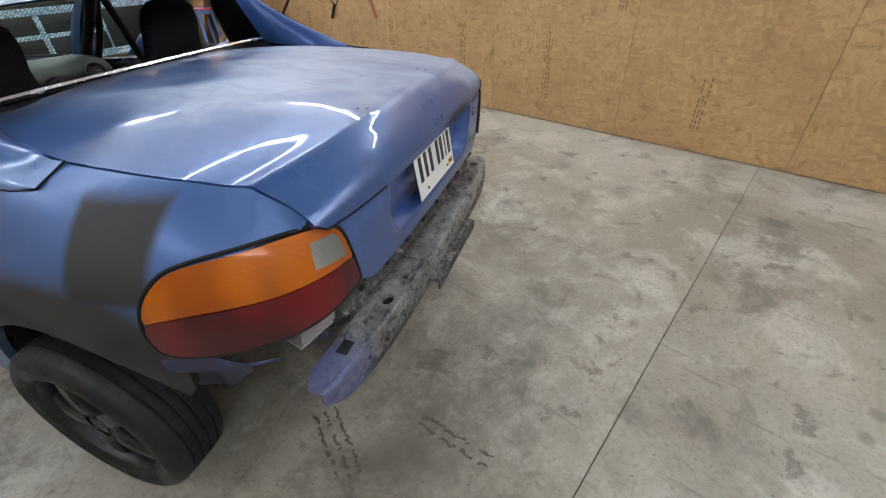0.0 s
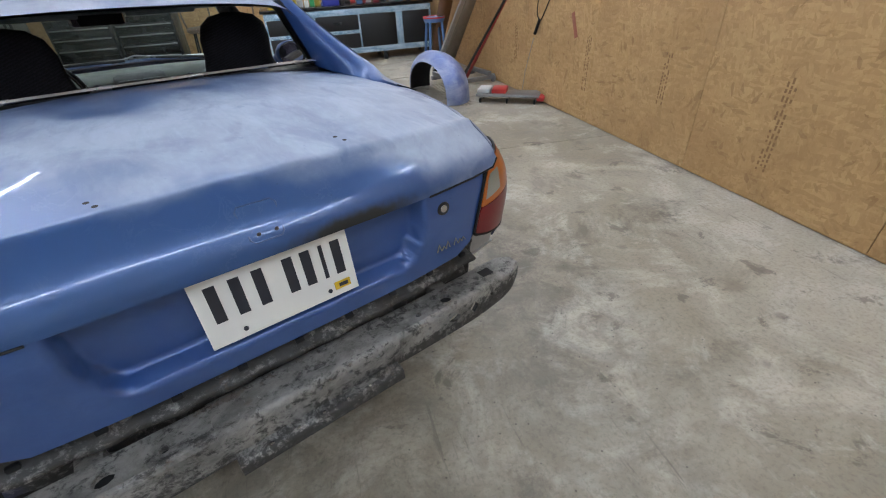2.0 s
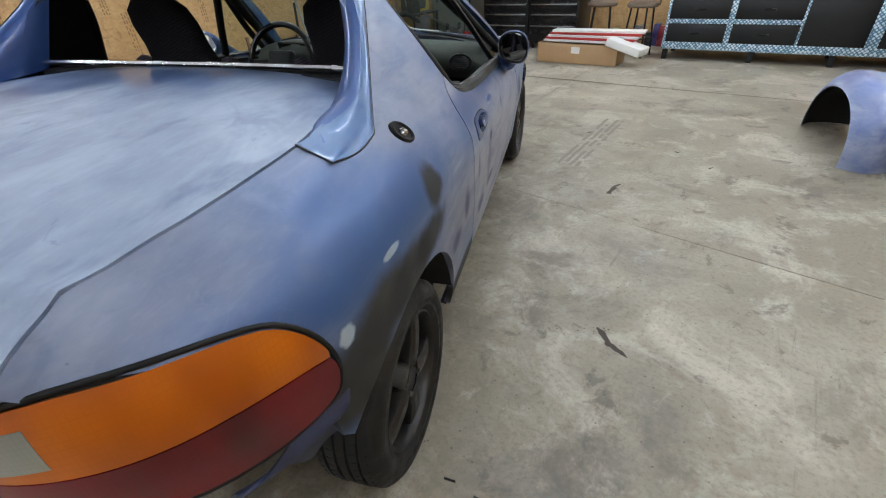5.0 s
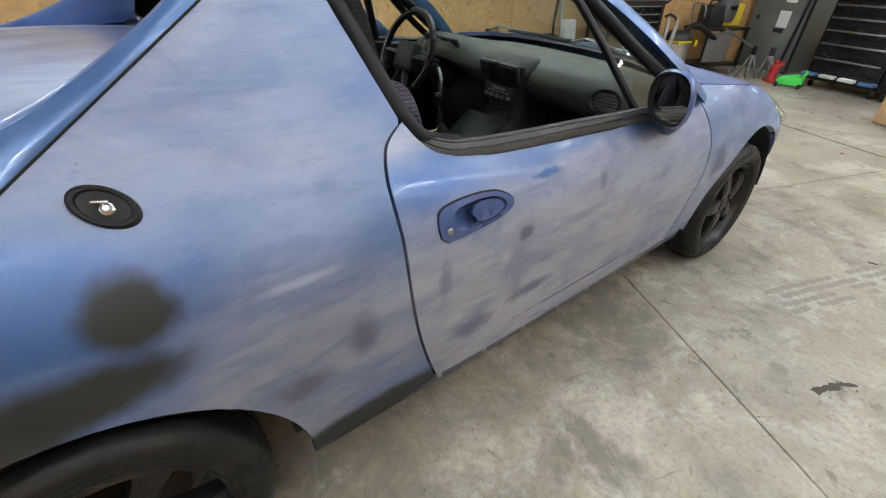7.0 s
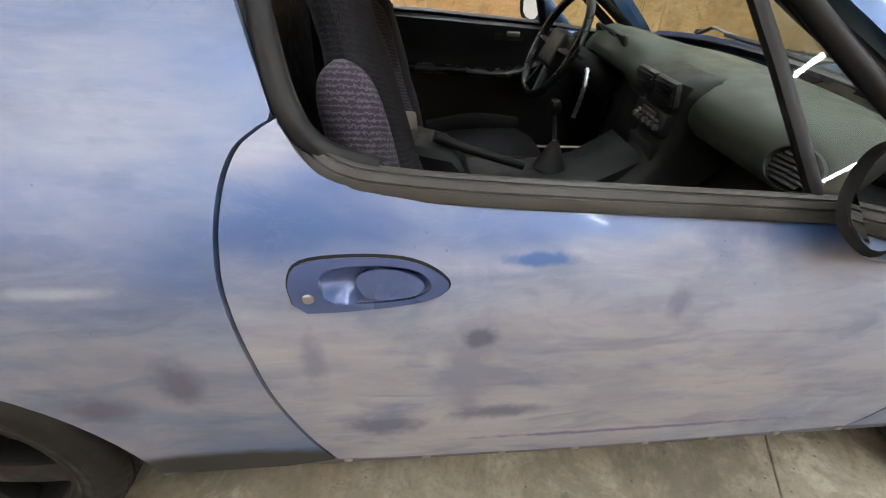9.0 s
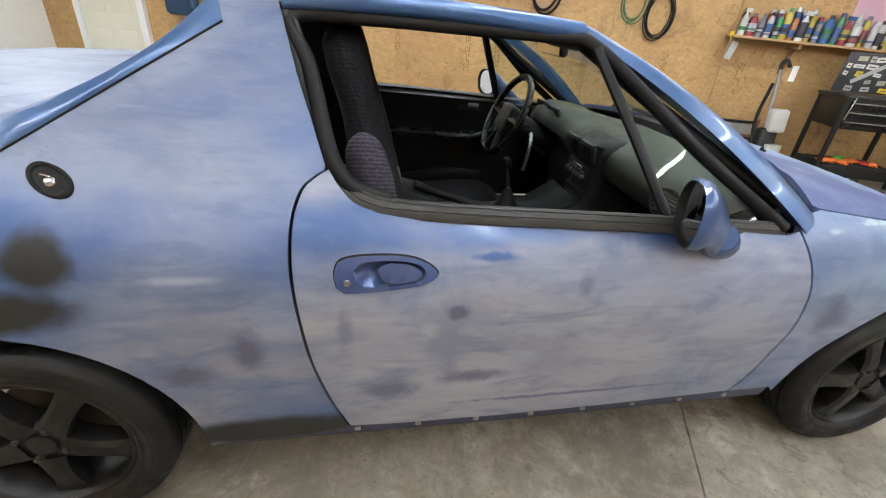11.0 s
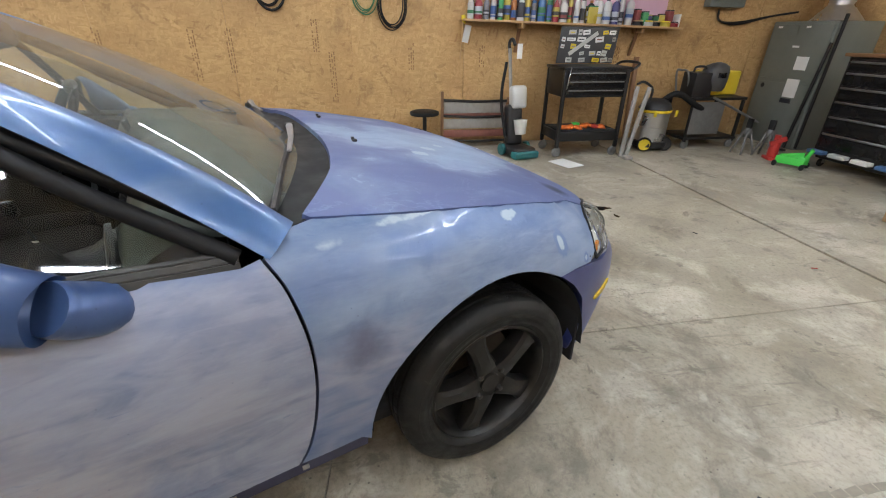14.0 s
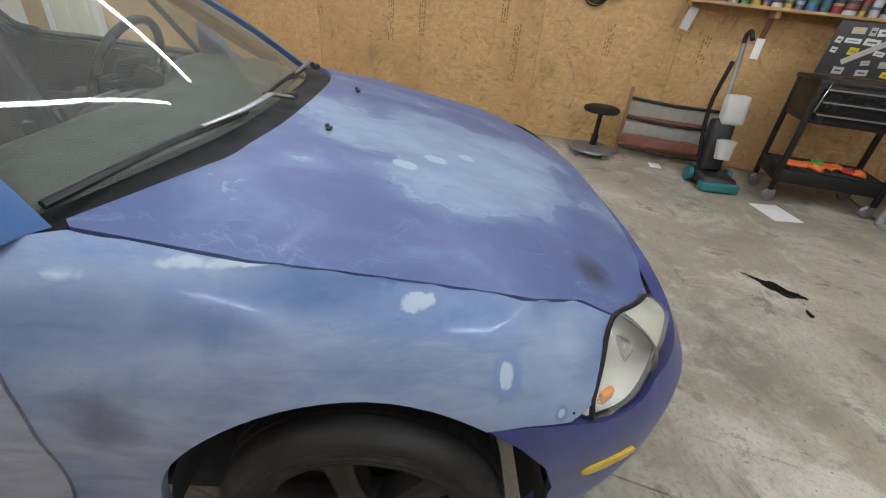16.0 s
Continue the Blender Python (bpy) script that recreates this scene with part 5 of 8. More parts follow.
# wheels
def make_wheel():
    wheel = new("wheel")
    wheel.parent = car
    half = [(.284, 0), (.284, .010), (.277, .011), (.277, .018), (.284, .019), (.2835, .040), (.2765, .041), (.2765, .048), (.2825, .049), (.279, .072), (.272, .081), (.262, .089), (.259, .0915), (.250, .0945), (.244, .096), (.242, .095), (.238, .0955), (.228, .095), (.226, .0935), (.215, .091), (.212, .092), (.205, .088), (.195, .077)]
    tyre_profile = [(r, -w) for r, w in half[:0:-1]] + half
    part("tyre", lathe(tyre_profile, pose(0, 0, 0, 0, 90, 0), 72), tyre_mat, wheel, "worn black tyre")
    bm = bmesh.new()
    # flush black bars stand in for the shade of the tread's cross grooves
    for k in range(64):
        a = 360 * (k + .5) / 64
        for w0, w1, r, sk in ((.0205, .0385, .2832, 14), (.0505, .066, .2800, 20), (-.0385, -.0205, .2832, -14), (-.066, -.0505, .2800, -20)):
            add_box(bm, (w1 - w0, .0028, .0022), pose(0, 0, 0, a, 0, 0) @ pose((w0 + w1) / 2, 0, r, 0, 0, sk))
    part("groove_shade", bm, dark_void, wheel, smooth=False)["kind"] = "stuff"
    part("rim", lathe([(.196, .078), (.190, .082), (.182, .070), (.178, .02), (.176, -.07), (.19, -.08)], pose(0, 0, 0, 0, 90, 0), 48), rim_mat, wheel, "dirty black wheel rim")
    bm = bmesh.new()
    for k in range(5):
        a = 72 * k + 90
        m = pose(.055, 0, 0) @ pose(0, 0, 0, a, 0, 0)
        sect = ((.045, .036, .014, .020), (.070, .032, .016, .024), (.10, .028, .014, .024), (.14, .029, .008, .020), (.170, .036, .004, .013), (.190, .050, .003, .008))
        rings = []
        for r, hw, edge_x, mid_x in sect:
            rings.append([bm.verts.new(m @ Vector(p)) for p in ((-.035, -hw * .8, r), (edge_x - .008, -hw, r), (edge_x + .002, -hw * .92, r), (mid_x, -hw * .55, r), (mid_x, hw * .55, r), (edge_x + .002, hw * .92, r), (edge_x - .008, hw, r), (-.035, hw * .8, r))])
        for r0, r1 in zip(rings, rings[1:]):
            for q in range(7):
                bm.faces.new((r0[q], r0[q + 1], r1[q + 1], r1[q]))
    bmesh.ops.recalc_face_normals(bm, faces=bm.faces)
    add_lathe(bm, [(0, .02), (.03, .02), (.032, .012), (.055, .014), (.065, .004), (.066, -.03)], pose(.055, 0, 0, 0, 90, 0), 30)
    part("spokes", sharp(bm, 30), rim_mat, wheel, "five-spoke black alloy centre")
    for k in range(4):
        a = radians(45 + 90 * k)
        part("lug_nut", lathe([(0, .016), (.008, .014), (.010, 0)], pose(.066, .05 * math.cos(a), .05 * math.sin(a), 0, 90, 0), 6), grimy_nut, wheel)
    part("brake_disc", lathe([(0, .0), (.13, .0), (.13, -.015), (0, -.015)], pose(-.02, 0, 0, 0, 90, 0), 36), brake_rust, wheel)
    return wheel


first = make_wheel()
first.matrix_basis = pose(.712, FRONT_AXLE, HUB)
for x, y, r in ((.715, REAR_AXLE, 0), (-.745, FRONT_AXLE, 180), (-.775, REAR_AXLE + .075, 180)):
    w2 = copy_thing(first, pose(x, y, HUB, 20 if y == 0 else 0, 0, r))

# dark insides: liners, floor pan, bulkheads
for y in (REAR_AXLE, FRONT_AXLE):
    for side in (1, -1):
        bm = bmesh.new()
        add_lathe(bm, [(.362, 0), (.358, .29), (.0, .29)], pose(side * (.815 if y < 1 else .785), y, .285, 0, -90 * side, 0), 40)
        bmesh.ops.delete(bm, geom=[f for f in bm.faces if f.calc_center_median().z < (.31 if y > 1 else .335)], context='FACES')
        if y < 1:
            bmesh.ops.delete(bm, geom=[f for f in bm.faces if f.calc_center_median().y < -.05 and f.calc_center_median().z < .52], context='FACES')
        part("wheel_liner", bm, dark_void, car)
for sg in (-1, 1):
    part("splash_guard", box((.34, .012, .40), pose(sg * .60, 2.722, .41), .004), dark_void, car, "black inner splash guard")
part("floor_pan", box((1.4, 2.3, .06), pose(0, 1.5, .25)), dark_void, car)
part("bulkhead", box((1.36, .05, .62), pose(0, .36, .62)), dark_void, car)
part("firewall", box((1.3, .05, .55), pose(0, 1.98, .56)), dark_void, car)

# ---------- the car: lamps, rear beam, trim and cabin
cowl = curve2([(0, 2.03), (.25, 2.015), (.45, 1.965), (.60, 1.90), (.69, 1.845)])
hood_back = curve2([(0, 2.118), (.25, 2.108), (.45, 2.064), (.58, 2.0), (.695, 1.925)])
rows = []
for k in range(2 * len(cowl) - 1):
    i = abs(k - len(cowl) + 1)
    sg = -1 if k < len(cowl) - 1 else 1
    (x0, y0), (x1, y1) = cowl[i], hood_back[i]
    z0, z1 = .888 - .045 * (x0 / .69) ** 3, float(hood_z(np.array([x1]), np.array([y1]))[0]) - .006
    rows.append([(sg * x0, y0 - .02, z0 - .002), (sg * (x0 * .7 + x1 * .3), y0 * .7 + y1 * .3, z0 * .6 + z1 * .4 - .012), (sg * (x0 * .2 + x1 * .8), y0 * .2 + y1 * .8, z1 - .012), (sg * x1, y1 + .012, z1 - .004)])
loft(rows, rubber, "cowl_panel", car, (0, 0, 1), "black plastic cowl below the windshield")
for x in (.215, -.20):
    bm = bmesh.new()
    z = float(hood_z(np.array([x]), np.array([2.21]))[0])
    add_box(bm, (.022, .014, .008), pose(x, 2.21, z + .004), .003)
    add_box(bm, (.012, .009, .007), pose(x, 2.205, z + .011), .002)
    part("washer_nozzle", bm, black_plastic, hood)
for (a, b, c, d) in (((.0, 2.06, .892), (.22, 2.02, .912), (.36, 1.985, .908), (.66, 1.885, .868)), ((-.50, 2.0, .885), (-.34, 2.0, .915), (-.22, 2.01, .915), (.05, 2.005, .905))):
    wiper = new("wiper")
    wiper.parent = car
    wiper["label"] = "black windshield wiper with a bare metal arm"
    part("arm", tube([a, Vector(a).lerp(Vector(b), .5) + Vector((0, 0, .02)), b, c], [.013, .011, .008, .006], 8, True, .5), steel, wiper, "worn bare metal arm")
    p, q = Vector(b) + Vector((0, 0, -.006)), Vector(d)
    part("blade", tube([p, p.lerp(q, .5) + Vector((0, -.004, .004)), q], .008, 6), black_plastic, wiper)
    part("pivot", lathe([(0, .016), (.014, .014), (.017, 0)], pose(*a), 14), black_plastic, wiper)

for side in (1, -1):
    sx = lambda x, y, z, side=side: Vector((side * x, y, z))
    at = lambda off, side=side: (lambda s, z: skin(s, z, off, side))
    hint = (side, -1, 0)
    # tail lamp: gasket, amber, red and reverse lenses
    lamp = new("tail_lamp")
    lamp.parent = car
    lamp["label"] = "amber and red tail lamp with a cracked clear reverse lens" if side < 0 else "amber and red tail lamp with a clear reverse lens"
    outline = curve2([(s_rear(.510), .712), (s_rear(.528), .79), (s_rear(.548), .858), (s_rear(.572), .882), (s_rear(.62), .892), (s_rear(.70), .889), (s_at_y(-.43), .868), (s_at_y(-.37), .832), (s_at_y(-.335), .765), (s_at_y(-.325), .69), (s_at_y(-.36), .652), (s_rear(.74), .655), (s_rear(.65), .668), (s_rear(.56), .690)], 4) + [(s_rear(.515), .706)]
    cx, cz = sum(p[0] for p in outline) / len(outline), sum(p[1] for p in outline) / len(outline)
    inset = lambda d: [(a + (cx - a) / max(.05, math.hypot(cx - a, cz - b)) * d, b + (cz - b) / max(.05, math.hypot(cx - a, cz - b)) * d) for a, b in outline]
    part("gasket", sheet(outline, at(.004), .02, hint, .04), rubber, lamp)
    closed = outline + [outline[0]]
    seal_line = skin(np.array([p[0] for p in closed]), np.array([p[1] for p in closed]), -.004, side)
    part("lens_seal", tube([Vector(map(float, p)) for p in seal_line], .0042, 8, False), rubber, lamp, "black rubber lamp seal")
    inn = inset(.006)
    divide = lambda s: .782 - .035 * max(0, (s - s_rear(.74)) / (s_at_y(-.33) - s_rear(.74))) ** 2
    up = [p for p in inn if p[1] > divide(p[0]) + .004]
    s0, s1 = s_rear(.536), s_at_y(-.342)
    seam = [(s0 + (s1 - s0) * k / 14, divide(s0 + (s1 - s0) * k / 14)) for k in range(15)]
    rev = [(s_rear(.552), .800), (s_rear(.562), .852), (s_rear(.574), .866), (s_rear(.625), .866), (s_rear(.628), .806)]
    part("turn_lens", sheet(up + [(a, b + .0012) for a, b in seam[::-1]], at(-.007), .016, hint, .012, [rev]), lens_amber, lamp, "amber turn lens")
    lo = [p for p in inn if p[1] < divide(p[0]) - .004]
    part("brake_lens", sheet([(a, b - .0012) for a, b in seam] + sorted(lo, key=lambda p: -p[0] if p[1] < .72 else (-9 if p[0] > cx else 9)), at(-.007), .016, hint, .012), lens_red, lamp, "dark red brake lens")
    part("reverse_lens", sheet(rev, at(-.0075), .012, hint, .01), lens_clear, lamp, "hazy white reverse lens")
    # headlamp: bowl, lens, amber reflector
    head = new("headlamp")
    head.parent = car
    head["label"] = "hazy clear headlamp with an amber reflector"
    f_hint = (side, 1, .3)
    low_l = [Vector((side * x, y, z)) for x, y, z in (tuple(skin_at(2.762, .590, .002)), (.712, 2.847, .576), (.65, 2.908, .574), (.585, 2.954, .580), (.53, 2.979, .592))]
    top_l = [Vector((side * x, y, z)) for x, y, z in (tuple(skin_at(2.760, .616, .002)), tuple(skin_at(2.779, .656, .002)), tuple(skin_at(2.810, .700, .003)), (.562, 2.886, .684), (.465, 2.965, .642))]
    low_l, top_l = smooth_line(low_l, 4), smooth_line(top_l, 4)
    bow = Vector((side * .02, .022, .016))
    lens_rows = [[p.lerp(q, t) + bow * 4 * t * (1 - t) for p, q in zip(low_l, top_l)] for t in np.linspace(0, 1, 9)]
    loft(lens_rows, glass_haze, "lens", head, f_hint, "scratched clear lens")
    brow = []
    for p in top_l[8:]:
        hx = float(np.interp(p.y, [2.812, 2.878, 2.935, 2.992], [_gx[8], .562, .49, .33])) - .004
        brow.append(Vector((side * hx, p.y, float(hood_z(np.array([hx]), np.array([p.y]))[0]) - .003)))
    loft([brow, [a_.lerp(b_, .5) - Vector((0, 0, .002)) for a_, b_ in zip(brow, top_l[8:])], top_l[8:]], paint_hood, "lamp_brow", head, (0, .3, 1), "blue strip between hood and lamp")
    back_rows = [[p.lerp(q, t) - bow * (.3 + 4.5 * t * (1 - t)) for p, q in zip(low_l, top_l)] for t in np.linspace(0, 1, 9)]
    loft(back_rows, lamp_bowl, "bowl", head, f_hint, "silvery reflector bowl")
    rim = [p.lerp(low_l[0], .0) for p in low_l] + top_l[::-1]
    part("gasket", tube(rim + [rim[0]], .005, 6, False), rubber, head)
    c = low_l[2].lerp(top_l[2], .50)
    part("amber_reflector", box((.014, .034, .028), pose(c.x - side * .004, c.y + .004, c.z, 0, 0, 35 * side), .006), amber_bright, head, "amber reflector")
    c = low_l[8].lerp(top_l[8], .5) - bow * .5
    part("bulb_shield", lathe([(0, .02), (.012, .018), (.022, .006), (.026, 0)], pose(c.x, c.y, c.z, -70, 0, 0), 16), chrome, head)
    seam = [low_l[9].lerp(top_l[9], t) + bow * (4 * t * (1 - t) + .1) for t in np.linspace(.02, .98, 9)]
    part("lens_seam", tube(seam, .003, 6), lens_clear, head)
    hazy = [[p.lerp(q, t) + bow * (4 * t * (1 - t) - .25) for p, q in zip(low_l[10:], top_l[10:])] for t in np.linspace(.03, .97, 7)]
    loft(hazy, lens_milky, "inner_lens", head, f_hint, "milky yellowed inner lens")
    # side marker on the bumper
    loop = curve2([(s_at_y(2.782), .436), (s_at_y(2.80), .452), (s_at_y(2.875), .462), (s_at_y(2.895), .456), (s_at_y(2.885), .442), (s_at_y(2.80), .430)], 4)
    part("side_marker", sheet(loop, at(-.006), .012, f_hint, .012), lens_yellow, car, "yellow side marker lamp in the bumper")
    # door handle
    handle = new("door_handle")
    handle.parent = car
    handle["label"] = "blue oval pull handle with a key lock"
    hz = lambda y, z: (s_for(y, z), z)
    bez = [hz(y, z) for y, z in curve2([(.688, .742), (.684, .775), (.700, .797), (.76, .803), (.83, .799), (.872, .785), (.892, .766), (.875, .748), (.83, .737), (.76, .730), (.705, .728)], 4)]
    rec = HANDLE_CUP

    def cup_fn(s, z, side=side):
        y = skin(s, z, 0, side)[:, 1]
        q = ((y - .795) / .078) ** 2 + ((z - .768) / .028) ** 2
        return skin(s, z, -.004 + .034 * np.sqrt(np.clip(1 - q, 0, 1)), side)

    rim2 = [hz(y, z) for y, z in curve2([(.6855, .741), (.6815, .776), (.6985, .7995), (.76, .8055), (.831, .8015), (.874, .787), (.895, .766), (.877, .746), (.831, .7345), (.76, .7275), (.7035, .7255)], 4)]
    part("gasket", sheet(rim2, at(-.0008), .014, (side, 0, 0), 0, [rec]), rubber, handle)
    part("bezel", sheet(bez, at(-.0045), .012, (side, 0, 0), .006, [rec]), paint_handle, handle, "glossy dark blue bezel")
    part("cup", sheet(rec, cup_fn, .006, (side, 0, 0), 0), paint_handle, handle, "deep blue finger cup")
    flap = [hz(y, z) for y, z in curve2([(.782, .752), (.770, .776), (.785, .788), (.82, .788), (.846, .780), (.859, .767), (.845, .754), (.81, .748)], 4)]
    part("flap", sheet(flap, at(-.0065), .012, (side, 0, 0), .010), flap_blue, handle, "blue grip flap")
    k = skin_at(.708, .752, -.0045, side)
    part("key_lock", lathe([(0, .0025), (.0065, .003), (.008, 0)], pose(*k, 0, 90 * side, 0), 16), steel, handle, "round metal key lock")
    # oval lock on the quarter panel
    lock = new("quarter_lock")
    lock.parent = car
    lock["label"] = "oval black recess with a chrome latch"
    c, e1, e2 = skin_at(.198, .925, -.003, side), skin_at(.238, .90, -.003, side), skin_at(.22, .955, -.003, side)
    a1, a2 = (e1 - c).normalized(), (e2 - c)
    a2 = (a2 - a1 * a2.dot(a1)).normalized()
    nn = a1.cross(a2) * (1 if a1.cross(a2).x * side > 0 else -1)
    frame3 = Matrix((a1, a2, nn)).transposed().to_4x4()
    frame3.translation = c
    stretch = Matrix.Diagonal((1.0, .62, 1, 1))
    part("recess_ring", lathe([(.030, .002), (.033, .006), (.038, .007), (.042, .004), (.043, -.004)], frame3 @ stretch, 36), rubber, lock, "black oval ring")
    # nearly flat disc; its deeper black paints the shade of the recess
    part("recess_cup", lathe([(0, .0005), (.02, .001), (.031, .0025)], frame3 @ stretch, 30), cabin_black, lock)
    part("latch", lathe([(.010, 0), (.0085, .004), (.005, .006), (.0065, .010), (.004, .013), (0, .0135)], frame3 @ pose(.004, -.002, 0), 14), chrome, lock, "chrome latch")
    part("latch_bar", box((.020, .004, .006), frame3 @ pose(-.006, .003, .006, 0, 0, 25), .0015), chrome, lock)
    # mirror
    mirror = new("side_mirror")
    mirror.parent = car
    mirror["label"] = "blue teardrop side mirror"
    secs = []
    for cxx, cyy, czz, hw, hh in ((.860, 1.405, .916, .070, .066), (.859, 1.418, .916, .075, .071), (.857, 1.434, .913, .0745, .070), (.853, 1.452, .907, .069, .063), (.847, 1.472, .897, .060, .054), (.838, 1.494, .882, .054, .049), (.827, 1.516, .863, .051, .045), (.816, 1.534, .846, .051, .044), (.809, 1.543, .837, .051, .043)):
        secs.append([sx(cxx + hw * math.copysign(abs(math.cos(a)) ** .85, math.cos(a)), cyy - .04 * (math.cos(a)) * hw / .1 + .20 * hh * math.sin(a) * min(1, max(0, (cyy - 1.46) / .06)), czz + hh * math.copysign(abs(math.sin(a)) ** .85, math.sin(a)) * (1 + .10 * math.cos(a))) for a in np.linspace(0, 2 * math.pi, 29)])
    loft(secs, paint_mirror, "shell", mirror, (side, 1, 0), "blue painted shell")
    loft([secs[0], [p.lerp(sx(.860, 1.405, .916), .1) + Vector((0, .012, 0)) for p in secs[0]]], rubber, "bezel", mirror, (0, -1, 0))
    bm = bmesh.new()
    bm.faces.new([bm.verts.new(p.lerp(sx(.860, 1.405, .916), .1) + Vector((0, .011, 0))) for p in secs[0][:-1]])
    part("mirror_glass", bm, mirror_glass, mirror, "mirror glass", smooth=False)
    foot = smooth_line([sx(.810, 1.541, .839), sx(.798, 1.556, .824), sx(.78, 1.578, .808), sx(.755, 1.60, .797)], 4)
    part("foot", tube(foot, [.049] + [.052] * 3 + [.054] * 4 + [.055] * 4 + [.050], 18, True, .80), paint_mirror, mirror, "blue mirror foot")

# emblem outline, lock and writing on the tail
def on_tail(x, z, lift=.003):
    ws = np.linspace(.85, W_END, 200)
    pts = trunk_fn(np.full(200, x), ws)
    i = int(np.argmin(abs(pts[:, 2] - z)))
    return Vector((x, float(pts[i][1]) - lift, z))


em = new("emblem_mark")
em.parent = car
em["label"] = "ghost outline of a removed badge"
badge = [(-.036, .962), (-.030, .968), (.030, .968), (.036, .962), (.030, .918), (.024, .912), (-.024, .912), (-.030, .918), (-.036, .962)]
part("outline", tube([on_tail(x, z, .0005) for x, z in badge], .0016, 6), paint_mirror, em)
# flat black discs paint the dark of the badge's pin holes
for x in (-.014, .018):
    part("hole_shade", lathe([(0, .001), (.004, .001)], pose(*on_tail(x, .926, .004), 90, 0, 0), 10), dark_void, em)
kl = panel_fn(np.array([.40]), np.array([.83]))[0]
key = new("trunk_lock")
key.parent = car
part("ring", lathe([(.010, .004), (.017, .003), (.018, 0)], pose(.40, float(kl[1]) + .001, .83, 90, 0, 0), 20), black_plastic, key)
part("barrel", lathe([(0, .005), (.009, .005), (.0105, .003)], pose(.40, float(kl[1]) + .001, .83, 90, 0, 0), 18), chrome, key, "worn chrome lock barrel")
script = new("model_script")
script.parent = car
script["label"] = "scratched remains of a script badge"
for k, (x, h) in enumerate(((.385, .022), (.40, .012), (.413, .022), (.44, .02), (.455, .012), (.467, .012))):
    yy = float(panel_fn(np.array([x]), np.array([.715]))[0][1])
    part("stroke", tube([(x - .006, yy - .002, .708), (x, yy - .003, .708 + h), (x + .007, yy - .002, .709)], .0016, 5), lens_clear, script)
# flat black discs on the lid paint the dark of screw holes
for x, w in ((-.215, .945), (-.225, .925), (.225, .905), (.235, .93)):
    p = trunk_fn(np.array([x]), np.array([w]))[0]
    part("screw_hole_shade", lathe([(0, .0012), (.005, .0012)], pose(float(p[0]), float(p[1]), float(p[2]) + .0015, 6, 0, 0), 10), dark_void, car)

# number plate: its writing stays plain bars
plate = new("license_plate")
plate.parent = car
plate["label"] = "white number plate with dark characters shown as bars"
pm = pose(0, -.634, .797, 90 - 8, 0, 0)
part("sheet", box((.305, .152, .003), pm, .001), plate_white, plate, smooth=False)
for k, x in enumerate((-.108, -.066, -.024, .034, .070, .103, .135)):
    part("character_bar", box((.020 if k != 5 else .008, .076, .002), pm @ pose(x - .012, .012, .002)), plate_ink, plate, smooth=False)
part("sticker", box((.036, .018, .001), pm @ pose(.118, -.052, .0025)), lens_yellow, plate, "small yellow sticker", smooth=False)
part("sticker_bar", box((.02, .008, .001), pm @ pose(.120, -.052, .0035)), plate_ink, plate, smooth=False)
for x in (-.088, .088):
    part("bolt", lathe([(0, .003), (.0045, .002), (.005, 0)], pm @ pose(x, -.058, .002), 10), plate_ink, plate)

# bare rear beam
beam = new("bumper_beam")
beam.parent = car
beam["label"] = "dirty bare steel bumper beam with holes"
_bx = [0, .25, .45, .60, .66, .71]


def beam_fn(x, w):
    q = np.abs(x)
    y0, y1 = pchip(q, _bx, [-.59, -.59, -.578, -.56, -.555, -.575]), pchip(q, _bx, [-.682, -.680, -.668, -.645, -.635, -.615])
    zt, zb = pchip(q, _bx, [.552, .550, .540, .526, .521, .517]), pchip(q, _bx, [.462, .458, .445, .434, .444, .470])
    d = .09
    t = np.clip(w / d, 0, 1)
    r = np.clip((w - d) / .09, 0, 1)
    round_y = .004 * np.exp(-((w - d) / .006) ** 2)
    return np.stack([x, y0 + (y1 - y0) * t + round_y, zt + (zb - zt) * r - round_y], 1)


def ring(cx, cy, rx, ry, n=10):
    return [(cx + rx * math.cos(2 * math.pi * k / n), cy + ry * math.sin(2 * math.pi * k / n)) for k in range(n)]


holes = []
for sg in (-1, 1):
    holes += [ring(sg * .30, .055, .010, .008), ring(sg * .40, .05, .020, .016), ring(sg * .40, .135, .022, .012), ring(sg * .31, .12, .006, .006), ring(sg * .48, .135, .018, .020, 4), ring(sg * .56, .13, .006, .006)]
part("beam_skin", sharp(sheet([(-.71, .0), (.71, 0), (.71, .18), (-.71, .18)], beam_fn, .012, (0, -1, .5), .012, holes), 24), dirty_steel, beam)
# added black box behind the skin makes the holes look shaded
part("beam_hole_dark", box((1.2, .03, .07), pose(0, -.60, .495)), dark_void, beam)


def cover_fn(x, w):
    p = beam_fn(x, np.clip(w, 0, .18))
    p[:, 2] += .006 * (w < .1)
    p[:, 1] -= .006 * (w > .07)
    return p


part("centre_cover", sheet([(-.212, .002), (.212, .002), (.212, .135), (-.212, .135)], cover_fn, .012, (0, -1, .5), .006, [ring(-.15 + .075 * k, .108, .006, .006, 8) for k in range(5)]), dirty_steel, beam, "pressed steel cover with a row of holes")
step_fn = lambda x, w: np.stack([x, -.672 - np.clip(w, 0, .04) - 0 * x, .474 - np.clip(w - .04, 0, .05) - .1 * np.clip(w, 0, .04)], 1)
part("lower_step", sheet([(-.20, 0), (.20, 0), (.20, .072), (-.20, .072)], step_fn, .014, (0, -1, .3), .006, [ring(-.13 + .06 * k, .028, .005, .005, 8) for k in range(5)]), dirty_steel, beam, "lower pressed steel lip")
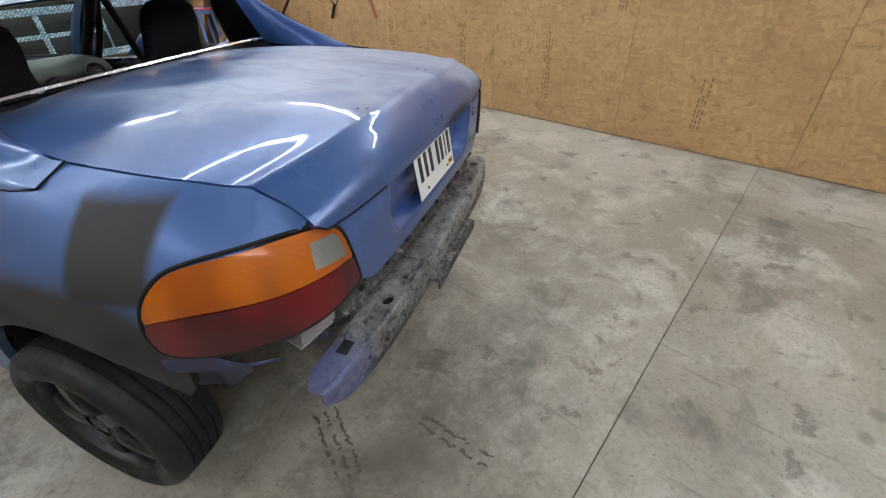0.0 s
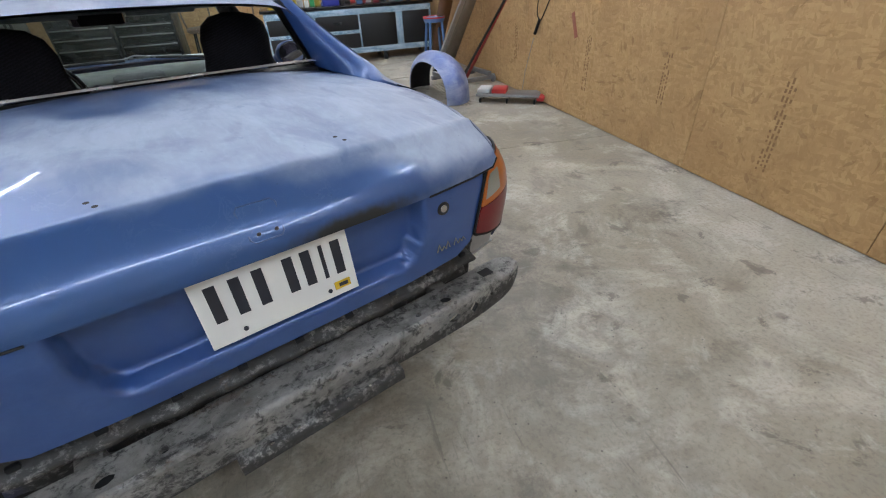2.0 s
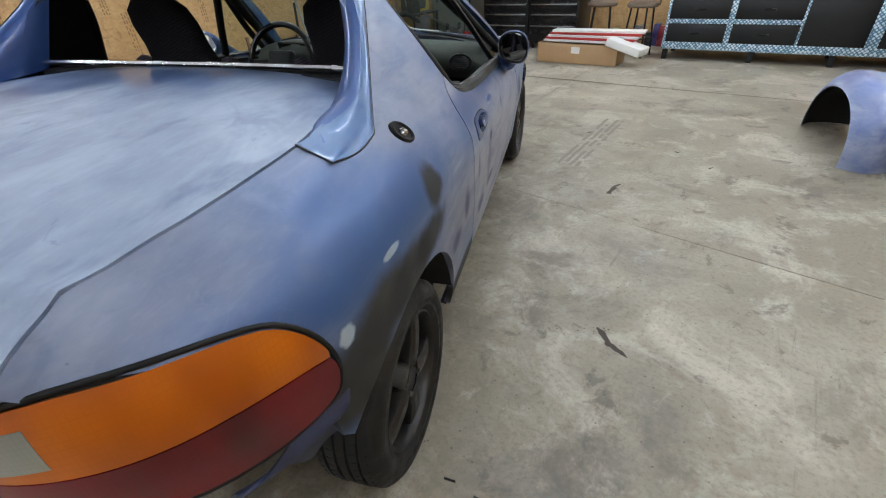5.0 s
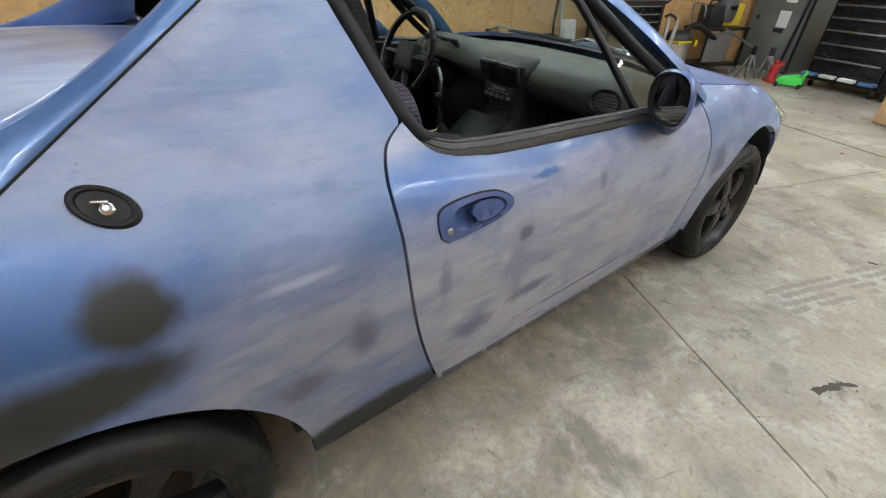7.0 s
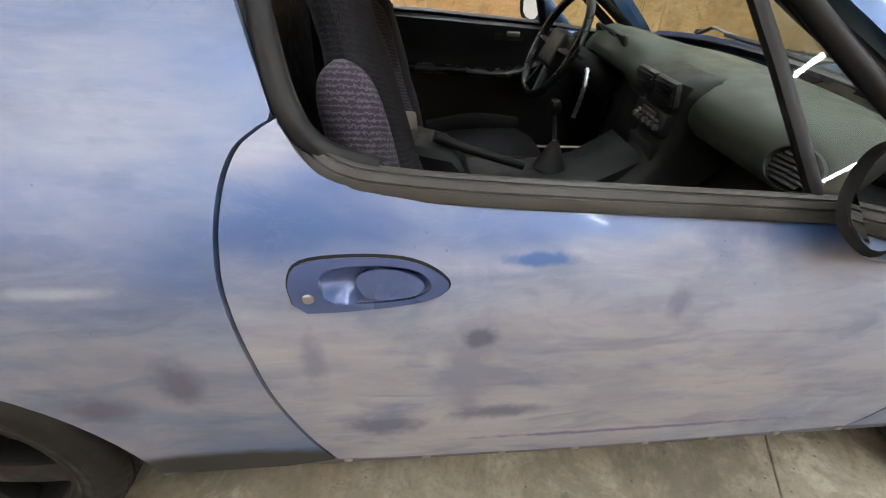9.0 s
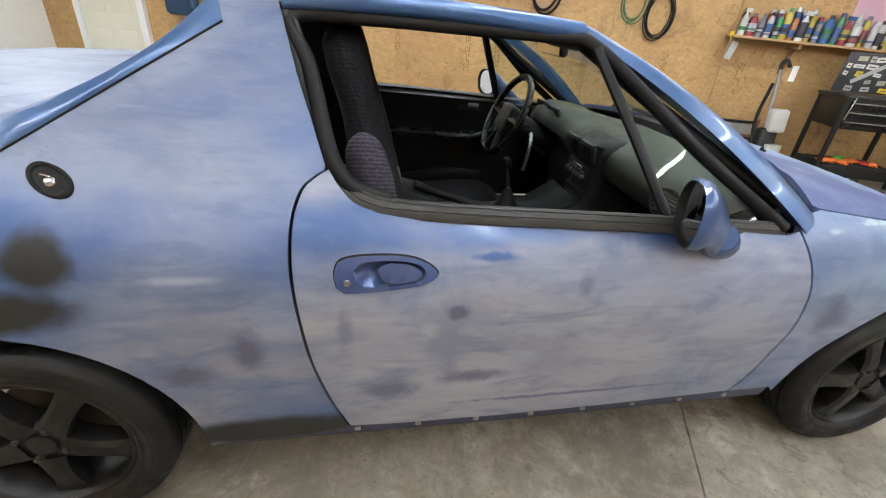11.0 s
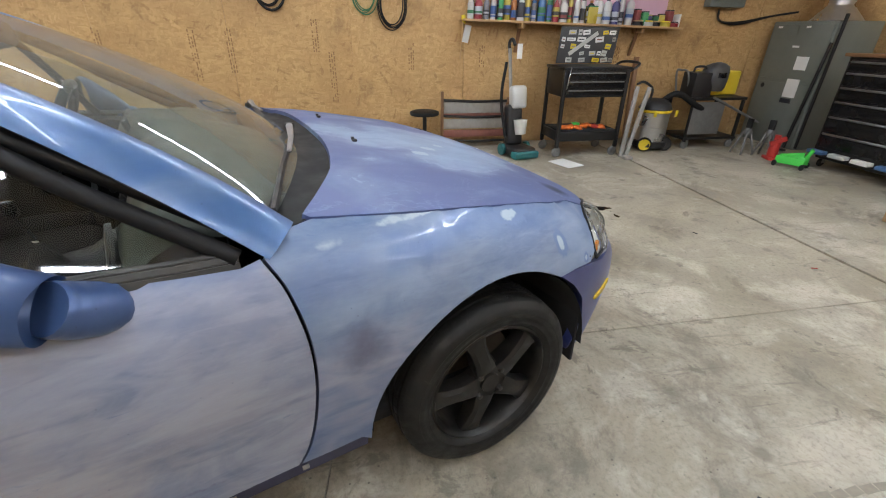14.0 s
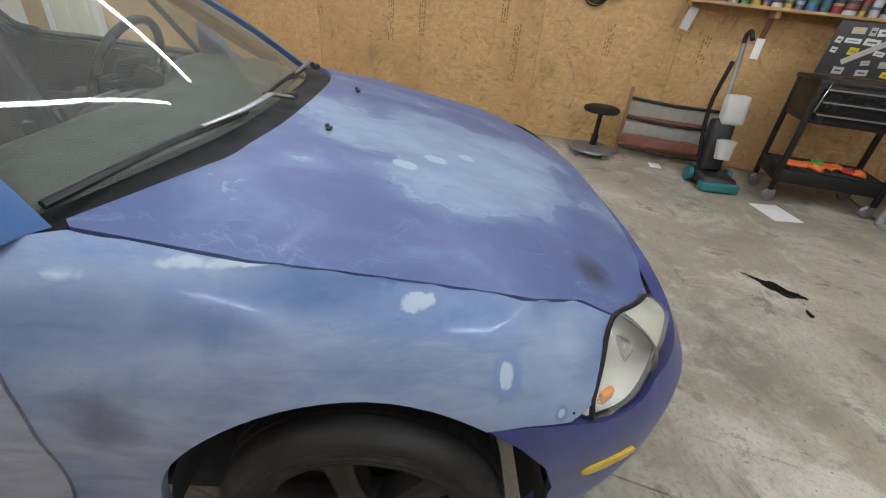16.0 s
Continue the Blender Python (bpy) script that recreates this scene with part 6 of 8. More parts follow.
for sg in (-1, 1):
    part("bracket", box((.05, .2, .08), pose(sg * .42, -.50, .50), .006), dirty_steel, beam)
    part("frame_rail", box((.09, .32, .09), pose(sg * .45, -.34, .50), .01), dark_void, car)
# dirty lower tail panel behind the beam
tail_fn = lambda t, z: np.stack([np.asarray(t), -.625 + .12 * np.abs(t) ** 2.2 + .035 * np.clip((.655 - z) / .02, 0, 1) - .040 * np.exp(-((z - .598) / .012) ** 2) + .03 * np.clip((.58 - z) / .05, 0, 1) + .004 * np.sin(t * 55) * (z < .64), np.asarray(z)], 1)
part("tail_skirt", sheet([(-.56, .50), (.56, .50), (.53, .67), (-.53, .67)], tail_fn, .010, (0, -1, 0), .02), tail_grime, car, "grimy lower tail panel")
for k in range(9):
    x = -.48 + .12 * k
    part("clip", box((.02, .012, .012), pose(x, -.635 + .12 * abs(x) ** 2.2, .645), .003), rubber, car)
for sg in (-1, 1):
    bm = bmesh.new()
    add_box(bm, (.105, .006, .07), pose(sg * .60, -.555, .625, 8, 0, 12 * sg))
    add_box(bm, (.105, .09, .005), pose(sg * .60, -.51, .592, 8, 0, 12 * sg))
    add_box(bm, (.006, .09, .07), pose(sg * .55, -.50, .625, 8, 0, 12 * sg))
    part("lamp_bracket", bm, steel_white, car, "pale bent metal bracket under the lamp", smooth=False)
    torn = lambda s, z, sg=sg: skin(s, z, .010 + .25 * np.clip(.62 - z, 0, 1) + .006 * np.sin(s * 60), sg)
    loop = [(s_at_y(-.265), .565), (s_at_y(-.25), .52), (s_at_y(-.29), .475), (s_at_y(-.33), .455), (s_at_y(-.36), .435), (s_at_y(-.42), .49), (s_at_y(-.455), .515), (s_at_y(-.455), .545), (s_at_y(-.40), .565), (s_at_y(-.36), .60), (s_at_y(-.33), .64), (s_at_y(-.31), .655)]
    part("torn_corner", sheet(loop, torn, .014, (sg, -1, 0), .006), scraped_blue, car, "torn dark blue corner of the body side")
    strip = lambda s, z, sg=sg: skin(s, z, -.004 + .012 * np.sin(z * 90), sg)
    loop = [(s_at_y(-.33), .655), (s_at_y(-.40), .648), (s_at_y(-.44), .632), (s_rear(.735), .605), (s_rear(.725), .575), (s_rear(.74), .585), (s_at_y(-.42), .585), (s_at_y(-.34), .605), (s_at_y(-.30), .64)]
    part("torn_strip", sheet(loop, strip, .014, (sg, -1, 0), .006), scraped_blue, car, "bent strip of torn blue body metal")

# cabin
dash_prof = smooth_line([(0, 2.02, .80), (0, 1.95, .865), (0, 1.82, .886), (0, 1.69, .886), (0, 1.61, .870), (0, 1.572, .838), (0, 1.562, .800), (0, 1.580, .755), (0, 1.63, .722), (0, 1.74, .705)], 4)
rows = []
for x in np.linspace(-.70, .70, 57):
    bump = math.exp(-((x + .37) / .15) ** 4)
    mid = math.exp(-(x / .14) ** 4)
    edge2 = max(0, (abs(x) - .55) / .15) ** 2
    pull = lambda y: .17 * (abs(x) / .70) ** 2.2 * max(0, min(1, (y - 1.62) / .30))
    rows.append([(x, p.y - .02 * (p.y > 1.8) - pull(p.y) - .055 * bump * (p.z > .78) + .05 * edge2 * .6, p.z + .04 * bump * math.exp(-((p.y - 1.60) / .12) ** 2) - .03 * edge2) for p in dash_prof])
cabin = new("dashboard")
cabin.parent = car
cabin["label"] = "dark grey-green moulded dashboard"
cabin.location = (0, .04, 0)
loft(rows, dash_mat, "dash_body", cabin, (0, -1, 1))


def vent(m, w, h, n):
    v = new("air_vent")
    v.parent = cabin
    part("surround", box((w, .02, h), m, .006), black_plastic, v)
    for k in range(n):
        part("slat", box((w * .86, .012, .004), m @ pose(0, -.011, h * (k / (n - 1) - .5) * .7, 30, 0, 0)), rubber, v)


rows = []
for z, y, hw in ((.880, 1.63, .115), (.872, 1.575, .125), (.855, 1.545, .128), (.82, 1.533, .126), (.77, 1.538, .115), (.70, 1.545, .105), (.62, 1.52, .10), (.56, 1.47, .10), (.53, 1.42, .10)):
    rows.append([(.07 - hw - .01, y + .20, z), (.07 - hw, y + .04, z), (.07 - hw + .018, y + .008, z), (.07 - hw * .5, y - .006, z), (.07, y - .010, z), (.07 + hw * .5, y - .006, z), (.07 + hw - .018, y + .008, z), (.07 + hw, y + .04, z), (.07 + hw + .01, y + .20, z)])
loft(rows, stack_mat, "radio_housing", cabin, (0, -1, .2), "black moulded radio housing")
vent(pose(.012, 1.519, .832, 12, 0, 0), .105, .066, 6)
vent(pose(.125, 1.519, .832, 12, 0, 0), .105, .066, 6)
round_vent = new("air_vent")
round_vent.parent = cabin
rvm = pose(.565, 1.548, .812, 78, 0, 8)
part("surround", lathe([(.046, -.012), (.052, .002), (.056, .006), (.062, .004), (.064, -.006)], rvm @ Matrix.Diagonal((1, .72, 1, 1)), 32), black_plastic, round_vent)
part("throat", lathe([(0, -.014), (.046, -.012)], rvm @ Matrix.Diagonal((1, .72, 1, 1)), 24), dark_void, round_vent)
for k in range(6):
    h = -.025 + .010 * k
    part("slat", box((2 * .046 * math.sqrt(1 - (h / .034) ** 2), .0045, .012), rvm @ pose(0, h, .0, 35, 0, 0)), grey_dark, round_vent)
stack = new("radio")
stack.parent = cabin
part("body", box((.175, .03, .062), pose(.068, 1.536, .742, -4, 0, 0), .005), black_plastic, stack)
for k in range(5):
    part("knob", lathe([(0, .014), (.008, .013), (.009, 0)], pose(.004 + .032 * k, 1.520, .732, 86, 0, 0), 12), grey_steel, stack)
part("display", box((.08, .004, .012), pose(.068, 1.519, .760, -4, 0, 0)), grey_steel, stack)
for k in range(5):
    part("button", box((.020, .006, .007), pose(.016 + .026 * k, 1.5195, .748, -4, 0, 0), .002), grey_steel, stack)
part("ashtray", box((.15, .03, .045), pose(.068, 1.536, .655, 6, 0, 0), .006), black_plastic, cabin)
part("gauge_cluster", box((.26, .02, .09), pose(-.37, 1.555, .865, 20, 0, 0), .01), black_plastic, cabin)
for x in (-.43, -.33):
    part("gauge_dial", lathe([(0, .002), (.036, .002), (.038, -.004)], pose(x, 1.540, .868, 110, 0, 0), 24), rubber, cabin)
# added black sheet paints the shaded space under the dash
part("foot_well_shade", box((1.28, .02, .44), pose(0, 1.77, .50), .0), dark_void, cabin)
sw = new("steering_wheel")
sw.parent = car
sw["label"] = "black steering wheel with a centre pad"
swm = pose(-.365, 1.385, .845, 66, 0, 0)
part("grip", tube([swm @ Vector((.182 * math.cos(a), .182 * math.sin(a), 0)) for a in np.linspace(0, 2 * math.pi, 49)], .015, 10, False), black_gloss, sw)
part("hub", box((.15, .13, .05), swm @ pose(0, -.01, -.01), .02, 3), cabin_black, sw)
for a in (0, 180, 250, 290):
    part("spoke", tube([swm @ Vector((.05 * math.cos(radians(a)), .05 * math.sin(radians(a)), -.008)), swm @ Vector((.175 * math.cos(radians(a)), .175 * math.sin(radians(a)), 0))], [.02, .011], 8, True, .5), cabin_black, sw)
part("column", tube([swm @ Vector((0, 0, -.03)), swm @ Vector((0, -.02, -.28))], [.045, .055], 12), cabin_black, sw)
part("stalk", tube([(-.34, 1.44, .83), (-.18, 1.43, .84)], .008, 8), cabin_black, sw)
chain = smooth_line([(-.235, 1.47, .80), (-.20, 1.46, .76), (-.20, 1.455, .70), (-.21, 1.45, .64)], 5)
part("key_chain", tube(chain, [.006 + .004 * (i % 2) for i in range(len(chain))], 6), steel, sw, "hanging key chain")
console = new("centre_console")
console.parent = car
rows = []
for y, hw, z in ((.62, .10, .64), (.80, .105, .66), (.98, .10, .62), (1.05, .095, .54), (1.25, .10, .535), (1.42, .11, .56), (1.55, .12, .64)):
    rows.append([(-hw - .01, y, .28), (-hw, y, z - .02), (-hw + .02, y, z), (hw - .02, y, z), (hw, y, z - .02), (hw + .01, y, .28)])
loft(rows, cabin_black, "console_body", console, (0, 0, 1))
part("shift_boot", lathe([(.055, 0), (.04, .03), (.018, .075), (.01, .09)], pose(0, 1.32, .545), 16), rubber, console)
part("shift_lever", tube([(0, 1.32, .62), (0, 1.30, .72)], .007, 8), chrome, console)
part("shift_knob", lathe([(0, .03), (.016, .026), (.023, .008), (.02, -.012), (.009, -.022)], pose(0, 1.295, .735), 16), black_gloss, console)
part("hand_brake", tube([(.03, 1.22, .56), (.035, 1.02, .62), (.035, .93, .655)], [.014, .014, .017], 10), cabin_black, console)
part("armrest_lid", box((.16, .24, .035), pose(0, .76, .675), .012), console_lid, console, "worn brown-grey armrest lid")


def ring_section(z, y, hw, hd, x0, p=2.6, n=28):
    return [(x0 + hw * math.copysign(abs(math.cos(a)) ** (2 / p), math.cos(a)), y + hd * math.copysign(abs(math.sin(a)) ** (2 / p), math.sin(a)), z) for a in np.linspace(0, 2 * math.pi, n + 1)]


def make_seat(x0):
    seat = new("seat")
    seat.parent = car
    seat["label"] = "black cloth bucket seat with tall integral headrest"
    back = [(z, y - .15 + .105 * max(0, z - .46) / .73, hw, hd) for z, y, hw, hd in ((.40, .99, .21, .06), (.46, .985, .235, .075), (.60, .945, .245, .075), (.75, .90, .24, .07), (.86, .86, .225, .062), (.93, .835, .19, .055), (.98, .815, .145, .05), (1.03, .795, .135, .05), (1.10, .765, .135, .052), (1.15, .745, .12, .048), (1.18, .735, .085, .035), (1.192, .73, .03, .012))]
    loft([ring_section(z, y, hw, hd, x0) for z, y, hw, hd in back], seat_cloth, "backrest", seat, (0, 1, 0), "black cloth backrest with headrest")
    for sg in (-1, 1):
        pts = smooth_line([(x0 + sg * .200, .885, .44), (x0 + sg * .212, .85, .58), (x0 + sg * .212, .80, .72), (x0 + sg * .208, .765, .86), (x0 + sg * .205, .745, .94), (x0 + sg * .203, .738, .985)], 5)
        k_ = len(pts) - 1
        part("bolster", tube(pts, [.047 * math.sqrt(max(.02, 1 - (max(0, i - .62 * k_) / (.385 * k_)) ** 2)) for i in range(k_ + 1)], 14, True, 1.1), seat_side, seat, "purple-grey patterned side bolster")
    cush = [(.86, .36, .20, .055), (.92, .385, .235, .075), (1.05, .40, .245, .08), (1.2, .415, .245, .08), (1.32, .425, .235, .075), (1.38, .42, .20, .055), (1.40, .41, .12, .03)]
    rows = [[(q[0], y, zc + (q[1] - y)) for q in ring_section(0, y, hw, hd, x0)] for y, zc, hw, hd in cush]
    loft(rows, seat_cloth, "cushion", seat, (0, 0, 1), "black cloth seat cushion")
    for sg in (-1, 1):
        part("cushion_bolster", tube(smooth_line([(x0 + sg * .215, .95, .44), (x0 + sg * .225, 1.15, .475), (x0 + sg * .215, 1.34, .465)], 5), .05, 12), seat_cloth, seat)


make_seat(.385)
make_seat(-.34)
for side in (1, -1):
    card = lambda s, z, side=side: skin(s, np.minimum(z, .70), .075, side) * np.array([1, 1, 0]) + np.stack([0 * z, 0 * z, z], 1) - np.stack([side * .35 * np.clip(z - .72, 0, 1), 0 * z, 0 * z], 1)
    trim = new("door_card")
    trim.parent = car
    trim["label"] = "black inner door panel with armrest"
    loop = [(s_at_y(.66), .32), (s_at_y(1.82), .32), (s_at_y(1.80), .80), (s_at_y(1.45), .838), (s_at_y(.85), .862), (s_at_y(.70), .87)]
    part("panel", sheet(loop, card, .04, (-side, 0, 0), .03), card_mat, trim)
    part("armrest", tube(smooth_line([(side * .755, .78, .66), (side * .72, 1.0, .665), (side * .71, 1.3, .66), (side * .75, 1.5, .72)], 5), .032, 10, True, .6), black_gloss, trim)
    part("handle_bezel", box((.012, .13, .055), pose(side * .735, 1.30, .815, 0, 0, 0), .005), black_plastic, trim)
    part("inner_handle", box((.016, .06, .022), pose(side * .727, 1.315, .815), .006), steel, trim)
for side in (1, -1):
    inner_fn = lambda s, z, side=side: skin(s, z, .05, side)
    part("inner_pillar", sheet(flank([(.42, .9), (.67, .93), (.66, .99), (.60, 1.15), (.57, 1.22), (.46, 1.23), (.42, 1.18)]), inner_fn, .04, (-side, 0, 0), .01), card_mat, car)
    part("inner_quarter", sheet(flank([(.40, .30), (.68, .30), (.68, .93), (.40, .95)]), inner_fn, .05, (-side, 0, 0), 0), card_mat, car)
rows = []
for k in range(9):
    y = .47 + .79 * k / 8
    rows.append([(x * .47, y, 1.232 - .025 * abs(x) ** 3) for x in np.linspace(-1, 1, 9)])
loft(rows, card_mat, "headliner", car, (0, 0, -1), "dark headliner")
part("header_trim", box((.98, .12, .035), pose(0, 1.262, 1.208, -8, 0, 0), .012, 3), cabin_black, car, "black windshield header")
for sg in (-1, 1):
    part("pillar_trim", tube([(sg * .505, 1.27, 1.20), (sg * .575, 1.46, 1.075), (sg * .655, 1.68, .945), (sg * .70, 1.80, .875)], [.03, .026, .026, .03], 10, True, .7), cabin_black, car, "black inner pillar cover")
for x in (-.24, .24):
    part("sun_visor", box((.30, .13, .016), pose(x, 1.30, 1.195, -18, 0, 0), .006), black_plastic, car)
part("rear_shelf", box((1.16, .12, .04), pose(0, .43, .985), .01), card_mat, car, "black trim below the rear window")
part("rear_trim", box((1.2, .04, .6), pose(0, .47, .70), .01), card_mat, car)
rv = new("rear_view_mirror")
rv.parent = car
part("shell", box((.22, .03, .06), pose(-.02, 1.41, 1.163, 8, 0, 0), .014, 3), black_plastic, rv)
part("stem", tube([(-.02, 1.42, 1.17), (0, 1.40, 1.225)], .008, 8), black_plastic, rv)
part("mirror_glass", box((.205, .003, .048), pose(-.02, 1.394, 1.161, 8, 0, 0), .001), mirror_glass, rv, smooth=False)
for sg in (-1, 1):
    for i in range(8):
        p = skin_at(.72 + .16 * i, .268, .006, sg)
        part("clip", box((.006, .016, .012), pose(*p), .002), steel_white, car)

# the car stands a little higher on its left side: everything but the wheels leans
for ob in car.children_recursive:
    if ob.type == "MESH" and not (ob.parent and ob.parent.name.startswith("wheel")) and not ob.name.startswith("wheel"):
        for v in ob.data.vertices:
            v.co.z += .020 * (.72 - v.co.x)

# ---------- things along the left wall
def thing(name, m, label, category, group=""):
    ob = new(name)
    ob.matrix_world = m
    return tagged(ob, label, category, group)


def caster(parent, m, r=.045, w=.022, mat=None):
    c = new("caster")
    c.parent = parent
    part("wheel", lathe([(0, w / 2), (r * .8, w / 2), (r, w / 4), (r, -w / 4), (r * .8, -w / 2), (0, -w / 2)], m @ pose(0, 0, r, 0, 90, 0), 18), mat or grey_steel, c)
    part("fork", box((w + .014, r * .9, r * 1.1), m @ pose(0, .012, r * 1.5), .004), grey_steel, c)


SHELF = in_room(-4.28, 4.56, 1.308) @ pose(0, 0, 0, 1.15 * -1, 0, 0)
shelf = thing("wall_shelf", SHELF, "raw wooden shelf board fixed to the wall", "shelf")
part("board", box((.23, 2.55, .022), pose(.115, 0, -.011), .003), wood, shelf)
for u in (-.62, .80):
    part("brace", box((.016, .04, .30), pose(.05, u, -.17, 0, 18, 0), .003), wood_dark, shelf)
    part("cleat", box((.19, .035, .05), pose(.10, u, -.047), .003), wood, shelf)
part("end_board", box((.16, .018, .13), pose(.10, 1.24, .066), .003), white_paint, shelf)

rnd = random.Random(4)
PAL = [(.03, .16, .06), (.50, .50, .48), (.02, .02, .024), (.05, .045, .14), (.42, .33, .05), (.035, .26, .08), (.36, .13, .035), (.45, .45, .44), (.60, .60, .58), (.03, .10, .25), (.25, .03, .04), (.015, .015, .015), (.03, .03, .035), (.16, .16, .18)]
PALM = [plain("bottle_plastic", c, .3, grain=25, vary=.15, bump=.05) for c in PAL]
LABEL = [plain("bottle_label", c, .5, grain=60, vary=.5, bump=0) for c in ((.42, .42, .42), (.05, .10, .26), (.35, .30, .06), (.22, .05, .05), (.04, .04, .05), (.36, .38, .42), (.03, .14, .06))]


def bottle(m, r, h, kind, body, cap, label):
    b = new("bottle" if kind != "can" else "spray_can")
    b.matrix_world = m
    tagged(b, ("coloured plastic bottle with a printed label standing on the shelf" if kind != "can" else "slim printed spray can standing on the shelf"), "bottle" if kind != "can" else "can", "bottles on the shelf")
    if kind == "can":
        part("body", lathe([(0, 0), (r, 0), (r, h * .82), (r * .7, h * .88), (r * .45, h * .89)], None, 14), body, b)
        part("cap", lathe([(r * .75, h * .85), (r * .75, h), (0, h)], None, 12), cap, b)
    elif kind == "spray":
        part("body", lathe([(0, 0), (r, 0), (r, h * .5), (r * .8, h * .62), (r * .35, h * .75), (r * .35, h * .8)], None, 14), body, b)
        part("trigger_head", box((r * .8, r * 1.9, h * .13), pose(0, r * .3, h * .88), r * .15), cap, b)
    else:
        part("body", lathe([(0, 0), (r, 0), (r, h * .72), (r * .75, h * .82), (r * .35, h * .88), (r * .35, h * .92)], None, 14), body, b)
        part("cap", lathe([(r * .42, h * .88), (r * .42, h), (0, h)], None, 10), cap, b)
    lo, hi = rnd.uniform(.08, .22), rnd.uniform(.42, .60)
    part("label", lathe([(r + .0015, h * lo), (r + .0015, h * hi)], None, 14), label, b)
    part("label_band", lathe([(r + .0025, h * (lo + .06)), (r + .0025, h * (lo + .06 + rnd.uniform(.05, .14)))], None, 14), rnd.choice(LABEL), b)


u = -1.22
while u < .62:
    kind = rnd.choice(["can", "spray", "bottle", "can", "bottle"])
    r = rnd.uniform(.026, .046) if kind != "can" else rnd.uniform(.024, .033)
    h = rnd.uniform(.19, .29)
    bottle(SHELF @ pose(.115 + rnd.uniform(-.03, .03), u + r, 0), r, h, kind, rnd.choice(PALM), rnd.choice(PALM), rnd.choice(LABEL))
    if rnd.random() < .6:
        r2 = rnd.uniform(.025, .035)
        bottle(SHELF @ pose(.04, u + r + .02, 0), r2, rnd.uniform(.22, .30), "can", rnd.choice(PALM), rnd.choice(PALM), rnd.choice(LABEL))
    u += 2 * r + rnd.uniform(.004, .018)
for k in range(7):
    jug = new("jug")
    jug.matrix_world = SHELF @ pose(.11, .20 + k * .075, 0) if k < 1 else SHELF @ pose(.12 + rnd.uniform(-.03, .02), .66 + k * .078, 0, 0, 0, rnd.uniform(-20, 20))
    tagged(jug, "small boxed supply with coloured print on the shelf", "box", "supplies on the shelf")
    s = (.08, .065, rnd.uniform(.06, .2)) if k else (.12, .15, .16)
    part("carton", box(s, pose(0, 0, s[2] / 2), .006), rnd.choice(PALM + LABEL), jug)
    part("lid", box((s[0] * .96, s[1] * .96, .012), pose(0, 0, s[2] + .006), .003), rnd.choice(PALM), jug)
for k in range(5):
    r = rnd.uniform(.05, .07)
    tin = thing("sanding_disc_stack", SHELF @ pose(.14, .75 + .11 * k, 0), "low stack of sanding discs in a dark tin", "tin", "tins on the shelf")
    part("tin", lathe([(0, 0), (r, 0), (r, .035), (r * 1.05, .04), (0, .042)], None, 18), rnd.choice(PALM), tin)
    part("disc", lathe([(r * .9, .043), (r * .9, .055), (0, .056)], None, 18), rnd.choice((cardboard, black_metal, yellow)), tin)

poster = thing("pink_sheet", in_room(-4.272, 5.05, 1.62), "plain pink sheet pinned above the shelf", "poster")
part("sheet_paper", box((.004, 1.35, .55)), pink_paper, poster, smooth=False)

duster = thing("duster", in_room(-4.20, 3.30, 1.30), "yellow-headed duster with a grey cloth hanging from the shelf end", "duster")
part("head", lathe([(0, .03), (.02, .028), (.024, 0), (.016, -.05), (.0, -.06)], pose(.04, 0, .04, 10, 0, 0), 12), yellow, duster)
part("cloth", box((.02, .07, .17), pose(.05, .035, -.11, -12, 0, 0), .006), pale_plastic, duster)
part("stick", tube([(.05, -.005, 0), (.05, -.03, -.36)], .006, 8), wood, duster)


def coil(m, r, turns, mat, label, thick=.006):
    c = thing("cable_coil", m, label, "cable", "coils on the wall")
    pts = []
    for k in range(turns * 26 + 1):
        a = 2 * math.pi * k / 26
        rr = r * (1 + .12 * math.sin(1.7 * k / 26 + turns))
        pts.append((.02 + .004 * (k // 26), rr * .78 * math.sin(a) + .01 * math.sin(k * .13), rr * math.cos(a) * 1.25 - .1 * rr))
    part("cable", tube(pts, thick, 6), mat, c)
    part("hook", tube([(0, 0, r * 1.2), (.05, 0, r * 1.16), (.055, 0, r * 1.25)], .005, 6), steel, c)


coil(in_room(-4.27, 2.56, 1.47), .17, 5, rubber, "black cable hung in a loose coil on the wall")
coil(in_room(-4.27, 2.28, 1.58), .15, 4, green_cord, "green cable hung in a coil on the wall")
coil(in_room(-4.27, -.25, 1.62), .10, 5, wood, "tan rope hung in a coil on the wall")
coil(in_room(-4.27, 1.35, 1.66), .2, 2, rubber, "black hose bent over a wall hook", .014)
tagpaper = thing("cardboard_tag", in_room(-4.262, 1.32, 1.5), "square cardboard tag hanging under a hose", "tag")
part("card", box((.006, .15, .14), None, .002), cardboard, tagpaper)

# stool
stool = thing("shop_stool", in_room(-3.9, 2.84), "low black round stool on a wheeled base", "stool")
part("seat", lathe([(0, .445), (.13, .445), (.155, .435), (.16, .415), (.15, .40), (0, .395)], None, 30), rubber, stool, "black padded seat")
part("post", lathe([(.022, .40), (.022, .2), (.032, .19), (.032, .08)], None, 16), black_metal, stool)
part("base", lathe([(.04, .10), (.20, .075), (.215, .06), (.20, .05), (0, .05)], None, 28), grey_steel, stool)
for k in range(4):
    a = radians(45 + 90 * k)
    caster(stool, pose(.18 * math.cos(a), .18 * math.sin(a), 0), .024, .016)

# low rack leaning at the wall
rack = thing("low_rack", in_room(-4.05, 3.44), "rusty frame rack with faded red and grey panels", "rack")
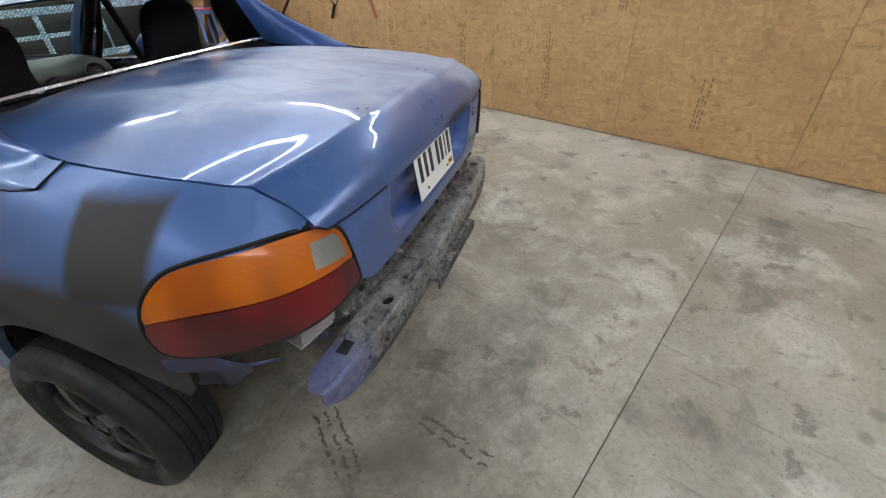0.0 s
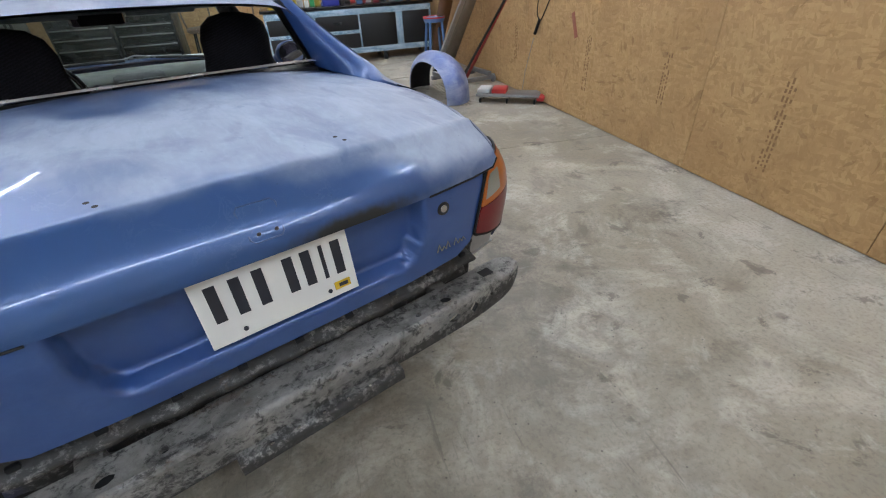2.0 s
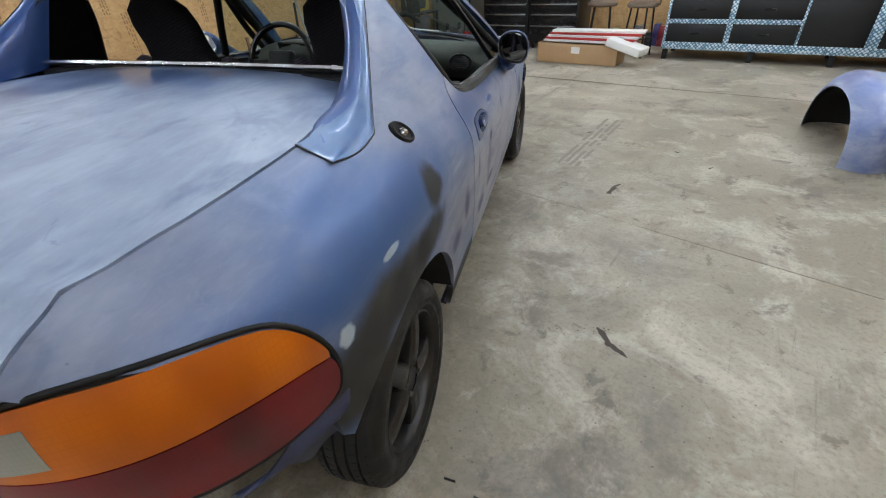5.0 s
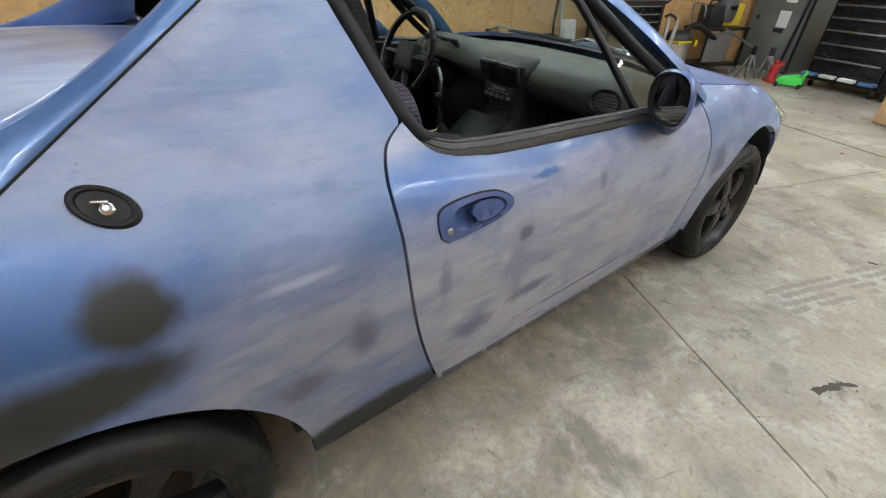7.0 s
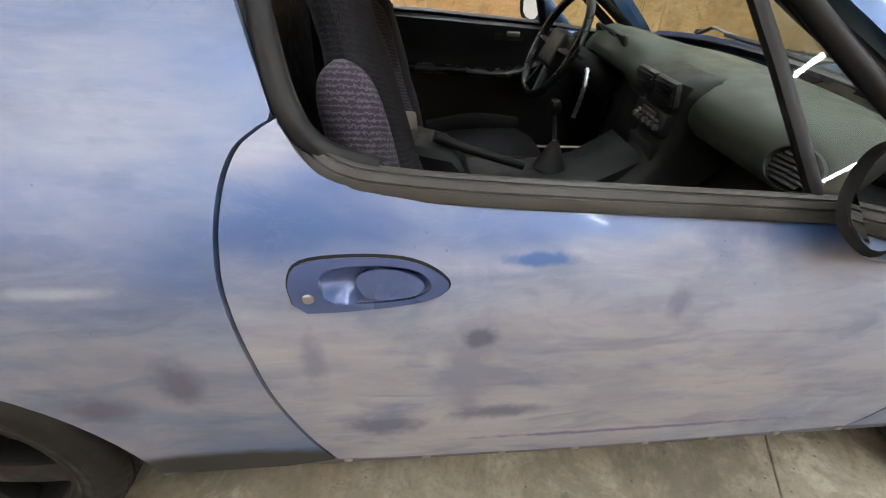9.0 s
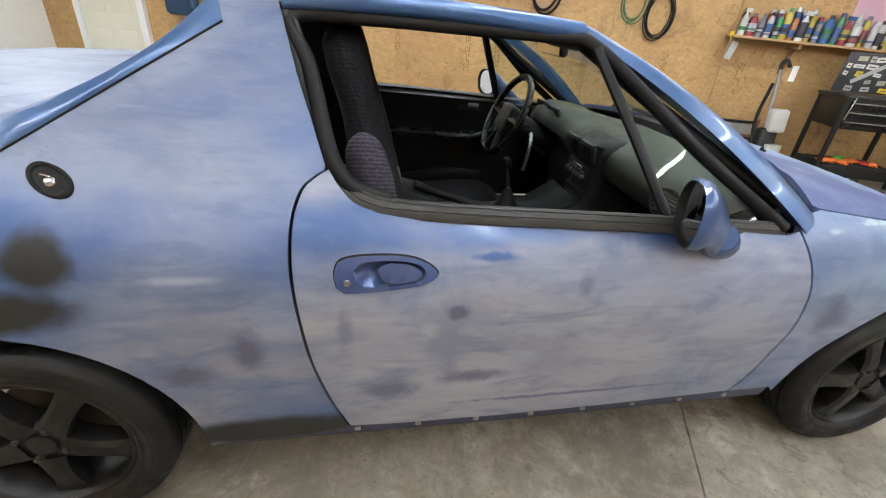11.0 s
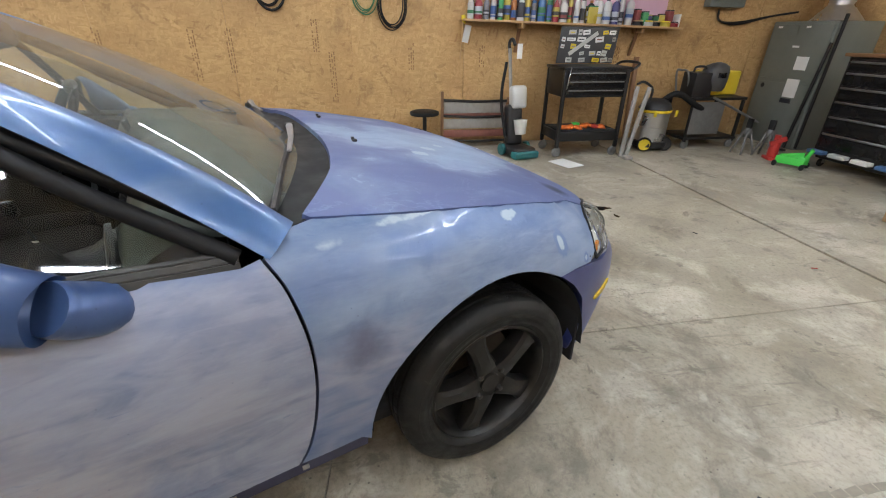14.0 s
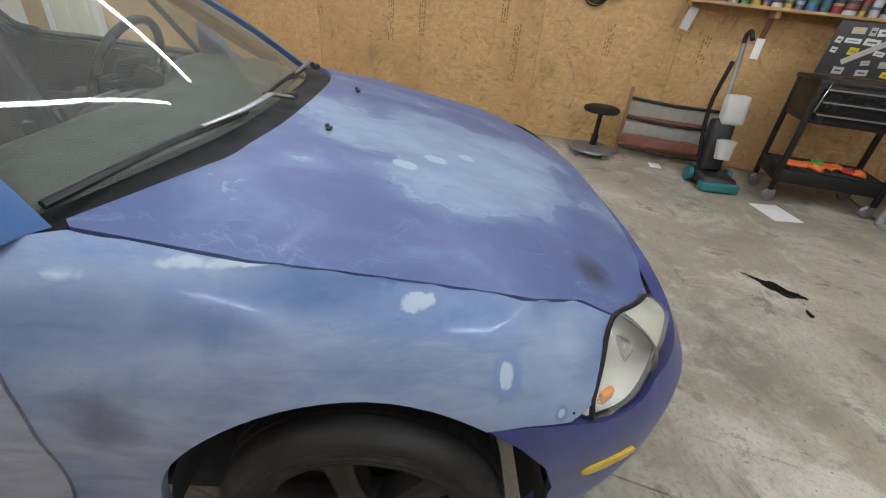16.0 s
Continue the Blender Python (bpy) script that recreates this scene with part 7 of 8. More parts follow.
for u in (-.38, .38):
    part("upright", box((.03, .03, .62 if u < 0 else .55), pose(0, u, .31 if u < 0 else .275), .004), wood_dark, rack)
for z, mat in ((.53, black_metal), (.36, black_metal), (.09, black_metal)):
    part("rail", tube([(.0, -.38, z), (.0, 0, z - .02), (.0, .38, z - .015)], .014, 8), mat, rack)
part("upper_panel", box((.012, .72, .13), pose(-.01, 0, .45, 0, 0, 0), .003), faded_grey, rack, "grey panel")
part("lower_panel", box((.012, .72, .11), pose(-.01, 0, .27), .003), faded_grey, rack, "grey panel")
part("red_panel", box((.012, .72, .08), pose(-.012, 0, .16), .003), faded_red, rack, "faded red panel")
part("red_edge", box((.012, .72, .035), pose(-.012, 0, .365), .003), faded_red, rack)

# upright carpet cleaner
vac = thing("carpet_cleaner", in_room(-3.62, 3.80, 0, 12), "black upright carpet cleaner with teal base and clear tanks", "carpet cleaner")
bm = bmesh.new()
add_box(bm, (.34, .27, .10), pose(.02, .02, .065), .035, 3)
part("base", sharp(bm), black_plastic, vac)
part("nozzle", box((.10, .30, .075), pose(.17, .02, .045), .02, 3), teal, vac, "teal floor nozzle")
for s in (-.15, .16):
    part("base_wheel", lathe([(0, .02), (.06, .018), (.065, 0), (.06, -.018), (0, -.02)], pose(-.05, s + .01, .067, 90, 0, 0), 22), teal, vac, "teal wheel")
lean = pose(-.03, 0, .10, 0, -9, 0)
part("body", box((.13, .17, .42), lean @ pose(-.02, 0, .22), .035, 3), black_plastic, vac)
part("clean_tank", box((.11, .17, .23), lean @ pose(.03, .03, .50), .03, 3), pale_plastic, vac, "clear tank")
part("dirty_tank", lathe([(0, 0), (.055, 0), (.07, .12), (.075, .15), (0, .16)], lean @ pose(.08, .03, .12), 20), pale_plastic, vac, "clear dirt tank")
part("handle_tube", tube([lean @ Vector((-.03, -.02, .40)), lean @ Vector((-.05, -.02, .98))], .018, 10), steel_white, vac)
part("grip", tube(smooth_line([lean @ Vector((-.05, -.02, .92)), lean @ Vector((-.06, -.02, 1.03)), lean @ Vector((.0, -.02, 1.06)), lean @ Vector((.05, -.02, 1.0))], 4), .017, 8), black_plastic, vac)
part("tag", box((.004, .06, .14), lean @ pose(.06, .03, .94, 0, 8, 0), .001), paper_white, vac, "white paper tag")
part("hose", tube(smooth_line([lean @ Vector((-.02, -.1, .1)), lean @ Vector((-.06, -.12, .5)), lean @ Vector((-.05, -.06, .85))], 6), .016, 8), rubber, vac)

# tool cart with drawers and an open, stickered lid
cart = thing("tool_cart", in_room(-3.68, 4.55), "black steel tool cart with drawers and lower tray", "tool cart")
for x in (-.21, .21):
    for y in (-.34, .34):
        part("leg", box((.035, .035, .80), pose(x, y, .50), .003), black_metal, cart)
part("drawer_box", box((.44, .70, .26), pose(0, 0, .75), .006), black_metal, cart)
for k in range(3):
    part("drawer_front", box((.012, .64, .072), pose(.226, 0, .655 + .083 * k), .004), black_gloss, cart)
    part("drawer_pull", box((.012, .60, .010), pose(.235, 0, .685 + .083 * k), .002), grey_steel, cart)
part("top_tray", box((.47, .74, .03), pose(0, 0, .895), .008), black_metal, cart)
part("lower_tray", box((.44, .70, .10), pose(0, 0, .22), .006), black_metal, cart)
part("tray_floor", box((.40, .66, .01), pose(0, 0, .276)), dark_void, cart)
part("push_handle", tube(smooth_line([(-.18, .37, .86), (-.18, .47, .93), (0, .50, .945), (.18, .47, .93), (.18, .37, .86)], 5), .014, 8), black_metal, cart)
for x in (-.19, .19):
    for y in (-.33, .33):
        caster(cart, pose(x, y, 0), .05, .03)
part("wrench", tube([(.24, -.30, .90), (.25, -.33, .70)], .008, 6), chrome, cart, "hanging wrench")
lid = thing("stickered_lid", in_room(-3.93, 4.62, .915) @ pose(0, 0, 0, 0, 8, 0), "black lid board covered with yellow and white stickers", "lid")
part("board", box((.02, .66, .36), pose(0, 0, .18), .006), grey_dark, lid)
part("sticker", box((.003, .36, .040), pose(.0145, -.06, .20, 36, 0, 0)), pale_plastic, lid, "long pale sticker", smooth=False)
sticker_rnd = random.Random(11)
for row in range(5):
    y = -.31
    while y < .27:
        wd, ht = sticker_rnd.uniform(.035, .10), sticker_rnd.uniform(.030, .062)
        if sticker_rnd.random() < .78 and abs((y + wd / 2 + .06) * .72 - (.036 + .068 * row - .20)) > .045:
            st = part("sticker", box((.003, wd, ht), pose(.012, y + wd / 2, .036 + .068 * row, sticker_rnd.uniform(-9, 9), 0, 0)), sticker_rnd.choice((paper_white, pale_plastic, pale_plastic, yellow, paper_white, paper_white, faded_grey, pale_plastic)), lid, smooth=False)
            part("sticker_print", box((.001, wd * .62, ht * .22), pose(.0142, y + wd / 2, .036 + .068 * row)), sticker_rnd.choice((grey_dark, faded_grey, faded_red, yellow)), st, smooth=False)
        y += wd + sticker_rnd.uniform(.004, .03)
for k in range(9):
    rag = thing("orange_glove" if k % 2 else "orange_rag", in_room(-3.66 + rnd.uniform(-.1, .12), 4.30 + .055 * k, .30), "crumpled orange rag in the cart's lower tray", "rag", "rags in the cart")
    bm = bmesh.new()
    bmesh.ops.create_icosphere(bm, subdivisions=2, radius=.05)
    for v in bm.verts:
        v.co = Vector((v.co.x * 1.3, v.co.y, v.co.z * .5)) * rnd.uniform(.75, 1.25)
    part("cloth", bm, orange if k not in (4, 7) else (green_jack if k == 4 else red_paint), rag)

# folded metal stand, wet vacuum
stand = thing("metal_stand", in_room(-3.36, 5.02), "folded pale metal stand leaning upright", "stand")
for y in (-.05, .05):
    part("strut", box((.02, .045, .72), pose(-.05, y, .37, -16 * (1 if y > 0 else .6), -10, 0), .003), steel_white, stand)
part("foot", box((.14, .10, .03), pose(.03, -.06, .015), .004), steel_white, stand)
wet = thing("wet_vacuum", in_room(-3.72, 5.47), "steel drum wet vacuum with yellow wheels and black hose", "wet vacuum")
part("drum", lathe([(0, .09), (.15, .09), (.165, .11), (.165, .26), (.17, .265), (.165, .27), (.165, .42), (0, .42)], None, 28), silver, wet, "bright steel drum")
part("motor_head", lathe([(.175, .42), (.178, .46), (.15, .52), (.09, .56), (0, .565)], None, 28), black_plastic, wet)
part("yellow_band", lathe([(.180, .425), (.182, .45), (.174, .452)], None, 28), yellow, wet)
part("base_skirt", lathe([(.17, .03), (.19, .05), (.185, .10), (.16, .11)], None, 24), black_plastic, wet)
for y in (-.14, .14):
    part("wheel_tyre", lathe([(.062, .021), (.076, .020), (.080, .012), (.080, -.012), (.076, -.020), (.062, -.021)], pose(.12, y * .9, .076, 90, 0, 60), 22), rubber, wet)
    part("rear_wheel", lathe([(0, .016), (.02, .024), (.025, .018), (.05, .018), (.062, .022), (.062, -.022), (0, -.02)], pose(.12, y * .9, .076, 90, 0, 60), 22), yellow if y < 0 else black_plastic, wet, "yellow wheel" if y < 0 else "black wheel")
for y in (-.10, .16):
    part("latch", box((.02, .03, .07), pose(.165, y, .42), .005), yellow, wet)
part("hose", tube(smooth_line([(.0, .05, .52), (.05, .2, .62), (.1, .42, .50), (.05, .6, .44), (.0, .75, .46)], 8), .032, 10), rubber, wet)
part("carry_handle", tube(smooth_line([(.02, -.12, .5), (.02, -.10, .66), (.02, -.22, .74), (.02, -.3, .72)], 5), .014, 8), black_plastic, wet)
post = thing("square_post", in_room(-3.95, 5.28), "dark square bar standing against the wall", "bar")
part("bar", box((.04, .05, .98), pose(0, 0, .49, 0, -4, 0), .004), wood_dark, post)

# welding cart with mask, yellow case and cables
weld = thing("welding_cart", in_room(-3.84, 6.2), "dark open steel cart with a bent handle", "cart")
for x in (-.2, .2):
    for y in (-.32, .32):
        part("post", box((.03, .03, .50), pose(x, y, .33), .003), black_metal, weld)
for z in (.12, .56):
    part("shelf_plate", box((.44, .70, .03), pose(0, 0, z), .005), black_metal, weld)
part("side_panel", box((.012, .40, .36), pose(.215, -.12, .35), .004), grey_steel, weld)
part("handle", tube(smooth_line([(-.1, -.34, .56), (-.1, -.40, .82), (0, -.42, .85), (.1, -.40, .82), (.1, -.34, .56)], 5), .012, 8), grey_steel, weld)
for x in (-.19, .19):
    for y in (-.3, .3):
        caster(weld, pose(x, y, 0), .05, .03)
part("arm", tube([(.22, -.1, .58), (.26, .55, .30)], .014, 8), grey_steel, weld)
welder = thing("welder_case", in_room(-3.93, 6.32, .578) @ pose(0, 0, 0, 0, 0, 8), "yellow and black welding power case", "welder")
part("case", box((.24, .50, .26), pose(0, 0, .13), .02, 3), yellow, welder)
part("front_panel", box((.20, .02, .22), pose(0, -.26, .13), .01), black_plastic, welder)
part("handle", tube(smooth_line([(0, -.16, .26), (0, -.12, .32), (0, .06, .32), (0, .1, .26)], 4), .013, 8), black_plastic, welder)
helmet = thing("welding_helmet", in_room(-3.72, 6.12, .64), "dark grey welding helmet", "helmet")
rows = [ring_section(z, y, hw, hd, 0, 2.8) for z, y, hw, hd in ((0, .02, .09, .08), (.04, .01, .11, .11), (.12, 0, .12, .13), (.2, 0, .12, .13), (.26, .01, .10, .11), (.29, .02, .05, .06), (.30, .02, .01, .01))]
bm = bmesh.new()
g = [[bm.verts.new(p) for p in r] for r in rows]
for a, b in zip(g, g[1:]):
    for k in range(len(a) - 1):
        bm.faces.new((a[k], a[k + 1], b[k + 1], b[k]))
part("shell", bm, grey_dark, helmet)
part("visor", box((.10, .012, .055), pose(.115, 0, .17, 0, 0, 90), .004), black_gloss, helmet)
battery = thing("black_case", in_room(-3.74, 5.94, .578), "black power case with a carry handle", "case")
part("case", box((.22, .24, .26), pose(0, 0, .13), .015), black_plastic, battery)
part("handle", tube(smooth_line([(0, -.08, .26), (0, -.06, .31), (0, .06, .31), (0, .08, .26)], 4), .012, 8), black_plastic, battery)

# ---------- the far corner and the end wall
unit = thing("air_handler", in_room(-3.80, 7.45), "tall grey-green air handler cabinet with paper labels", "air handler")
part("cabinet", box((.80, .58, 1.36), pose(0, 0, .68), .01), unit_grey, unit)
part("upper_door", box((.74, .012, .58), pose(0, -.296, 1.04), .005), unit_grey, unit)
part("lower_door", box((.74, .012, .68), pose(0, -.296, .37), .005), unit_grey, unit)
for x, z, sx_, sz, mat in ((.14, .93, .15, .14, paper_white), (.12, .66, .16, .20, paper_white), (-.1, 1.27, .12, .11, unit_grey), (.0, 1.10, .08, .02, paper_white), (-.28, 1.30, .05, .02, paper_white), (.08, 1.30, .05, .02, paper_white), (.10, .52, .14, .05, plate_ink)):
    part("plate", box((sx_, .006, sz), pose(x, -.305, z)), mat, unit, smooth=False)
part("port", lathe([(0, .006), (.02, .006), (.028, 0)], pose(-.28, -.303, .66, 90, 0, 0), 18), black_plastic, unit)
part("duct", lathe([(.26, 0), (.15, .12), (.12, .16), (.12, 1.62)], pose(.05, .05, 1.36), 24), silver, unit, "bright round duct")
for x in (.34, .40):
    part("pipe", tube([(x, -.36 + .1 * (x > .35), .02), (x + .06, -.30, 1.42 if x > .35 else 1.15)], .018, 8), black_metal, unit)
for k, (v, z) in enumerate(((-4.25, 1.66), (-4.25, 1.70))):
    wire = thing("power_cable", in_room(-4.26, 6.2, 0), "black cable sagging along the wall", "cable")
    part("cable", tube(smooth_line([(0, .2, 1.45 + .03 * k), (.01, .24, 1.36), (.02, .5, 1.33 + .02 * k), (.05, .9, 1.42), (.2, 1.1, 1.46)], 6), .011, 6), rubber, wire)
panel = thing("breaker_panel", in_room(-4.22, 6.42, 1.78), "grey metal breaker box on the wall", "breaker box")
part("box", box((.11, .46, .56), None, .008), unit_grey, panel)
part("door", box((.012, .40, .48), pose(.06, 0, 0), .005), unit_grey, panel)
meter = thing("small_box", in_room(-4.23, 5.95, 1.78), "small white electric box on the wall", "electric box")
part("box", box((.07, .16, .22), None, .012), white_paint, meter)

# jack stands, red jack, green floor jack
for k, (v, u) in enumerate(((-3.35, 6.42), (-3.22, 6.58))):
    js = thing("jack_stand", in_room(v, u, 0, 20 * k), "dark steel jack stand on four splayed legs", "jack stand", "jack stands")
    for a in range(4):
        c, s = math.cos(radians(45 + 90 * a)), math.sin(radians(45 + 90 * a))
        part("leg", tube([(.11 * c, .11 * s, .0), (.03 * c, .03 * s, .26)], .012, 6), grey_steel, js)
    part("collar", lathe([(.035, .22), (.04, .25), (.03, .29)], None, 14), grey_steel, js)
    part("saddle", box((.06, .03, .12), pose(0, 0, .33), .005), black_metal, js)
red_jack = thing("red_jack", in_room(-3.08, 6.55, 0, -20), "small red bottle jack frame", "jack")
part("base", box((.16, .12, .03), pose(0, 0, .015), .005), red_paint, red_jack)
part("body", lathe([(.05, .03), (.05, .18), (.03, .2), (.03, .26), (0, .26)], None, 18), red_paint, red_jack)
part("arm", box((.03, .16, .05), pose(.03, 0, .20, 25, 0, 0), .005), red_paint, red_jack)
jack = thing("floor_jack", in_room(-2.78, 6.48, 0, 25), "bright green low floor jack on wheels", "floor jack")
jack.scale = (.6, .62, .85)
for y in (-.10, .10):
    part("side_plate", box((.42, .02, .09), pose(0, y, .085), .008), green_jack, jack)
part("lift_arm", box((.34, .07, .05), pose(-.02, 0, .14, 0, -10, 0), .012), green_jack, jack)
part("cylinder", lathe([(0, 0), (.045, 0), (.045, .16), (0, .16)], pose(.18, 0, .10, 0, -80, 0), 16), green_jack, jack)
part("saddle", lathe([(.045, .0), (.05, .02), (.02, .025)], pose(-.18, 0, .17), 14), black_metal, jack)
part("handle_socket", tube([(.18, 0, .12), (.24, 0, .24)], .03, 10), green_jack, jack)
for x in (-.2, .2):
    for y in (-.12, .12):
        part("wheel", lathe([(0, .015), (.035, .015), (.035, -.015), (0, -.015)], pose(x, y, .036, 90, 0, 0), 14), black_metal, jack)

# two black tool chests
def chest(v):
    c = thing("tool_chest", in_room(v, 7.02), "wide black drawer chest on casters", "tool chest", "tool chests")
    part("carcass", box((.80, .55, .92), pose(0, 0, .58), .006), black_metal, c)
    zz = [.20, .36, .52, .66, .79, .92]
    for a, b in zip(zz, zz[1:] + [1.02]):
        d = part("drawer", box((.75, .014, b - a - .012), pose(0, -.281, (a + b) / 2), .004), black_gloss, c)
        part("pull", tube([(-.36, -.293, b - .025), (.36, -.293, b - .025)], .011, 6), grey_steel, d)
    part("kick_tray", box((.76, .5, .05), pose(0, 0, .115), .006), black_metal, c)
    for x in (-.34, .34):
        for y in (-.2, .2):
            caster(c, pose(x, y, 0), .042, .03, black_metal)
    return c


first = chest(-2.42)
chest(-1.60)
top = thing("chest_top", in_room(-2.01, 7.02, 1.04), "plain orange-brown board lying over the tool chests", "worktop")
part("board", box((1.70, .60, .03), pose(0, 0, .015), .003), wood_dark, top)
for k in range(4):
    tray = thing("parts_tray", in_room(-2.75 + .22 * k, 6.72, .1 - .012 + .0), "small parts tray under the drawers", "tray", "trays under the chests")
    part("tray", box((.16, .08, .035), pose(0, -.01, .07), .006), (blue_plastic, pale_plastic, paper_white, blue_plastic)[k], tray)

# two padded stools
for k, (v, u) in enumerate(((-.86, 6.75), (-.28, 6.62))):
    ch = thing("padded_stool", in_room(v, u, 0, 15 - 25 * k), "brown padded bar stool with thin metal legs", "stool", "padded stools")
    part("seat", lathe([(0, .68), (.17, .68), (.20, .66), (.205, .63), (.19, .61), (0, .605)], None, 26), brown_cloth, ch)
    for a in range(4):
        c, s = math.cos(radians(45 + 90 * a)), math.sin(radians(45 + 90 * a))
        part("leg", tube([(.15 * c, .15 * s, .61), (.21 * c, .21 * s, 0)], .012, 8), black_metal, ch)
    part("foot_ring", tube([(.19 * math.cos(a), .19 * math.sin(a), .24) for a in np.linspace(0, 2 * math.pi, 25)], .008, 6, False), black_metal, ch)
    part("back_frame", tube(smooth_line([(-.17, .12, .62), (-.19, .17, .95), (0, .19, 1.02), (.19, .17, .95), (.17, .12, .62)], 5), .012, 8), brown_cloth, ch)
for k in range(14):
    b = thing("storage_bin", in_room(-.95 + .09 * k, 7.5 + .03 * (k % 3), 0), "small mixed carton or tub stacked at the wall", "box", "clutter at the wall")
    s = (.085, .14, rnd.uniform(.12, .32))
    z0 = 0
    part("tub", box(s, pose(0, 0, z0 + s[2] / 2), .01), rnd.choice(PALM + LABEL + [cardboard, cardboard]), b)

# long open carton with folded red and white packs
carton = thing("long_carton", in_room(-.86, 6.0, 0, -3), "long open brown cardboard box on the floor", "carton")
for y in (-.16, .16):
    part("long_side", box((1.12, .008, .24), pose(0, y, .125), .002), cardboard, carton)
for x in (-.56, .56):
    part("short_side", box((.008, .32, .24), pose(x, 0, .125), .002), cardboard, carton)
part("bottom", box((1.11, .31, .008), pose(0, 0, .006)), cardboard, carton)
part("label_patch", box((.12, .003, .08), pose(.0, -.1655, .17)), paper_white, carton, "white shipping label", smooth=False)
for k in range(5):
    mat = (paper_white, red_paint, paper_white, red_paint, paper_white)[k]
    pack = thing("flat_pack", in_room(-.78, 6.05, .252 + .030 * k, -3 + 1.2 * k), "flat red and white pack lying across the carton", "pack", "packs on the carton")
    part("pack", box((1.20, .26 - .015 * k, .028), pose(.03 * k, 0, .014), .004), mat, pack)
white_pack = thing("white_pack", in_room(-.22, 5.86, .20) @ pose(0, 0, 0, 0, 14, -10), "blank white flat box leaning on the carton", "pack")
part("pack", box((.46, .28, .09), pose(0, 0, .045), .006), paper_white, white_pack)
for k in range(6):
    junk = thing("packing_scrap", in_room(-1.2 + .16 * k, 6.0, .02), "dark crumpled packing scrap inside the carton", "scrap", "scraps in the carton")
    bm = bmesh.new()
    bmesh.ops.create_icosphere(bm, subdivisions=2, radius=.09)
    for v in bm.verts:
        v.co = v.co * rnd.uniform(.7, 1.2)
    bmesh.ops.translate(bm, verts=bm.verts, vec=(0, 0, .1))
    part("scrap", bm, rnd.choice((black_metal, pale_plastic, cardboard)), junk)

# workbench with tread-plate trim
bench = thing("workbench", in_room(1.40, 6.86), "long black workbench with bluish tread-plate trim", "workbench")
part("carcass", box((2.66, .70, .66), pose(0, 0, .46), .006), black_metal, bench)
part("top", box((2.74, .76, .04), pose(0, 0, .82), .005), black_gloss, bench, "black worktop")
f = -.356
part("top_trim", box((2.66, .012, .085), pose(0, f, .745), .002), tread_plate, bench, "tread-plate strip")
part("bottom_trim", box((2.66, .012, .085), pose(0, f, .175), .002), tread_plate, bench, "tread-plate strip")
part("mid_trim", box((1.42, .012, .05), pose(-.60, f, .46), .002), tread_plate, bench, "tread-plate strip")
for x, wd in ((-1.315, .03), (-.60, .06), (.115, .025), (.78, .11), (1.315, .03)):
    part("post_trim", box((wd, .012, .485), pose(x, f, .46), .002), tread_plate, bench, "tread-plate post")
for x0, x1 in ((-1.30, -.63), (-.57, .10)):
    for z0, z1 in ((.22, .432), (.488, .70)):
        d = part("drawer", box((x1 - x0 - .012, .012, z1 - z0 - .008), pose((x0 + x1) / 2, f - .002, (z0 + z1) / 2), .003), black_metal, bench)
        part("pull", box((.12, .018, .018), pose((x0 + x1) / 2, f - .014, (z0 + z1) / 2), .006), black_gloss, d)
for x0, x1 in ((.13, .72), (.84, 1.30)):
    part("door", box((x1 - x0 - .008, .012, .475), pose((x0 + x1) / 2, f - .002, .46), .003), black_metal, bench)
for x in (-1.28, -.3, .5, 1.28):
    for y in (-.3, .3):
        part("foot", box((.06, .06, .13), pose(x, y, .065), .004), black_metal, bench)
for k in range(26):
    it = thing("bench_item", in_room(.2 + .092 * k, 6.68 + .12 * (k % 3), .84), "small mixed tool or tub on the workbench", "tool", "clutter on the bench")
    if k % 4 == 0:
        part("tub", lathe([(0, 0), (.04, 0), (.045, rnd.uniform(.08, .2)), (.02, .21), (0, .21)], None, 14), rnd.choice(PALM), it)
    else:
        s = (rnd.uniform(.05, .14), rnd.uniform(.06, .12), rnd.uniform(.04, .20))
        part("case", box(s, pose(0, 0, s[2] / 2, 0, 0, 0), .008), rnd.choice(PALM + LABEL + [red_paint, blue_plastic, black_metal, yellow]), it)
bag = thing("blue_case", in_room(1.12, 6.62, .84), "deep blue plastic case on the workbench", "case")
part("case", box((.26, .14, .16), pose(0, 0, .08), .02, 3), royal_blue, bag)

# ---------- things along the right wall
def leaning(name, label, a, b, size, mat):
    a, b = Vector(a), Vector(b)
    ob = thing(name, ROOM, label, name.split("_")[-1])
    d = (b - a)
    m = Matrix.Translation((a + b) / 2) @ d.to_track_quat("Z", "X").to_matrix().to_4x4()
    part("length", box((size[0], size[1], d.length), m, min(size) * .12), mat, ob)
    return ob


leaning("wide_plank", "weathered grey plank leaning on the wall", (2.50, 5.1, .05), (2.79, 3.95, 1.75), (.03, .19, 0), wood_grey)
leaning("wood_plank", "raw wooden plank leaning on the wall", (2.60, 5.5, .05), (2.79, 4.3, 2.05), (.03, .16, 0), wood)
leaning("red_bar", "long red steel bar leaning on the wall", (2.55, 4.4, .02), (2.80, 3.1, 1.55), (.025, .03, 0), red_paint)
leaning("dark_pipe", "dark steel pipe leaning on the wall", (2.46, 4.35, .02), (2.80, 2.95, 1.62), (.022, .022, 0), black_metal)
leaning("brown_plank", "brown board leaning on the wall", (2.62, 5.9, .05), (2.79, 5.0, 2.2), (.03, .22, 0), wood_dark)
ladder = thing("step_ladder", ROOM, "grey aluminium step ladder leaning on the wall", "ladder")
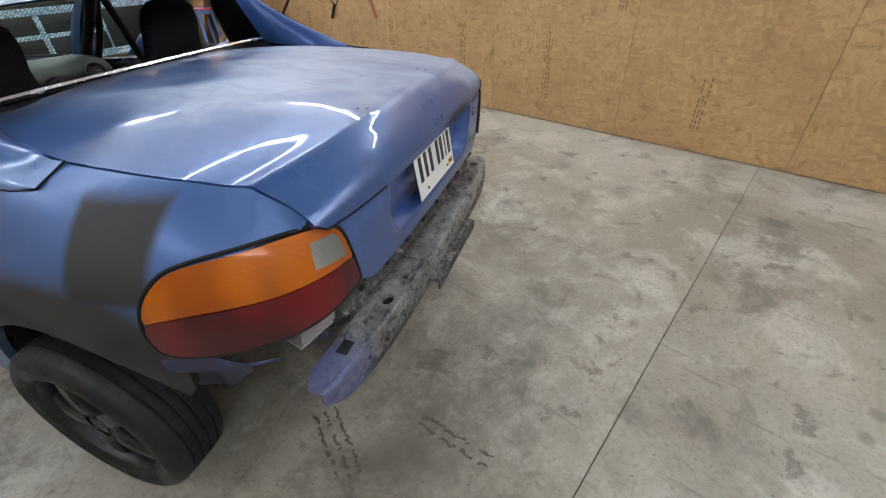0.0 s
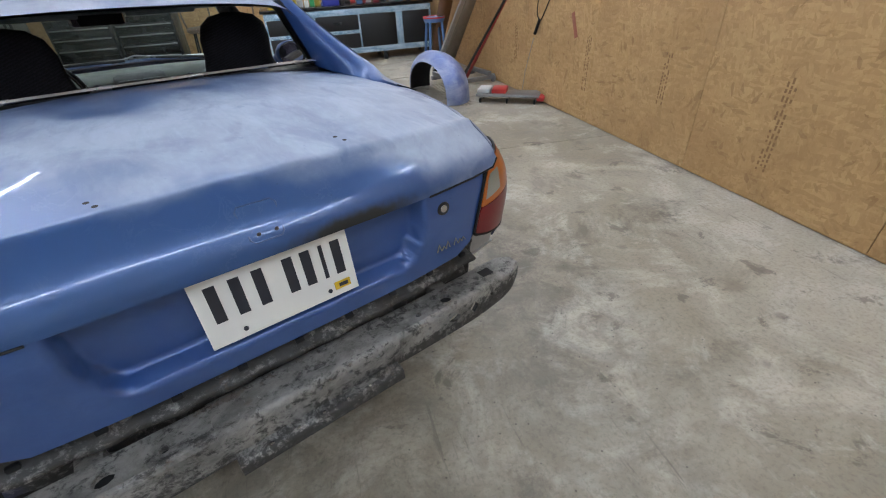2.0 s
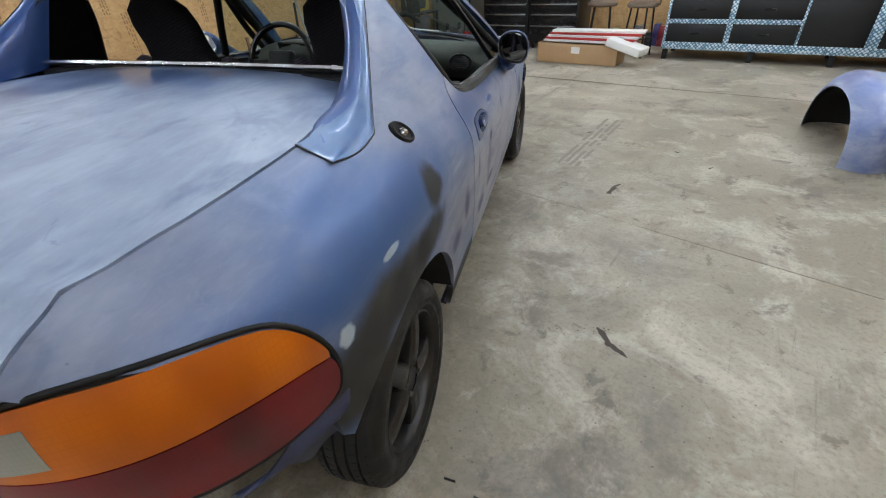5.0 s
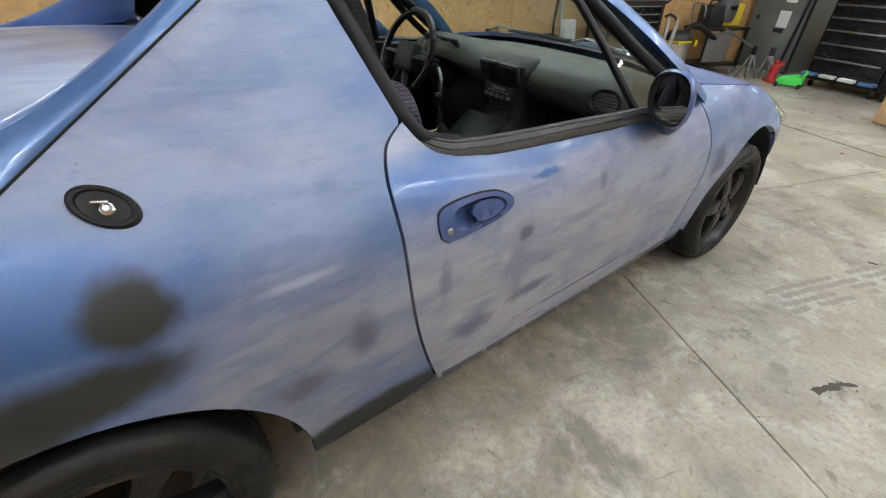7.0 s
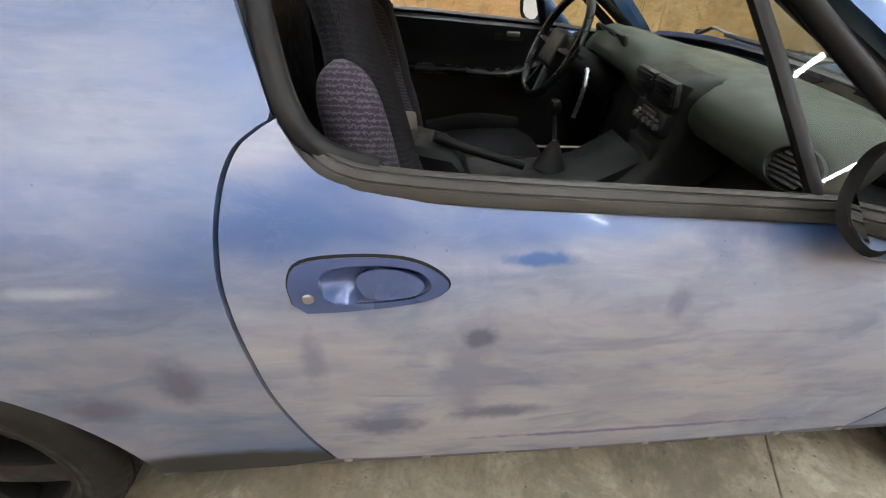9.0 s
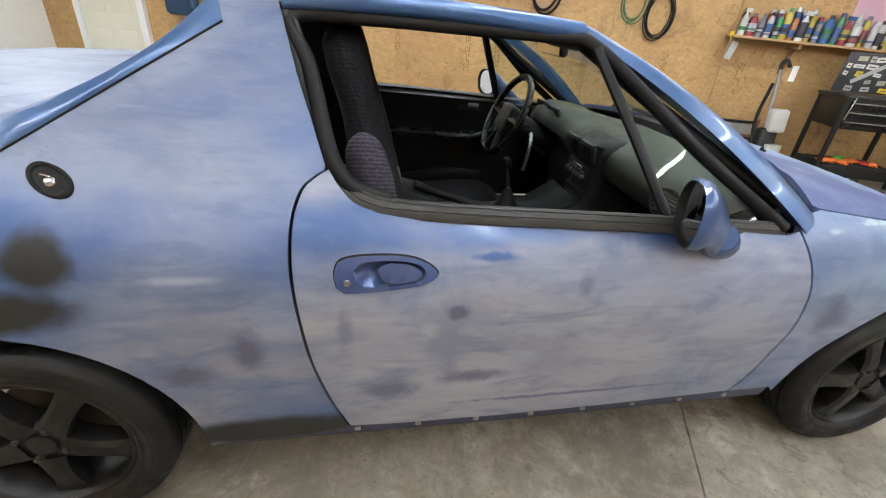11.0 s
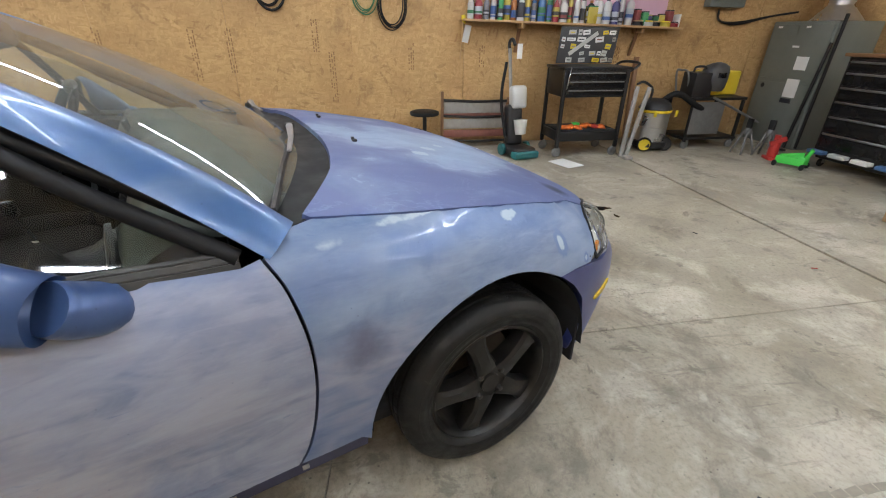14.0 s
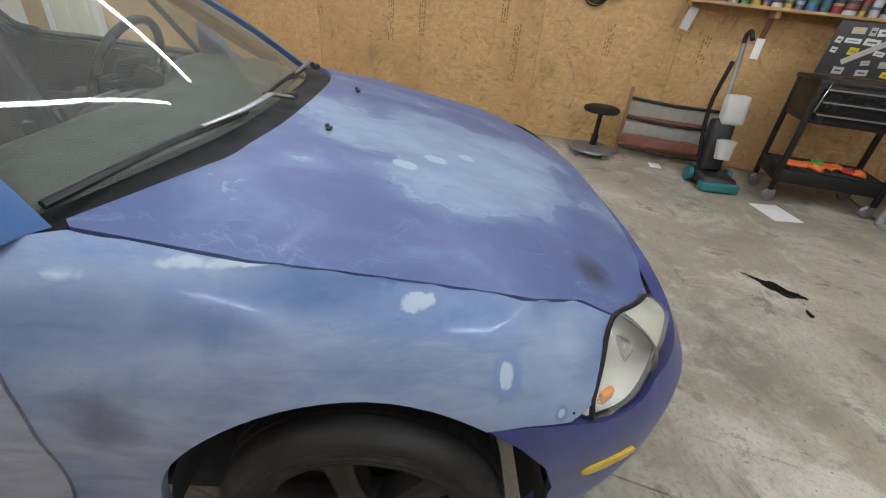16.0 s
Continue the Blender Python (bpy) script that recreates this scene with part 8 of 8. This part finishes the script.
lo, hi = Vector((2.30, 5.0, .04)), Vector((2.74, 3.75, 1.9))
side_d = Vector((.20, .32, 0))
for s in (0, 1):
    a, b = lo + side_d * s, hi + side_d * s * .8
    m = Matrix.Translation((a + b) / 2) @ (b - a).to_track_quat("Z", "X").to_matrix().to_4x4()
    part("rail", box((.03, .075, (b - a).length), m, .004), aluminium, ladder)
for k in range(7):
    t = .1 + .13 * k
    a = lo.lerp(hi, t)
    part("step", tube([a, a + side_d], .018, 8), aluminium, ladder)
part("rubber_foot", box((.06, .09, .05), Matrix.Translation(lo)), rubber, ladder)
frame_base = thing("steel_trestle", in_room(2.42, 4.25, 0, 10), "grey welded steel frame lying by the wall", "frame")
for y in (-.22, .22):
    part("beam", box((.66, .05, .05), pose(0, y, .06), .004), grey_steel, frame_base)
for x in (-.28, .28):
    part("cross_beam", box((.05, .50, .05), pose(x, 0, .11), .004), grey_steel, frame_base)
caster(frame_base, pose(.33, -.25, 0), .05, .03)
barrel = thing("blue_step_stool", in_room(2.5, 5.6), "blue plastic step stool with a red rim", "step stool")
part("top", lathe([(0, .66), (.15, .66), (.16, .64), (.15, .60)], None, 22), blue_plastic, barrel)
part("rim", lathe([(.15, .66), (.165, .67), (.165, .65)], None, 22), red_paint, barrel)
for a in range(4):
    c, s = math.cos(radians(45 + 90 * a)), math.sin(radians(45 + 90 * a))
    part("leg", tube([(.13 * c, .13 * s, .6), (.19 * c, .19 * s, 0)], .022, 8), blue_plastic, barrel)

# a loose front fender standing on its edges
fender = thing("loose_fender", in_room(1.90, 3.74, 0, 28), "loose blue front fender standing on the floor", "fender")
rows, back_rows = [], []
for k in range(31):
    a = math.pi * k / 30
    ru, rz = .52, .50
    cu, cz = ru * math.cos(a), rz * math.sin(a) ** .75
    line = []
    for q in range(11):
        t = q / 10
        shrink = 1 - .20 * (1 - t / .4) ** 2 if t < .4 else 1 - .16 * ((t - .4) / .6) ** 2
        lean = .11 * math.cos(a)
        line.append(Vector((-.15 + .36 * t + lean, cu * shrink, cz * shrink if a > .02 else 0)))
    for p in line:
        p.z = max(p.z, .004)
    rows.append(line)
loft(rows, paint_loose, "skin", fender, (-1, 0, .6), "hazy blue outer skin")
loft([[p * .985 + Vector((.006, 0, 0)) for p in r] for r in rows], black_metal, "inner_side", fender, (1, 0, -.6), "black inner side")

creeper = thing("floor_creeper", in_room(2.55, 3.12, 0, -35), "grey and red low mechanic's creeper", "creeper")
part("bed", box((.70, .26, .03), pose(0, 0, .085), .012), grey_steel, creeper)
part("red_pad", box((.16, .20, .05), pose(-.1, .02, .12), .012), red_paint, creeper)
part("white_pad", box((.14, .20, .045), pose(-.27, .02, .12), .012), pale_plastic, creeper)
part("red_nose", box((.08, .24, .05), pose(.36, 0, .06), .015), red_paint, creeper)
for x in (-.3, .0, .3):
    for y in (-.1, .1):
        caster(creeper, pose(x, y, 0), .026, .02, black_metal)

cord = thing("extension_cord", in_room(2.85, 3.0, 0), "black extension cord looped on the wall with its plug hanging", "cable")
part("cable", tube(smooth_line([(0, -.6, 1.75), (-.01, -.25, 1.2), (-.01, -.02, .86), (-.012, .05, .80), (-.01, .12, .9), (-.01, .02, 1.3), (0, -.2, 1.8)], 8), .006, 6), rubber, cord)
part("plug", tube([(-.015, .05, .80), (-.015, .13, .66)], .016, 8), rubber, cord)
part("drop_line", tube([(-.012, .15, .62), (-.012, .30, .25), (-.012, .34, .05)], .004, 6), steel_white, cord)
mark = thing("red_chalk_mark", in_room(2.858, 2.45, .80) @ pose(0, 0, 0, -25, 0, 0), "faded dull red paint stroke on the board wall", "paint mark")
part("stroke", box((.002, .05, .22), None, .0005), stroke_red, mark)

# ---------- door and jacket behind the car, papers on the floor
door = slab("door_1", (.05, .82, 2.03), in_room(-4.255, -4.15, 1.015), cream_paint, "cream-white panel door in the board wall")
for z, h in ((.5, .6), (1.35, .7)):
    for y in (-.19, .19):
        ob = part("door_panel", box((.012, .26, h), pose(.026, y, z - 1.015), .006), cream_paint, door)
for y in (-.47, .47):
    slab("trim", (.07, .09, 2.12), in_room(-4.25, -4.15 + y, 1.06), white_paint, "white door trim")
slab("trim", (.07, 1.03, .09), in_room(-4.25, -4.15, 2.165), white_paint, "white door trim")
jacket = thing("hanging_jacket", in_room(-4.16, -3.05, 1.05), "navy work jacket hanging on the wall", "jacket")
rows = [ring_section(z, 0, hw, hd, 0, 2.4, 24) for z, hw, hd in ((0, .05, .14), (.03, .08, .19), (.3, .085, .20), (.55, .09, .2), (.72, .07, .17), (.78, .03, .07))]
bm = bmesh.new()
g = [[bm.verts.new((p[0] * (1 + .12 * math.sin(p[1] * 40)), p[1], p[2])) for p in r] for r in rows]
for a, b in zip(g, g[1:]):
    for k in range(len(a) - 1):
        bm.faces.new((a[k], a[k + 1], b[k + 1], b[k]))
part("coat", bm, denim, jacket)
part("sleeve", tube(smooth_line([(.03, .17, .68), (.05, .24, .4), (.05, .23, .08)], 5), [.05] * 11, 10), denim, jacket)
hook = thing("coat_hook", in_room(-4.275, -3.05, 1.86), "small steel coat hook", "hook")
part("hook", tube([(0, 0, 0), (.06, 0, -.01), (.07, 0, .03)], .006, 6), steel, hook)

for v, u, r, s in ((-3.22, 4.22, 20, (.30, .22)), (-3.9, 3.42, 5, (.14, .10))):
    sheet_ob = thing("paper_sheet", in_room(v, u, .001, r), "blank white paper lying on the concrete", "paper")
    part("paper", box((s[0], s[1], .003), pose(0, 0, .002), .0008), paper_white, sheet_ob)
for k, (v, u, r) in enumerate(((-1.45, 4.35, 20), (.25, 3.25, 40), (-.9, 4.7, 70), (1.9, 4.1, 10), (.95, 3.1, 0), (1.2, 2.9, 60), (.9, .2, 15), (1.0, .2, 5))):
    chip = thing("floor_debris", in_room(v, u, .0, r), "tiny dark scrap on the concrete", "debris", "debris on the floor")
    part("scrap", box((.035, .006, .004), pose(0, 0, .002), .001), (red_paint if k == 2 else black_metal), chip)
